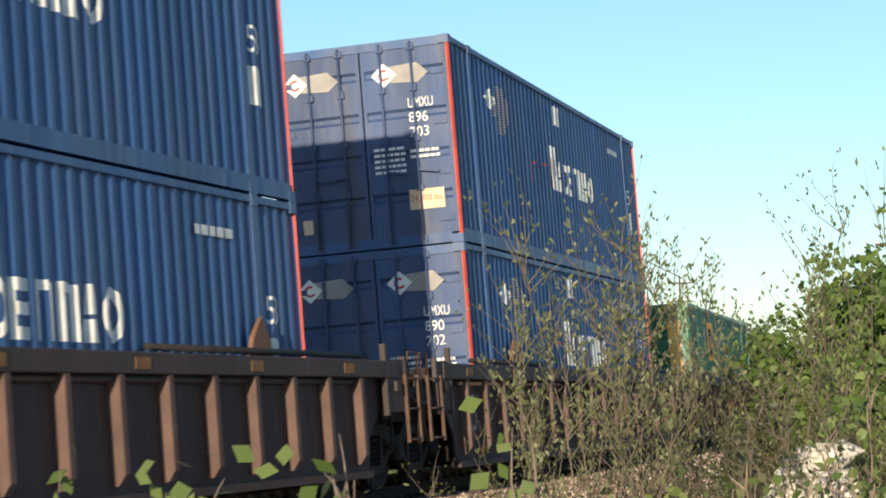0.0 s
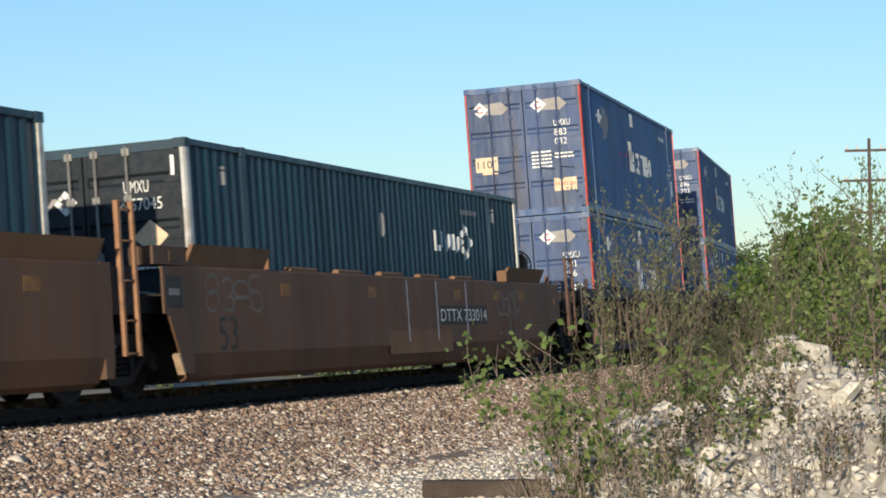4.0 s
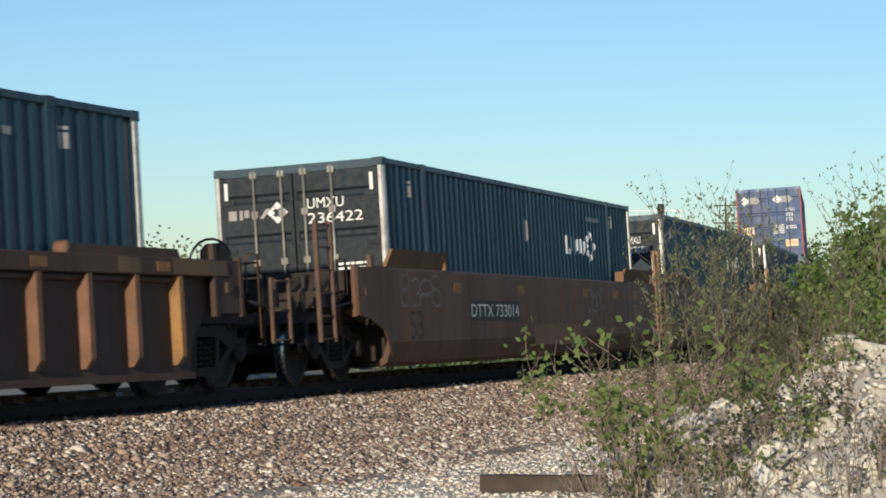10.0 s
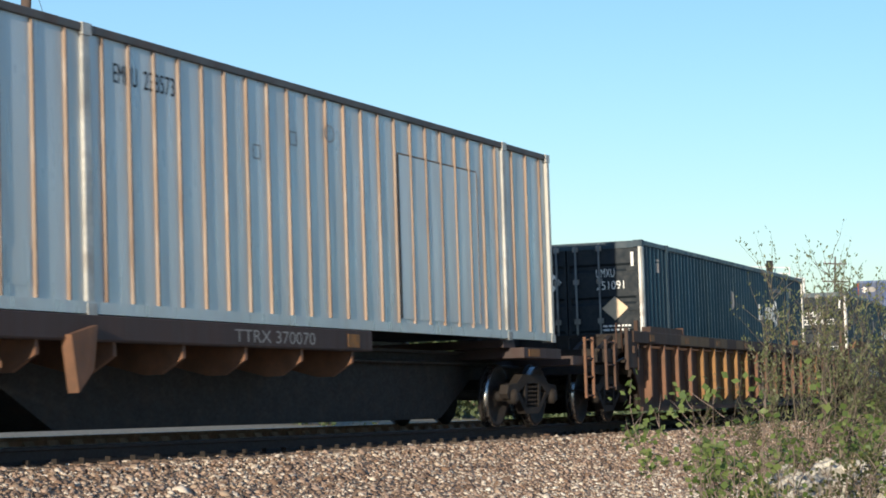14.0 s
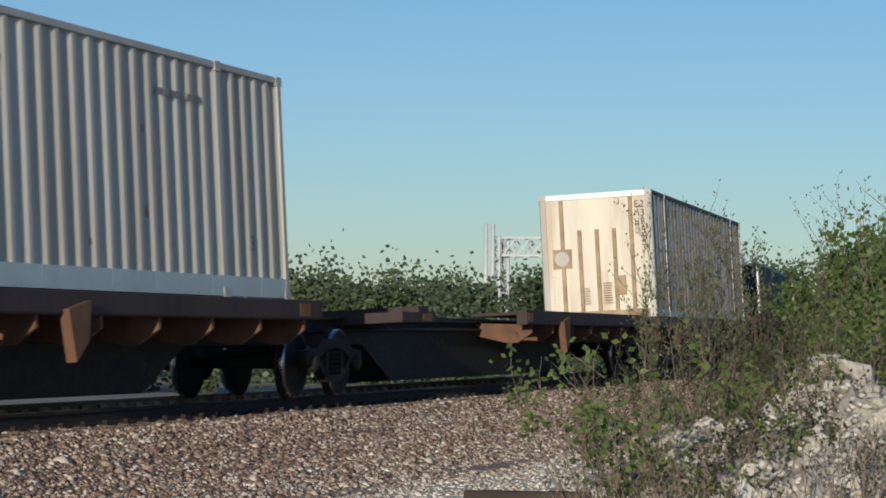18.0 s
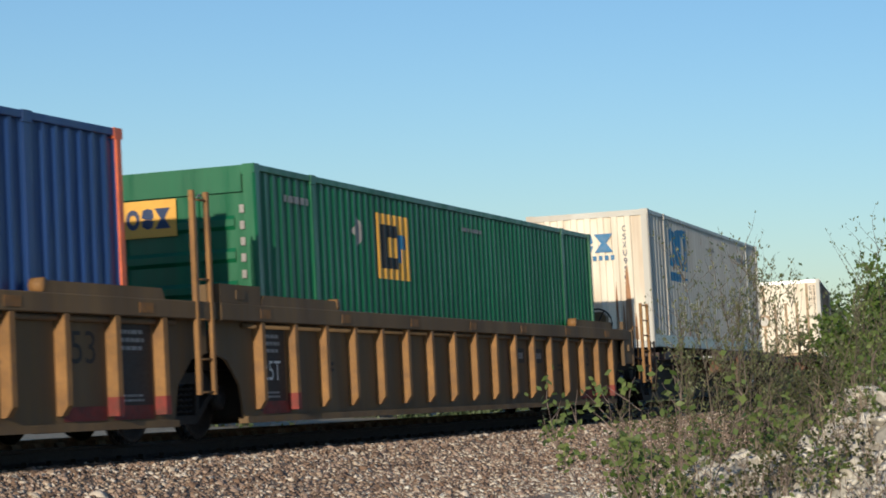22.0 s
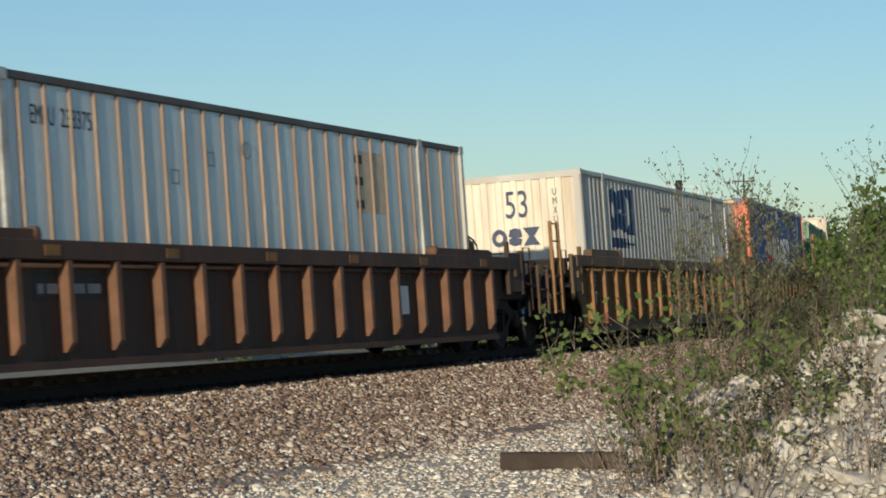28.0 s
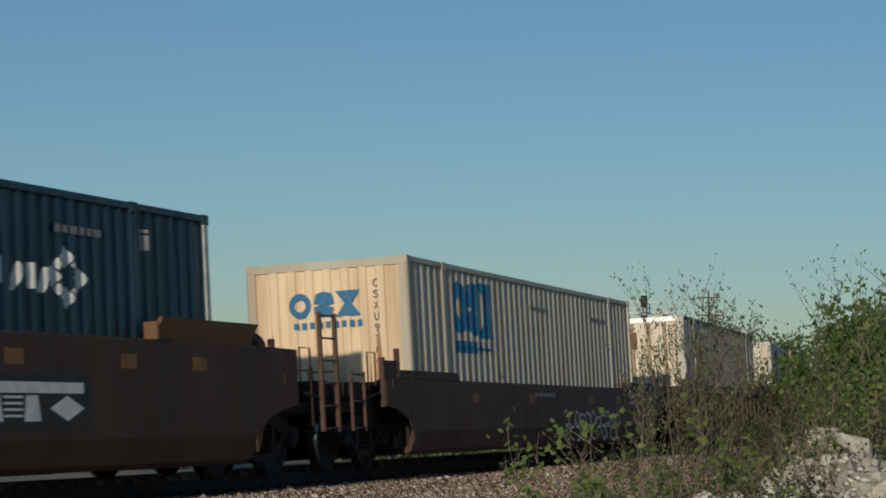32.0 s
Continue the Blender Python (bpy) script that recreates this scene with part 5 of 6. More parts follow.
def ribbed_box(unit, z, code, L=16.15, patch=False, rear_sign=False):
    c, folds = container("silver aluminium container with riveted upright side posts", L, ALU, SILVER, LOAD_POSTS, style="ribbed", bottom=0.14, corner_paint=WHITE_PAINT)
    end_wall(c, L, END_CREAM, 5, TAN_RIB, wide=0.1, short=not rear_sign)
    part("stained_sill", Shape().box(-L / 2 - 0.005, -L / 2 + 0.03, -1.14, 1.14, 0.012, 0.2), TAN_RIB, c, "rust-stained lower sill")
    rv = Shape()
    for v in (-1.04, 1.04):
        for i in range(34):
            zc = 0.2 + i * 0.075
            rv.box(-L / 2 + 0.03, -L / 2 + 0.04, v - 0.008, v + 0.008, zc - 0.008, zc + 0.008)
    part("rivet_strip", rv, TAN_RIB, c)
    two = (code[:4], code[4:])
    for j, col in enumerate(two):
        for i, ch in enumerate(col):
            lettering(ch, 0.085, 0.16, LETTER_DARK, c, end_place(-0.9 - j * 0.13, 2.5 - i * 0.2, -L / 2 + 0.034), "number")
    lettering(code[:4], 0.5, 0.2, LETTER_DARK, c, side_place(-5.5, 2.38, -1.2535), "number", "dark stencilled number")
    lettering(code[4:], 0.68, 0.2, LETTER_DARK, c, side_place(-4.86, 2.38, -1.2535), "number", "dark stencilled number")
    for u, zz in ((-2.3, 1.9), (-1.3, 2.15)):
        o = on_side(c, [rect(0, 0, 1, 0.1), rect(0, 0.9, 1, 1), rect(0, 0.1, 0.1, 0.9), rect(0.9, 0.1, 1, 0.9)], u, zz, 0.2, 0.17, LETTER_GREY, None, "sticker_outline")
        for v in o.data.vertices:
            v.co.y = -1.2535
    on_side(c, ring(0, 0, 1, 0.2), -0.35, 2.28, 0.3, 0.22, LETTER_GREY, None, "sticker")
    if patch:
        p = on_side(c, [rect(0, 0, 1, 1)], 3.5, 1.75, 1.1, 0.85, PLACARD, None, "panel", "brown faded patch")
        for v in p.data.vertices:
            v.co.y = -1.2545
        for zz in (1.8, 2.12, 2.42):
            q = on_side(c, [rect(0, 0, 1, 1)], 3.48, zz, 0.28, 0.12, LETTER_DARK, None, "sticker")
            for v in q.data.vertices:
                v.co.y = -1.257
    else:
        s = Shape().box(2.05, 4.95, -1.262, -1.2505, 0.2, 2.35)
        for u in (2.02, 4.955):
            part("sheet_edge", Shape().box(u, u + 0.025, -1.266, -1.25, 0.2, 2.35), POST_TAN, c)
        part("sheet_edge", Shape().box(2.05, 4.95, -1.264, -1.25, 2.355, 2.375), POST_TAN, c)
        part("repair_sheet", s, ALU_BRIGHT, c, "brighter riveted repair sheet")
    for u in (-7.6, 7.2):
        part("hatch", Shape().box(u, u + 0.45, -1.254, -1.25, 0.25, 0.62).box(u + 0.02, u + 0.43, -1.2565, -1.254, 0.28, 0.6), ALU, c)
    if rear_sign:
        on_end(c, L, [rect(0, 0, 1, 1)], 0.5, 2.12, 0.62, 0.42, PATCH, "placard", "brown placard", 0.002)
        lettering("E", 0.14, 0.22, LETTER_DARK, c, end_place(0.45, 2.2, -L / 2 - 0.001), "lettering")
    else:
        part("round_cover", Shape().prism([(0.82 + 0.17 * math.cos(i * 0.3142), 1.42 + 0.17 * math.sin(i * 0.3142)) for i in range(20)], "x", -L / 2 - 0.004, -L / 2 + 0.03), WHITE_PAINT, c, "round stained cover")
        part("cover_frame", Shape().box(-L / 2 + 0.02, -L / 2 + 0.04, 0.6, 1.04, 1.2, 1.64), TAN_RIB, c)
        part("document_box", Shape().box(-L / 2 - 0.03, -L / 2 + 0.035, -0.62, -0.38, 0.55, 0.98), TAN_RIB, c, "small document box")
        bars(c, end_place(-0.1, 0.35, -L / 2 + 0.004), 0.2, 0.5, 9, TAN_RIB, seed=11)
        bars(c, end_place(0.35, 0.35, -L / 2 + 0.004), 0.14, 0.4, 7, TAN_RIB, seed=12)
    return rolling(c, unit, z)


def green_box(unit, z):
    L = 16.15
    c, folds = container("bright green corrugated container with a yellow emblem panel", L, GREEN, GREEN, LOAD_POSTS, pitch=0.24, depth=0.03, bottom=0.2)
    end_wall(c, L, GREEN, 2, GREEN)
    for zz in (0.5, 0.9, 1.3, 1.7, 2.1):
        part("end_rib", Shape().prism([(-L / 2 + 0.04, zz), (-L / 2 + 0.008, zz + 0.05), (-L / 2 + 0.008, zz + 0.13), (-L / 2 + 0.04, zz + 0.18)], "y", -1.0, 1.0), GREEN, c)
    part("end_cap", Shape().box(-L / 2 - 0.012, -L / 2 + 0.02, -1.12, 1.12, 2.56, 2.82), GREEN, c)
    on_side(c, [rect(0, 0, 1, 1)], -3.65, 1.65, 1.4, 0.92, GOLD_PANEL, folds, "emblem_panel", "golden yellow panel")
    on_side(c, [rect(0, 0, 0.3, 1), rect(0.3, 0.72, 0.7, 1), rect(0.3, 0, 0.7, 0.26)], -3.5, 1.8, 0.7, 0.62, LETTER_DARK, [(u, d - 0.004) for u, d in folds], "emblem", "dark block emblem")
    on_side(c, [rect(0, 0, 0.4, 1), rect(0.4, 0.5, 0.9, 1)], -2.85, 1.9, 0.4, 0.4, LETTER_BLUE, [(u, d - 0.004) for u, d in folds], "emblem", "blue block emblem")
    on_side(c, [diamond(0, 0, 1, 1)], -4.65, 2.05, 0.46, 0.42, LETTER_GREY, folds, "placard", "grey diamond placard")
    bars(c, side_place(-7.1, 2.45, -1.279), 0.9, 0.18, 1, LETTER_GREY, seed=21)
    bars(c, side_place(0.2, 2.5, -1.279), 1.1, 0.12, 1, LETTER_GREY, seed=22)
    text_side(c, "53", -7.4, 0.75, 0.3, 0.28, LETTER_GREY, folds)
    text_side(c, "53", 6.5, 0.75, 0.3, 0.28, LETTER_GREY, folds)
    on_end(c, L, [rect(0, 0, 1, 1)], 0.5, 2.08, 0.74, 0.46, GOLD_PANEL, "emblem_panel", "golden yellow panel", -0.006)
    on_end(c, L, letter_blocks(3), 0.44, 2.18, 0.6, 0.26, LETTER_NAVY, "emblem", "", -0.01)
    if unit == "A":
        on_end(c, L, [rect(0, 0, 1, 1)], -0.82, 0.75, 0.26, 1.75, GOLD_PANEL, "sticker", "tall yellow strip", -0.014)
    for i in range(10):
        on_end(c, L, [rect(0, 0, 1, 1)], -1.08, 2.3 - i * 0.2, 0.06, 0.1, LETTER_GREY, "illegible_lettering", "", -0.002)
    return rolling(c, unit, z)


def royal_box(unit, z):
    L = 16.15
    c, folds = container("royal blue corrugated container with orange corner posts", L, ROYAL_BLUE, ROYAL_BLUE, LOAD_POSTS, corner_paint=ORANGE, pitch=0.27, bottom=0.2)
    for s in (-1, 1):
        part("end_corner_panel", Shape().box(-8.083, -8.035, min(s * 0.93, s * 1.149), max(s * 0.93, s * 1.149), 0.12, 2.77), ORANGE, c, "wide orange corner panel")
    part("door_strip", Shape().box(-8.079, -8.035, -0.93, -0.76, 0.12, 2.77), POST_TAN, c, "grey tan door edge")
    end_wall(c, L, BLUE_DOOR, 1, BLUE_DOOR)
    part("hazard_strip", Shape().box(-8.083, -8.074, -0.93, -0.63, 2.8, 2.86), GOLD_PANEL, c, "yellow and black hazard strip")
    on_side(c, tall_blocks(5), -1.86, 1.22, 4.9, 0.76, LETTER_WHITE, folds, "emblem", "large white block emblem")
    on_side(c, [[(0, 1), (1, 1), (0.95, 0.86), (0.1, 0.86)], [(0.15, 0.72), (0.8, 0.72), (0.75, 0.6), (0.25, 0.6)], [(0.3, 0.42), (0.6, 0.42), (0.55, 0.28), (0.4, 0.28)]], -4.5, 1.55, 1.45, 0.7, LETTER_WHITE, folds, "emblem", "white winged emblem")
    on_side(c, [[(0.4, 0), (0.75, 0), (0.95, 0.5), (0.8, 1), (0.55, 1), (0.25, 0.5)]], -3.75, 1.2, 1.2, 1.03, LETTER_RED, [(u, d - 0.003) for u, d in folds], "emblem", "red shield emblem")
    on_side(c, [rect(0, 0, 0.25, 1), rect(0.25, 0.4, 0.6, 0.62), rect(0.6, 0, 0.85, 1)], -3.4, 1.42, 0.6, 0.42, LETTER_WHITE, [(u, d - 0.006) for u, d in folds], "emblem")
    on_side(c, [rect(0, 0, 1, 1)], -0.45, 2.46, 0.46, 0.38, LETTER_WHITE, folds, "size_plate", "white size plate")
    bars(c, side_place(4.2, 2.5, -1.279), 1.2, 0.16, 1, LETTER_GREY, seed=31)
    text_side(c, "53", -7.32, 1.88, 0.3, 0.38, LETTER_GREY, folds)
    on_side(c, [rect(0, 0, 1, 1)], -7.44, 1.44, 0.43, 0.34, LETTER_WHITE, folds, "size_plate", "white size plate")
    lettering("53", 0.37, 0.39, LETTER_WHITE, c, end_place(0.3, 1.93, -L / 2 - 0.002), "lettering", "white length figures")
    return rolling(c, unit, z)


SPREAD_EMBLEM = [rect(0, 1.0, 4.5, 1.4), [(0.35, 0), (1.05, 0), (0.95, 0.92), (0.45, 0.92)], [(1.9, 0), (2.6, 0), (2.5, 0.92), (2.0, 0.92)], [(3.0, 0.46), (3.75, 0.0), (4.5, 0.46), (3.75, 0.92)]] + [rect(1.08, 0.15 + 0.22 * i, 1.87, 0.24 + 0.22 * i) for i in range(4)]


def car_root(label, name="well_car", category="railway car"):
    return thing(name, label, category, "cars of the train")


def plate_letters(car, body, u0, z0, w, h, v=-1.522, pad=0.06):
    wall_paint(poly_mesh([rect(-pad, -pad, w + pad, h + pad)]), BLACK_PATCH, car, side_place(u0, z0, v), "number_panel", "black number panel")
    lettering(body, w, h, LETTER_WHITE, car, side_place(u0, z0, v - 0.003), "number", "white car number")


def graffiti(car, u0, u1, z0, z1, n, material, seed, v=-1.5235):
    """Rounded, looping strokes side by side, like sprayed bubble shapes."""
    r = random.Random(seed)
    polys = []
    wide = 0.022 if material == SCRAWL_WHITE else 0.02
    for i in range(n):
        cx = u0 + (u1 - u0) * (i + 0.5) / n
        rx, h = (u1 - u0) / n * r.uniform(0.5, 0.75), (z1 - z0) * r.uniform(0.75, 1.0)
        for turn_no in range(2):
            cz, rz = z0 + h * (0.28 + 0.44 * turn_no), h * r.uniform(0.2, 0.3)
            a0, a1 = r.uniform(0, 360), r.uniform(200, 380)
            k, old = 14, None
            tilt, sx = r.uniform(-0.3, 0.3), r.uniform(0.6, 1.0)
            for j in range(k + 1):
                a = radians(a0 + a1 * j / k)
                p = (cx + sx * rx * math.cos(a) + tilt * rz * math.sin(a), min(max(cz + rz * math.sin(a), z0), z1))
                if old and p != old:
                    d = Vector((p[0] - old[0], p[1] - old[1])).normalized() * wide
                    polys.append([(old[0] - d.y, old[1] + d.x), (old[0] + d.y, old[1] - d.x), (p[0] + d.y, p[1] - d.x), (p[0] - d.y, p[1] + d.x)])
                old = p
    wall_paint(poly_mesh(polys), material, car, lambda a, b: (a, v, b), "spray_paint", "faded spray paint scrawl")


def paint_patch(car, u0, z0, w, h, material, v=-1.5215, name="paint_patch", label="repainted patch"):
    wall_paint(poly_mesh([rect(0, 0, w, h)]), material, car, side_place(u0, z0, v), name, label)


BROWN_DUST = (0.1, 0.055, 0.03)
SCRAWL = mat("faded pale spray paint", (0.17, 0.135, 0.115), 0.7, vary=0.3, scale=3, bump=0)
SCRAWL_BLUE = mat("faded blue spray paint", (0.085, 0.1, 0.12), 0.7, vary=0.4, scale=3, dirt=BROWN_DUST, dirt_amount=0.6, bump=0)
SCRAWL_WHITE = mat("white spray paint", (0.6, 0.58, 0.57), 0.7, vary=0.2, scale=3, bump=0)

for unit, codes, tall in (("B", ("UMXU", "896", "203"), False), ("C", ("UMXU", "883", "032"), True)):
    car = car_root("dark maroon ribbed well car carrying two stacked blue containers")
    # The maroon ribs carry a sunlit tone, lighter than the plates.
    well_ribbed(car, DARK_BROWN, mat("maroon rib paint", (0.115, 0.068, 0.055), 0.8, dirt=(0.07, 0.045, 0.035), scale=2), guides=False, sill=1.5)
    for s in (-1, 1):
        for u in (-5.3, 5.5):
            part("stake", Shape().prism([(u, 1.5), (u + 0.62, 1.5), (u + 0.55, 1.72), (u + 0.36, 1.92), (u + 0.1, 1.7)], "y", s * 1.33, s * 1.38), RUST_RIB, car, "rusty sill bracket")
            part("lock_bar", Shape().tube([(u - 2.6, s * 1.4, 1.56), (u + 2.2 if u < 0 else u + 3.2, s * 1.4, 1.56)], 0.035, 8), STEEL_DARK, car)
    lettering("53", 0.62, 0.5, LETTER_GREY, car, side_place(-7.95, 0.62, -1.374), "lettering", "worn grey length figures")
    truck(car, 9.9)
    truck(car, -9.9)
    rolling(car, unit)
    stack_box(unit, 0.32, ("UMXU", "881", "396") if unit == "C" else ("UMXU", "890", "202"), False)
    stack_box(unit, 3.222, codes, tall)

car = car_root("dark maroon ribbed well car carrying a green container")
well_ribbed(car, DARK_BROWN, RUST_RIB, sill=1.5)
truck(car, -9.9)
truck(car, 9.9)
rolling(car, "A")
green_box("A", 0.27)

for unit, code, fr, rs in (("D1", "UMXU257045", False, True), ("D2", "UMXU237689", True, True), ("D3", "UMXU236422", True, False)):
    car = car_root("oxide brown smooth-sided well car with spray paint and repainted patches")
    well_smooth(car, BROWN, rs, fr, brake=not rs, bumps=unit == "D1")
    if not fr:
        truck(car, 9.9)
    truck(car, -9.9)
    if unit == "D1":
        hand_brake(car, 10.6, -0.6, 1.98, BROWN)
    if unit == "D2":
        wall_paint(poly_mesh([rect(0, 0, 2.5, 0.58)]), BLACK_PATCH, car, side_place(-1.25, 0.55, -1.522), "emblem_panel", "black emblem panel")
        wall_paint(poly_mesh(scale_polys(SPREAD_EMBLEM, 2.2, 0.4)), LETTER_WHITE, car, side_place(-1.1, 0.64, -1.5245), "emblem", "white block emblem")
        graffiti(car, -4.4, -2.9, 0.4, 1.4, 2, SCRAWL_BLUE, 3)
        graffiti(car, -8.4, -6.6, 0.95, 1.4, 6, SCRAWL, 13)
        graffiti(car, -5.9, -4.7, 0.8, 1.3, 3, PATCH, 14)
        graffiti(car, 1.6, 2.9, 0.35, 1.3, 2, SCRAWL_BLUE, 4)
        graffiti(car, 4.3, 5.2, 0.75, 1.4, 4, SCRAWL, 15)
        paint_patch(car, -1.3, 0.36, 2.6, 0.17, PATCH)
        paint_patch(car, -6.0, 0.45, 0.9, 0.4, PATCH)
    else:
        plate_letters(car, "DTTX 733014", -4.75 if unit == "D3" else 1.82, 0.85, 2.8, 0.2)
        graffiti(car, -8.3, -6.3, 1.0, 1.5, 4, SCRAWL, 5)
        graffiti(car, 3.0 if unit == "D3" else 5.4, 4.4 if unit == "D3" else 7.0, 0.6, 1.4, 4, SCRAWL, 6)
        paint_patch(car, -1.0, 0.36, 3.4, 0.36, PATCH)
        if unit == "D1":
            for u in (0.0, 1.6, 3.36):
                paint_patch(car, u, 0.55, 0.05, 0.95, SCRAWL_WHITE, -1.5235, "paint_stripe", "upright white paint stripe")
    lettering("53", 0.62, 0.42, BLACK_PATCH, car, side_place(-7.9, 0.52, -1.5225), "lettering", "dark length figures")
    rolling(car, unit)
    teal_box(unit, code, placard=unit != "D3")

car = car_root("rusty orange-brown ribbed well car with some bright yellow ribs")
well_ribbed(car, RUST_CAR, RUST_RIB, bright=(4, 5, 6, 7, 8, 16))
for u in (-4.3, -3.14, -2.08, -1.01):
    part("side_patch", Shape().box(u, u + 0.98, -1.374, -1.369, 0.24, 1.32), TAN_CAR, car, "yellow side plate between two ribs")
paint_patch(car, -3.0, 0.78, 0.28, 0.38, BLACK_PATCH, -1.377, "stencil", "dark stencil patch")
for u, w in ((-6.2, 2.4), (-3.3, 1.2), (-1.2, 0.7), (3.4, 0.6), (7.0, 0.5), (8.3, 1.4)):
    paint_patch(car, u, 1.335, w, 0.17, TAN_CAR, -1.5125)
truck(car, 9.9)
truck(car, -9.9)
rolling(car, "E")
teal_box("E", "UMXU251091")

for unit, big, fe, re in (("F", (-9.4, 0.4), True, False), ("G", (-0.9, 9.3), False, False), ("H", (-0.9, 8.6), False, True)):
    car = car_root("dark skeleton flat car with side platforms and hanging brackets" + (", empty" if unit == "G" else ""), "spine_car", "railway car")
    spine_car(car, big, fe, re)
    if unit == "F":
        truck(car, 7.6)
        lettering("TTRX 370070", 2.1, 0.14, LETTER_GREY, car, side_place(-3.4, 1.05, -1.513), "number", "worn grey car number")
    if unit in ("F", "G"):
        truck(car, -10.4 if unit == "F" else -9.9)
    if unit == "H":
        truck(car, -8.2)
    rolling(car, unit)
ribbed_box("F", 1.262, "EMHU238573", L=16.3)
white_box("H", 1.262, LETTER_BLUE)

for unit, fr, rs in (("I", False, True), ("J", True, True), ("K", True, False)):
    car = car_root("weathered yellow ribbed well car with rust and stains")
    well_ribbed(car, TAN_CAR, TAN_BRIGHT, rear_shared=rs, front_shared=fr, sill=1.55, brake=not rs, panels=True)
    if not fr:
        truck(car, 9.9)
    truck(car, -9.9)
    if unit == "I":
        hand_brake(car, 10.6, -0.7, 1.72, TAN_CAR)
    if unit == "J":
        paint_patch(car, 0.8, 0.6, 0.9, 0.55, FOOT_RED, -1.374)
    for u in (-8.4, 7.55) if unit != "I" else (-8.4,):
        paint_patch(car, u, 0.3, 0.84, 1.0, BLACK_PATCH, -1.374, "data_panel", "dark data panel")
        bars(car, side_place(u + 0.12, 0.98, -1.378), 0.55, 0.26, 3, LETTER_GREY, seed=41)
        bars(car, side_place(u + 0.12, 0.44, -1.378), 0.55, 0.1, 2, LETTER_GREY, seed=42)
    lettering("25T", 0.56, 0.24, LETTER_WHITE, car, side_place(-8.28, 0.66, -1.378), "number", "white unit number")
    lettering("53", 0.5, 0.34, BLACK_PATCH, car, side_place(6.65, 0.85, -1.374), "lettering", "dark length figures")
    for u in (2.2, 3.3):
        paint_patch(car, u, 0.9, 0.78, 0.24, BLACK_PATCH, -1.374, "number_panel", "dark number panel")
        bars(car, side_place(u + 0.06, 0.93, -1.378), 0.66, 0.2, 1, LETTER_GREY, seed=47)
    for u in (-6.3, -2.1, 5.0):
        bars(car, side_place(u, 0.75, -1.374), 0.42, 0.16, 2, BLACK_PATCH, seed=48)
    for u in (-8.34, 6.45, 7.5):
        paint_patch(car, u, 0.26, 0.9, 0.15, FOOT_RED, -1.3765, "foot_stripe", "worn red foot stripe")
    for u in (-7.4375, 7.4375, 8.5):
        part("foot_patch", Shape().box(u - 0.057, u + 0.057, -1.504, -1.37, 0.3, 0.5), FOOT_RED, car, "red painted rib foot")
    rolling(car, unit)
green_box("I", 0.42)
royal_box("J", 0.5)
white_box("K", 0.29, LETTER_NAVY, True, "UMXU954210")

car = car_root("rusty brown ribbed well car with tan ribs")
well_ribbed(car, RUST_CAR, RUST_RIB, sill=1.45, brake=True)
truck(car, 9.9)
truck(car, -9.9)
paint_patch(car, 4.6, 0.6, 0.35, 0.4, LETTER_WHITE, -1.374, "tag", "white tag")
paint_patch(car, -5.9, 0.85, 1.7, 0.28, BLACK_PATCH, -1.374, "data_panel", "dark data panel")
bars(car, side_place(-5.8, 0.88, -1.378), 1.5, 0.2, 1, LETTER_GREY, seed=43)
rolling(car, "L")
ribbed_box("L", 0.27, "EMHU238375", patch=True, rear_sign=True)

for unit in ("M", "N"):
    car = car_root("dark maroon smooth-sided well car with white spray paint" if unit == "M" else "oxide brown smooth-sided well car with a black emblem panel")
    well_smooth(car, MAROON if unit == "M" else DEEP_OXIDE, brake=unit == "M", sill=1.27 if unit == "M" else 1.6, flared=unit == "N")
    truck(car, 9.9)
    truck(car, -9.9)
    if unit == "M":
        graffiti(car, 0.5, 5.4, 0.22, 0.85, 11, SCRAWL_WHITE, 8)
        bars(car, side_place(-1.5, 1.02, -1.5235), 1.6, 0.14, 1, LETTER_GREY, seed=45)
        bars(car, side_place(6.4, 0.9, -1.5235), 1.2, 0.3, 2, LETTER_GREY, seed=46)
    else:
        wall_paint(poly_mesh([rect(0, 0, 2.5, 0.58)]), BLACK_PATCH, car, side_place(1.95, 0.6, -1.522), "emblem_panel", "black emblem panel")
        wall_paint(poly_mesh(scale_polys(SPREAD_EMBLEM, 2.2, 0.4)), LETTER_WHITE, car, side_place(2.1, 0.69, -1.5245), "emblem", "white block emblem")
    rolling(car, unit)
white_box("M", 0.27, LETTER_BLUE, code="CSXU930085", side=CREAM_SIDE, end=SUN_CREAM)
teal_box("N", "UMXU251559")


# ---- beside the track ----
# height of the rock pile's crest along its length, by bearing from the standing place
CREST = ((72.9, 0.0), (73.5, 0.55), (75.0, 0.66), (76.3, 0.78), (77.5, 1.0), (78.3, 1.2), (80.0, 1.15), (83.0, 1.1), (86.0, 0.7), (90.0, 0.0))


def pile_z(x, y):
    """The rock pile's smooth swell: a long steep bank, and a lone heap beyond it."""
    d, yaw = math.hypot(x, y + 13.57), math.degrees(math.atan2(x, y + 13.57))
    lone = 1.35 * math.exp(-((d - 34) / 1.3) ** 2 - ((yaw - 77.4) / 1.0) ** 2)
    if not (72.9 < yaw < 90 and 17.3 < d < 31):
        return lone
    crest = next(h0 + (h1 - h0) * (yaw - a0) / (a1 - a0) for (a0, h0), (a1, h1) in zip(CREST, CREST[1:]) if a0 <= yaw <= a1)
    k = min(1.0, (d - 17.3) / 5.2) if d < 25 else max(0.0, 1 - (d - 25) / 6)
    return max(lone, crest * k * k * (3 - 2 * k))


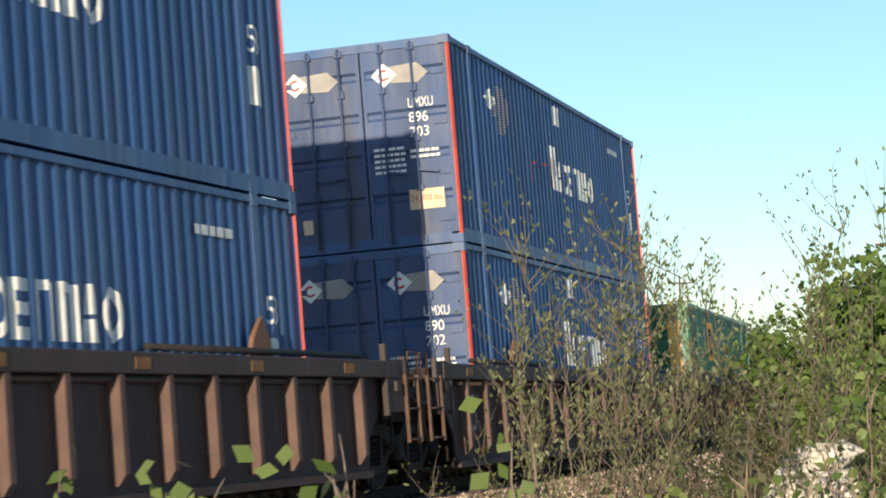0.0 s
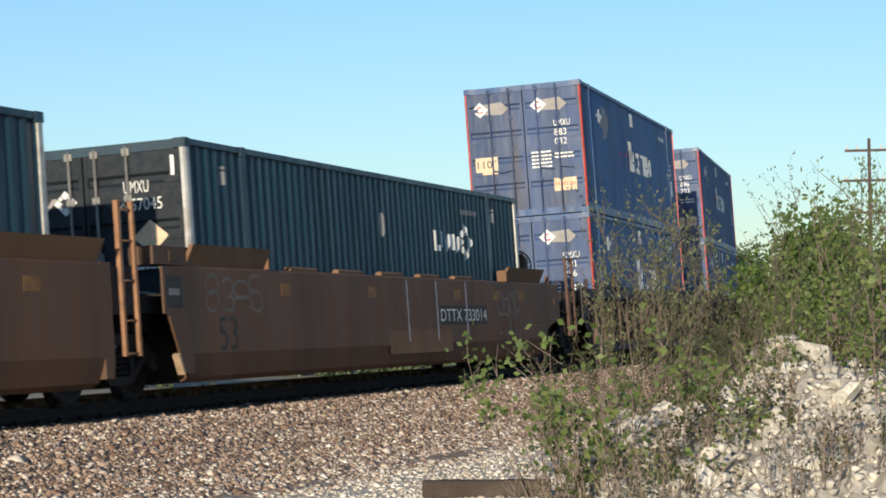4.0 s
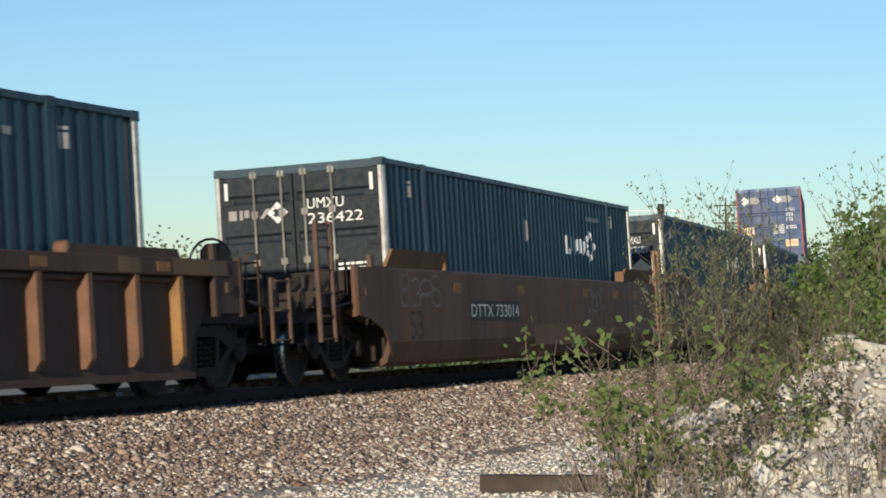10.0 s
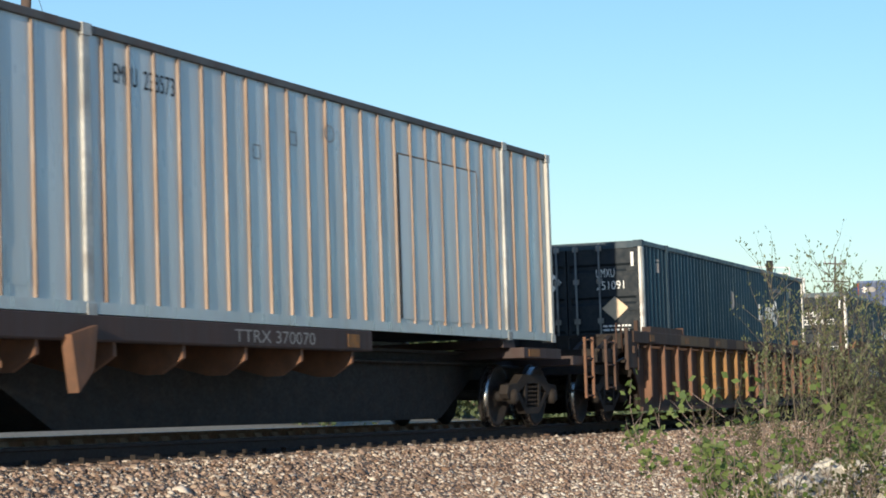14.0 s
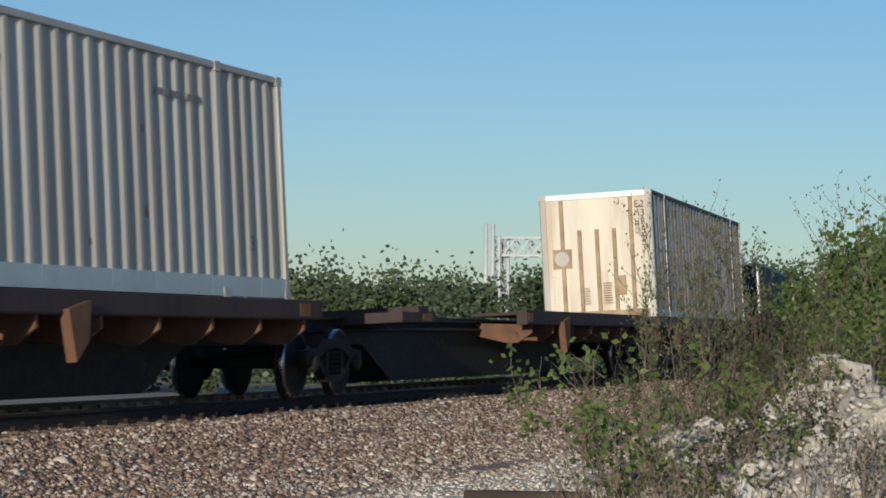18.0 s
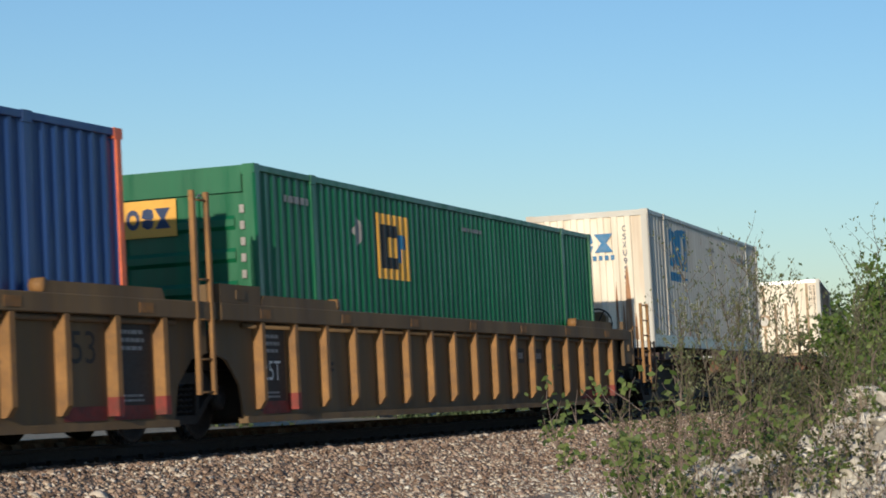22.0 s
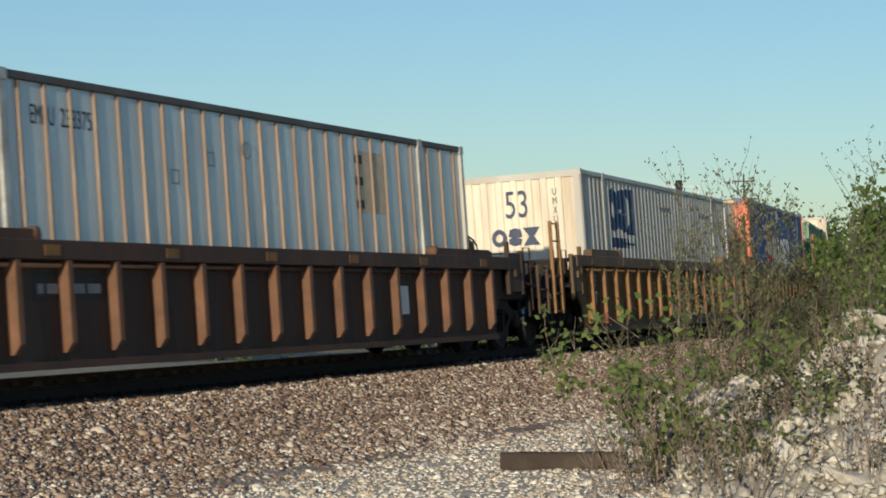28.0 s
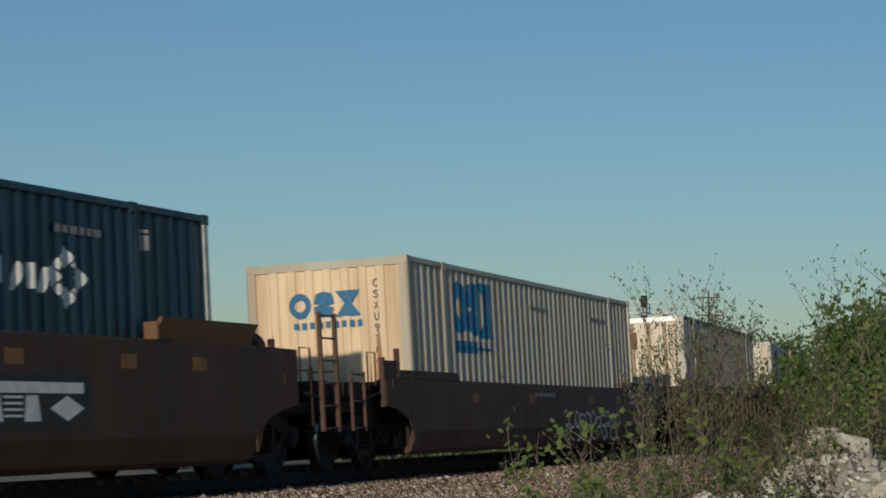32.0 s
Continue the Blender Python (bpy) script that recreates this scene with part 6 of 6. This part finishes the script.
def mound_z(x, y):
    """The pile with its lumps: two sizes of cracked blocks over the swell."""
    g = pile_z(x, y)
    if g < 0.02:
        return g
    w = 0.25 * noise.noise((x * 1.7, y * 1.7, 4))
    big = noise.voronoi(Vector((x * 0.85 + w, y * 0.85 - w, 1.0)))[0]
    small = noise.voronoi(Vector((x * 2.3 - w, y * 2.3 + w, 4.0)))[0]
    lump = 0.5 * min(big[1] - big[0], 0.35) + 0.42 * min(small[1] - small[0], 0.4) - 0.16
    return g + min(1, 2 * g) * (lump + 0.09 * noise.noise((x * 5, y * 5, 2)) + 0.22 * noise.noise((x * 0.7, y * 0.7, 8)))


def at(yaw, d, z=None):
    x, y = d * math.sin(radians(yaw)), -13.57 + d * math.cos(radians(yaw))
    return Vector((x, y, ground_z(x, y) + pile_z(x, y) if z is None else z))


def leaves(sh, p, r, size, count, spread, slim=1.0, rise=0.0):
    for _ in range(count):
        o = Vector((r.gauss(0, 1), r.gauss(0, 1), r.gauss(0, 1))) * spread
        a = Vector((r.uniform(-1, 1), r.uniform(-1, 1), r.uniform(-0.6, 0.6) + rise)).normalized() * size * r.uniform(0.6, 1.3)
        b = a.cross(Vector((r.uniform(-1, 1), r.uniform(-1, 1), r.uniform(-0.3, 1)))).normalized() * size * slim * r.uniform(0.35, 0.6)
        c = p + o
        sh.add([c, c + a * 0.5 + b * 0.8, c + a, c + a * 0.5 - b * 0.8], [(0, 1, 2, 3)])


def stem(sh, p, d, length, r0, r, wander=0.12, n=6):
    pts, rad = [p.copy()], [r0]
    d = d.normalized()
    for i in range(n):
        d = (d + Vector((r.gauss(0, wander), r.gauss(0, wander), r.gauss(0.03, wander * 0.5)))).normalized()
        p = p + d * length / n
        pts.append(p.copy())
        rad.append(r0 * (1 - 0.8 * (i + 1) / n))
    sh.tube(pts, rad, 5, False)
    return pts


def shrub(label, place, height, width, stems, leaf, leaf_size, per_twig, seed, twigs=7, upright=0.25, bare=0.0, bark=None, name="shrub", split=True, lean=(0, 0), low=0.15, slim=1.0, rise=0.0, fine=1.0):
    """Many thin stems from one root, with twigs and small leaves along them."""
    r = random.Random(seed)
    ob = thing(name, label, "shrub")
    joined, green = Shape(), Shape()
    for i in range(stems):
        wood = Shape() if split else joined
        a, k = r.uniform(0, 6.283), r.random() ** 0.6
        base = Vector((math.cos(a), math.sin(a), 0)) * width * 0.4 * k
        d = Vector((math.cos(a) * k * upright + lean[0], math.sin(a) * k * upright + lean[1], 1))
        h = height * r.uniform(0.5, 1.0)
        pts = stem(wood, base, d, h, (0.004 + 0.003 * height) * fine, r, 0.09)
        for j in range(twigs):
            t = r.uniform(low, 1.0)
            q = pts[min(int(t * (len(pts) - 1)), len(pts) - 2)].lerp(pts[min(int(t * (len(pts) - 1)) + 1, len(pts) - 1)], r.random())
            tw = stem(joined, q, Vector((r.gauss(0, 0.55), r.gauss(0, 0.55), r.uniform(0.5, 1.3))), height * r.uniform(0.08, 0.24), 0.0055, r, 0.1 + 0.04 / (1 + rise), 4)
            if r.random() > bare:
                for w in tw[1:]:
                    leaves(green, w, r, leaf_size, per_twig, leaf_size * (0.8 - 0.35 * rise), slim, rise)
        if split:
            part("stem", wood, bark or STEM, ob)
    tagged(part("brushwood", joined, bark or STEM, ob), kind="stuff")
    part("foliage", green, leaf, ob, "small fresh leaves")
    ob.location = place - Vector((0, 0, 0.05))
    return ob


def tree(label, place, height, width, leaf, leaf_size, clumps, per, seed, name="tree"):
    r = random.Random(seed)
    ob = thing(name, label, "tree")
    wood, green = Shape(), Shape()
    trunk = stem(wood, Vector((0, 0, 0)), Vector((r.uniform(-0.1, 0.1), r.uniform(-0.1, 0.1), 1)), height * 0.75, height * 0.022, r, 0.06, 7)
    for i in range(clumps):
        t = r.uniform(0.2, 1.0)
        q = trunk[min(int(t * 7), 7)]
        a = r.uniform(0, 6.283)
        reach = width * 0.5 * (1.15 - 0.75 * abs(t - 0.45)) * r.uniform(0.5, 1.0)
        limb = stem(wood, q, Vector((math.cos(a), math.sin(a), r.uniform(0.25, 0.9))), reach, height * 0.008, r, 0.16, 4)
        for w in limb[1:]:
            leaves(green, w, r, leaf_size, per, reach * 0.2)
    part("trunk", wood, STEM, ob, "forking grey-brown trunk")
    part("crown", green, leaf, ob, "loose spring crown of leaves")
    ob.location = place - Vector((0, 0, 0.1))
    return ob


# low leafy bush before the ballast, thicket and tall budding saplings behind it
shrub("low bush of bright heart-shaped leaves on thin grey stems", at(72.6, 21.0), 1.7, 1.0, 11, LEAF, 0.085, 2, 1, 7, 0.36, 0.5, TWIG, lean=(-0.05, 0.12))
shrub("small leafy bush beside the ballast", at(72.0, 23.0), 1.75, 0.6, 9, LEAF, 0.08, 3, 2, 7, 0.35, 0.45, TWIG, lean=(-0.1, 0.2), low=0.5)
shrub("leafy sapling clump at the edge of the rocks", at(73.2, 20.6), 1.1, 0.8, 6, LEAF, 0.08, 2, 3, 6, 0.35, 0.4, TWIG)
shrub("low leafy shoots at the foot of the rocks", at(74.2, 20.0), 0.6, 0.9, 5, LEAF, 0.075, 2, 4, 6, 0.4, 0.4, TWIG)
shrub("leafy shoots growing out of the rocks", at(75.3, 24.6), 0.85, 1.0, 6, LEAF, 0.08, 2, 5, 6, 0.35, 0.35, TWIG)
shrub("leafy shoots growing out of the rocks", at(76.6, 25.4), 0.8, 1.0, 6, LEAF, 0.075, 2, 15, 6, 0.35, 0.35, TWIG)
shrub("slender leafy sapling growing on the rocks", at(80.3, 20.6), 2.1, 0.5, 6, LEAF, 0.08, 2, 6, 12, 0.3, 0.3, TWIG, "sapling", slim=0.8, low=0.25)
shrub("slender leafy sapling growing on the rocks", at(79.2, 23.0), 1.7, 0.6, 6, LEAF, 0.075, 3, 7, 10, 0.3, 0.3, TWIG, "sapling", slim=0.8, low=0.25)
shrub("slender leafy sapling growing on the rocks", at(81.3, 22.5), 1.8, 0.7, 6, LEAF, 0.075, 3, 8, 12, 0.3, 0.3, TWIG, "sapling", slim=0.8, low=0.2)
for i in range(9):
    r = random.Random(450 + i)
    shrub("small green weed tuft between the rocks", at(74.4 + i * 0.72, r.uniform(19.5, 24)), r.uniform(0.3, 0.6), 0.45, 5, LEAF if i % 2 else LEAF_OLIVE, 0.055, 2, 460 + i, 6, 0.4, 0.3, TWIG, "weeds", low=0.3)
for i, (yw, d, h, w, n) in enumerate(((73.9, 34, 3.3, 0.4, 3), (74.5, 34, 4.4, 0.5, 6), (75.0, 35, 4.1, 0.5, 5), (75.7, 36, 3.4, 0.5, 3), (76.6, 37, 4.9, 0.25, 3), (77.6, 37, 4.2, 0.3, 3), (78.5, 36, 4.8, 0.5, 5), (79.1, 35, 4.7, 0.6, 5), (79.9, 34, 4.6, 0.6, 5), (80.7, 33, 4.5, 0.7, 6), (81.4, 33, 4.4, 1.0, 7))):
    shrub("tall slender sapling with pale budding twigs", at(yw, d), h * (0.94 if yw < 78 else 0.8), w, n, LEAF_PALE if yw < 78 else LEAF, 0.065 if yw < 78 else 0.075, 3, 20 + i, 21 if yw < 78 else 24, 0.3, 0.15, STEM, "sapling", slim=0.55, rise=1.0, low=0.35, fine=0.85)
for i in range(17):
    r = random.Random(200 + i)
    shrub("tangled olive thicket with sparse young leaves", at(74.2 + i * 0.48 + r.uniform(-0.2, 0.2), r.uniform(33, 43)), r.uniform(1.4, 2.1), r.uniform(1.6, 2.3), 10, LEAF if i % 6 == 5 else LEAF_OLIVE, 0.052, 2, 40 + i, 22, 0.6, 0.4, STEM, "thicket", slim=0.7, rise=0.4, fine=0.8)
for i in range(6):
    r = random.Random(250 + i)
    shrub("knee-high leafy weeds before the thicket", at(73.3 + i * 0.9, r.uniform(25, 31)), r.uniform(0.8, 1.2), r.uniform(0.9, 1.4), 8, LEAF if i % 2 else LEAF_OLIVE, 0.065, 2, 260 + i, 7, 0.45, 0.4, TWIG, "weeds")
for i, (yw, d, h, full) in enumerate(((76.9, 52, 1.9, 0), (77.5, 50, 2.6, 0), (77.95, 48, 3.3, 1), (78.4, 47, 3.7, 1), (78.9, 48, 3.5, 1), (79.5, 49, 3.1, 0), (80.2, 50, 3.0, 0), (81.1, 52, 3.0, 1), (81.9, 48, 3.0, 0), (82.8, 50, 3.0, 1))):
    shrub("dense green bush beyond the thicket" if full else "soft olive bush beyond the thicket", at(yw, d), h, 1.4, 22, LEAF_DENSE if full else LEAF_OLIVE, 0.13 if full else 0.085, 6 if full else 4, 60 + i, 16, 0.3, 0.05, STEM, "bush", False, rise=0.2)
for i in range(14):
    r = random.Random(400 + i)
    shrub("thin dry weed stalks among pale rocks", at(72.0 + i * 0.6, r.uniform(18.6, 22.5)), r.uniform(0.5, 0.95), 0.9, 16, LEAF_OLIVE, 0.04, 1, 80 + i, 4, 0.3, 0.6, DRY if i % 2 else TWIG, "weeds", fine=0.6)
for i, (yw, d) in enumerate(((55.7, 19.5), (57.1, 19.6))):
    shrub("single dry weed stalk in the ballast", at(yw, d), 0.6, 0.1, 2, LEAF_PALE, 0.02, 1, 95 + i, 2, 0.1, 0.8, DRY, "weed_stalk")

# rock pile
def rock_mesh(seed):
    """A broken, sharp-edged stone: the hull of a few random points."""
    r = random.Random(seed)
    bm = bmesh.new()
    for _ in range(17):
        d = Vector((r.gauss(0, 1), r.gauss(0, 1), r.gauss(0, 1))).normalized() * r.uniform(0.75, 1.1)
        bm.verts.new((d.x, d.y * 0.8, d.z * 0.62))
    hull = bmesh.ops.convex_hull(bm, input=bm.verts)
    bmesh.ops.delete(bm, geom=[v for v in hull["geom_interior"] if isinstance(v, bmesh.types.BMVert)], context="VERTS")
    me = bpy.data.meshes.new("rock")
    bm.to_mesh(me)
    bm.free()
    me.materials.append(LIME)
    return me


def rock_pile():
    root = thing("rock_pile", "pile of broken white limestone rocks with dirt", "rocks")
    xs, ys = [16.5 + 0.09 * i for i in range(215)], [-13.4 + 0.09 * i for i in range(102)]
    m = [[mound_z(x, y) for x in xs] for y in ys]
    v = [(x, y, ground_z(x, y) - 0.06 + m[j][i]) for j, y in enumerate(ys) for i, x in enumerate(xs)]
    k = len(xs)
    f = [(j * k + i, j * k + i + 1, (j + 1) * k + i + 1, (j + 1) * k + i) for j in range(len(ys) - 1) for i in range(k - 1) if max(m[j][i], m[j + 1][i], m[j][i + 1], m[j + 1][i + 1]) > 0.06]
    used = sorted({i for q in f for i in q})
    remap = {o: n for n, o in enumerate(used)}
    part("rubble", Shape().add([v[i] for i in used], [tuple(remap[i] for i in q) for q in f]), LIME, root, "pale rubble and dirt between the rocks")
    kinds = [rock_mesh(i + 1) for i in range(9)]
    r = random.Random(77)
    made = 0
    while made < 298:
        x, y = r.uniform(16.8, 35), r.uniform(-13, -4.4)
        m = mound_z(x, y)
        if m < 0.15 or r.random() > 0.35 + m:
            continue
        ob = new("rock", r.choice(kinds))
        ob.parent = root
        s = 0.07 + 0.15 * r.random() ** 2.0
        ob.matrix_basis = Matrix.LocRotScale((x, y, ground_z(x, y) + m + s * 0.15), Euler((r.uniform(-0.9, 0.9), r.uniform(-0.9, 0.9), r.uniform(0, 6.28))), (s * r.uniform(0.8, 1.4), s, s * r.uniform(0.7, 1.1)))
        made += 1


rock_pile()


def on_mound(rng, count):
    out = np.empty((count, 3))
    i = 0
    while i < count:
        x, y = rng.uniform(16.8, 35), rng.uniform(-13.2, -4.4)
        m = mound_z(x, y) if pile_z(x, y) > 0.06 else 0.0
        if m > 0.06:
            out[i] = x, y, ground_z(x, y) - 0.04 + m
            i += 1
    return out


stones("rubble_stones", "small broken limestone lumps over the rock pile", LIME, 12000, on_mound, 0.04, 6)

# an old tie lying on the gravel
plank = thing("old_railroad_tie", "dark weathered timber tie lying on pale gravel", "timber")
part("timber", Shape().prism([(-0.11, 0.0), (0.11, 0.0), (0.115, 0.02), (0.112, 0.145), (0.1, 0.16), (-0.1, 0.16), (-0.112, 0.145), (-0.115, 0.02)], "x", -0.62, 0.62), OLD_TIMBER, plank)
for u in (-0.35, 0.3):
    part("tie_plate_mark", Shape().box(u - 0.1, u + 0.1, -0.07, 0.07, 0.16, 0.166), TRUCK_MAT, plank)
plank.matrix_world = Matrix.Translation(at(70.5, 23.2)) @ Matrix.Rotation(radians(-74), 4, "Z")

# trees beyond the track
FAR = ((57.5, 95, 5.0, 5.0), (61.2, 88, 5.2, 5.5), (63.0, 92, 4.0, 5.0), (65.0, 80, 5.6, 5.0), (66.5, 78, 4.6, 5.0), (67.8, 95, 4.2, 6.0), (68.9, 150, 5.0, 6.5), (70.8, 160, 7.0, 9.0), (72.0, 170, 8.0, 10.0), (73.2, 165, 7.5, 10.0), (74.5, 180, 7.5, 11.0), (76.5, 190, 8.0, 11.0), (59.5, 110, 4.5, 6.0), (68.6, 130, 5.0, 7.0))
for i, (yw, d, h, w) in enumerate(FAR):
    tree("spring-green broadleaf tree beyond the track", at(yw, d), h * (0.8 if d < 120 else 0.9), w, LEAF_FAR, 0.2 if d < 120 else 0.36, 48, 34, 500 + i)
for i in range(22):
    r = random.Random(600 + i)
    yw = 54 + i * 1.05
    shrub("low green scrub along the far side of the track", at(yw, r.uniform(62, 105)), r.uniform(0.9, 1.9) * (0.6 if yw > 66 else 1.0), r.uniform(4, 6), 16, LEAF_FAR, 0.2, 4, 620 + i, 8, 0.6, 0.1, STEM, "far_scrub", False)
for i, (yw, d, h) in enumerate(((79.6, 84, 4.2), (80.6, 80, 4.6), (81.8, 85, 5.0), (83.0, 80, 5.2), (84.2, 82, 5.2))):
    tree("dense green tree near the track", at(yw, d), h, 4.0, LEAF_OLIVE if i % 2 else LEAF_DENSE, 0.2, 44, 16, 700 + i)

# Trees added out of view, only to shade the near ballast and cars.
for i, (x, y, h, w) in enumerate(((-12.0, -5.4, 7.7, 3.4), (-14.0, -6.9, 8.0, 3.4), (-12.5, -7.9, 7.0, 2.8))):
    tree("unseen broadleaf tree added to shade the near end of the track", Vector((x, y, ground_z(x, y))), h, w, LEAF_DENSE, 0.26, 50, 26, 760 + i)


def lattice(sh, a, b, w, k):
    """A square lattice mast or beam from a to b."""
    a, b = Vector(a), Vector(b)
    d = (b - a).normalized()
    p = d.cross(Vector((0.6, 0.8, 0)) if abs(d.z) > 0.9 else Vector((0, 0, 1))).normalized() * w / 2
    q = d.cross(p).normalized() * w / 2
    corners = [p + q, p - q, -p - q, -p + q]
    for c in corners:
        sh.bar(a + c, b + c, 0.12)
    for i in range(k):
        s, e = a.lerp(b, i / k), a.lerp(b, (i + 1) / k)
        for j in range(4):
            c0, c1 = corners[j], corners[(j + 1) % 4]
            sh.bar(s + c0, e + c1, 0.06)
            sh.bar(e + c0, e + c1, 0.06)


def gantry():
    ob = thing("signal_bridge", "white lattice steel signal bridge over the track", "railway signal")
    base, far_end = at(69.82, 140), at(74.0, 141)
    for q in (base, far_end):
        m = Shape()
        lattice(m, q, (q.x, q.y, 6.65), 0.62, 9)
        part("mast", m, METAL_WHITE, ob, "lattice mast")
    for yw in (69.45, 69.62):
        q = at(yw, 139.5)
        part("stand_post", Shape().tube([q, (q.x, q.y, 7.4)], 0.13, 10), METAL_WHITE, ob, "plain white upright")
    b = Shape()
    lattice(b, (base.x, base.y, 6.06), (far_end.x, far_end.y, 6.06), 1.05, 12)
    part("beam", b, METAL_WHITE, ob, "lattice beam")
    rail = Shape()
    mid, end = base.lerp(far_end, 0.28), base.lerp(far_end, 0.96)
    for z in (6.9, 7.25):
        rail.bar((mid.x, mid.y, z), (end.x, end.y, z), 0.06)
    for i in range(9):
        q = mid.lerp(end, i / 8)
        rail.bar((q.x, q.y, 6.5), (q.x, q.y, 7.25), 0.06)
    part("walkway_rail", rail, METAL_WHITE, ob, "walkway railing")
    for yw in (71.68, 73.35):
        q = at(yw, 138.8)
        for z in (6.05, 7.2):
            s = Shape().tube([(q.x, q.y, z - 0.34), (q.x, q.y, z + 0.34)], 0.2, 14).tube([(q.x - 0.15, q.y, z + 0.1), (q.x - 0.45, q.y, z + 0.08)], 0.11, 10)
            part("signal_head", s, BLACK, ob, "black signal head")
    return ob


gantry()


def utility_pole(yaw, d, height, arms, label, radius=0.15, wires=()):
    ob = thing("utility_pole", label, "utility pole")
    p = at(yaw, d)
    part("pole", Shape().tube([(0, 0, -0.3), (0, 0, height * 0.5), (0, 0, height)], [radius, radius * 0.88, radius * 0.72], 12), POLE_WOOD, ob)
    side = Vector((math.sin(radians(yaw)), math.cos(radians(yaw)), 0)).cross(Vector((0, 0, 1)))
    for z, w in arms:
        part("cross_arm", Shape().bar(-side * w + Vector((0, 0, z)), side * w + Vector((0, 0, z)), 0.12), POLE_WOOD, ob)
        for k in (-0.9, -0.5, 0.5, 0.9):
            part("insulator", Shape().tube([side * w * k + Vector((0, 0, z + 0.05)), side * w * k + Vector((0, 0, z + 0.28))], [0.06, 0.035], 8), METAL_WHITE, ob)
    for a, b in wires:
        part("wire", Shape().tube([a, (Vector(a) + Vector(b)) / 2 - Vector((0, 0, 0.15)), b], 0.008, 5), STEEL_DARK, ob)
    ob.location = p
    return ob


utility_pole(79.75, 120, 10.6, ((10.0, 1.2), (8.5, 1.3), (6.9, 1.0)), "wooden utility pole with three cross arms", 0.11)
utility_pole(74.9, 230, 13.2, ((12.5, 1.1), (10.8, 1.2)), "distant wooden utility pole with two cross arms", 0.11)
utility_pole(55.3, 60, 12.5, ((11.6, 1.2),), "tall wooden utility pole with guy wires", 0.17, (((0, 0, 11.5), (2.5, -3.4, 0.3)), ((0, 0, 9.5), (2.2, -3.0, 0.3))))
lamp_pole = utility_pole(71.56, 160, 6.2, (), "grey service pole with a transformer can", 0.11)
part("transformer", Shape().tube([(0, -0.3, 4.9), (0, -0.3, 5.6)], 0.22, 12), METAL_WHITE, lamp_pole, "pale transformer can")
loader = thing("work_machine", "yellow track work machine parked beyond the train", "vehicle")
part("body", Shape().prism([(-0.75, 0.7), (0.75, 0.7), (0.75, 2.0), (0.3, 2.15), (-0.75, 2.15)], "x", -1.6, 1.6), GOLD_PANEL, loader, "yellow machine body")
part("cab", Shape().box(-0.6, 1.0, -0.7, 0.7, 2.15, 3.2), GOLD_PANEL, loader)
part("roof", Shape().box(-0.75, 1.15, -0.8, 0.8, 3.2, 3.3), METAL_WHITE, loader, "pale cab roof")
for a in (-1.1, 1.1):
    for b in (-0.75, 0.75):
        part("wheel", Shape().lathe([(b - 0.15, 0.0), (b - 0.15, 0.48), (b + 0.15, 0.48), (b + 0.15, 0.0)], 16, (a, 0, 0.46)), BLACK, loader, "black rubber wheel")
loader.location = at(71.4, 160)


# ---- what moves ----
def motions():
    steps = [i * 1.0 for i in range(33)]
    for ob, centre, z in ROLLING:
        walk(ob, [(t, on_curve(centre + run(t)) @ Matrix.Translation((0, 0, z))) for t in steps])
    fine = [i / 15 for i in range(481)]
    turn = [run(t) / WHEEL_R for t in fine]
    for ob, x in SPINNING:
        walk(ob, [(t, Matrix.Translation((x, 0, WHEEL_R)) @ Matrix.Rotation(a, 4, "Y")) for t, a in zip(fine, turn)])


motions()
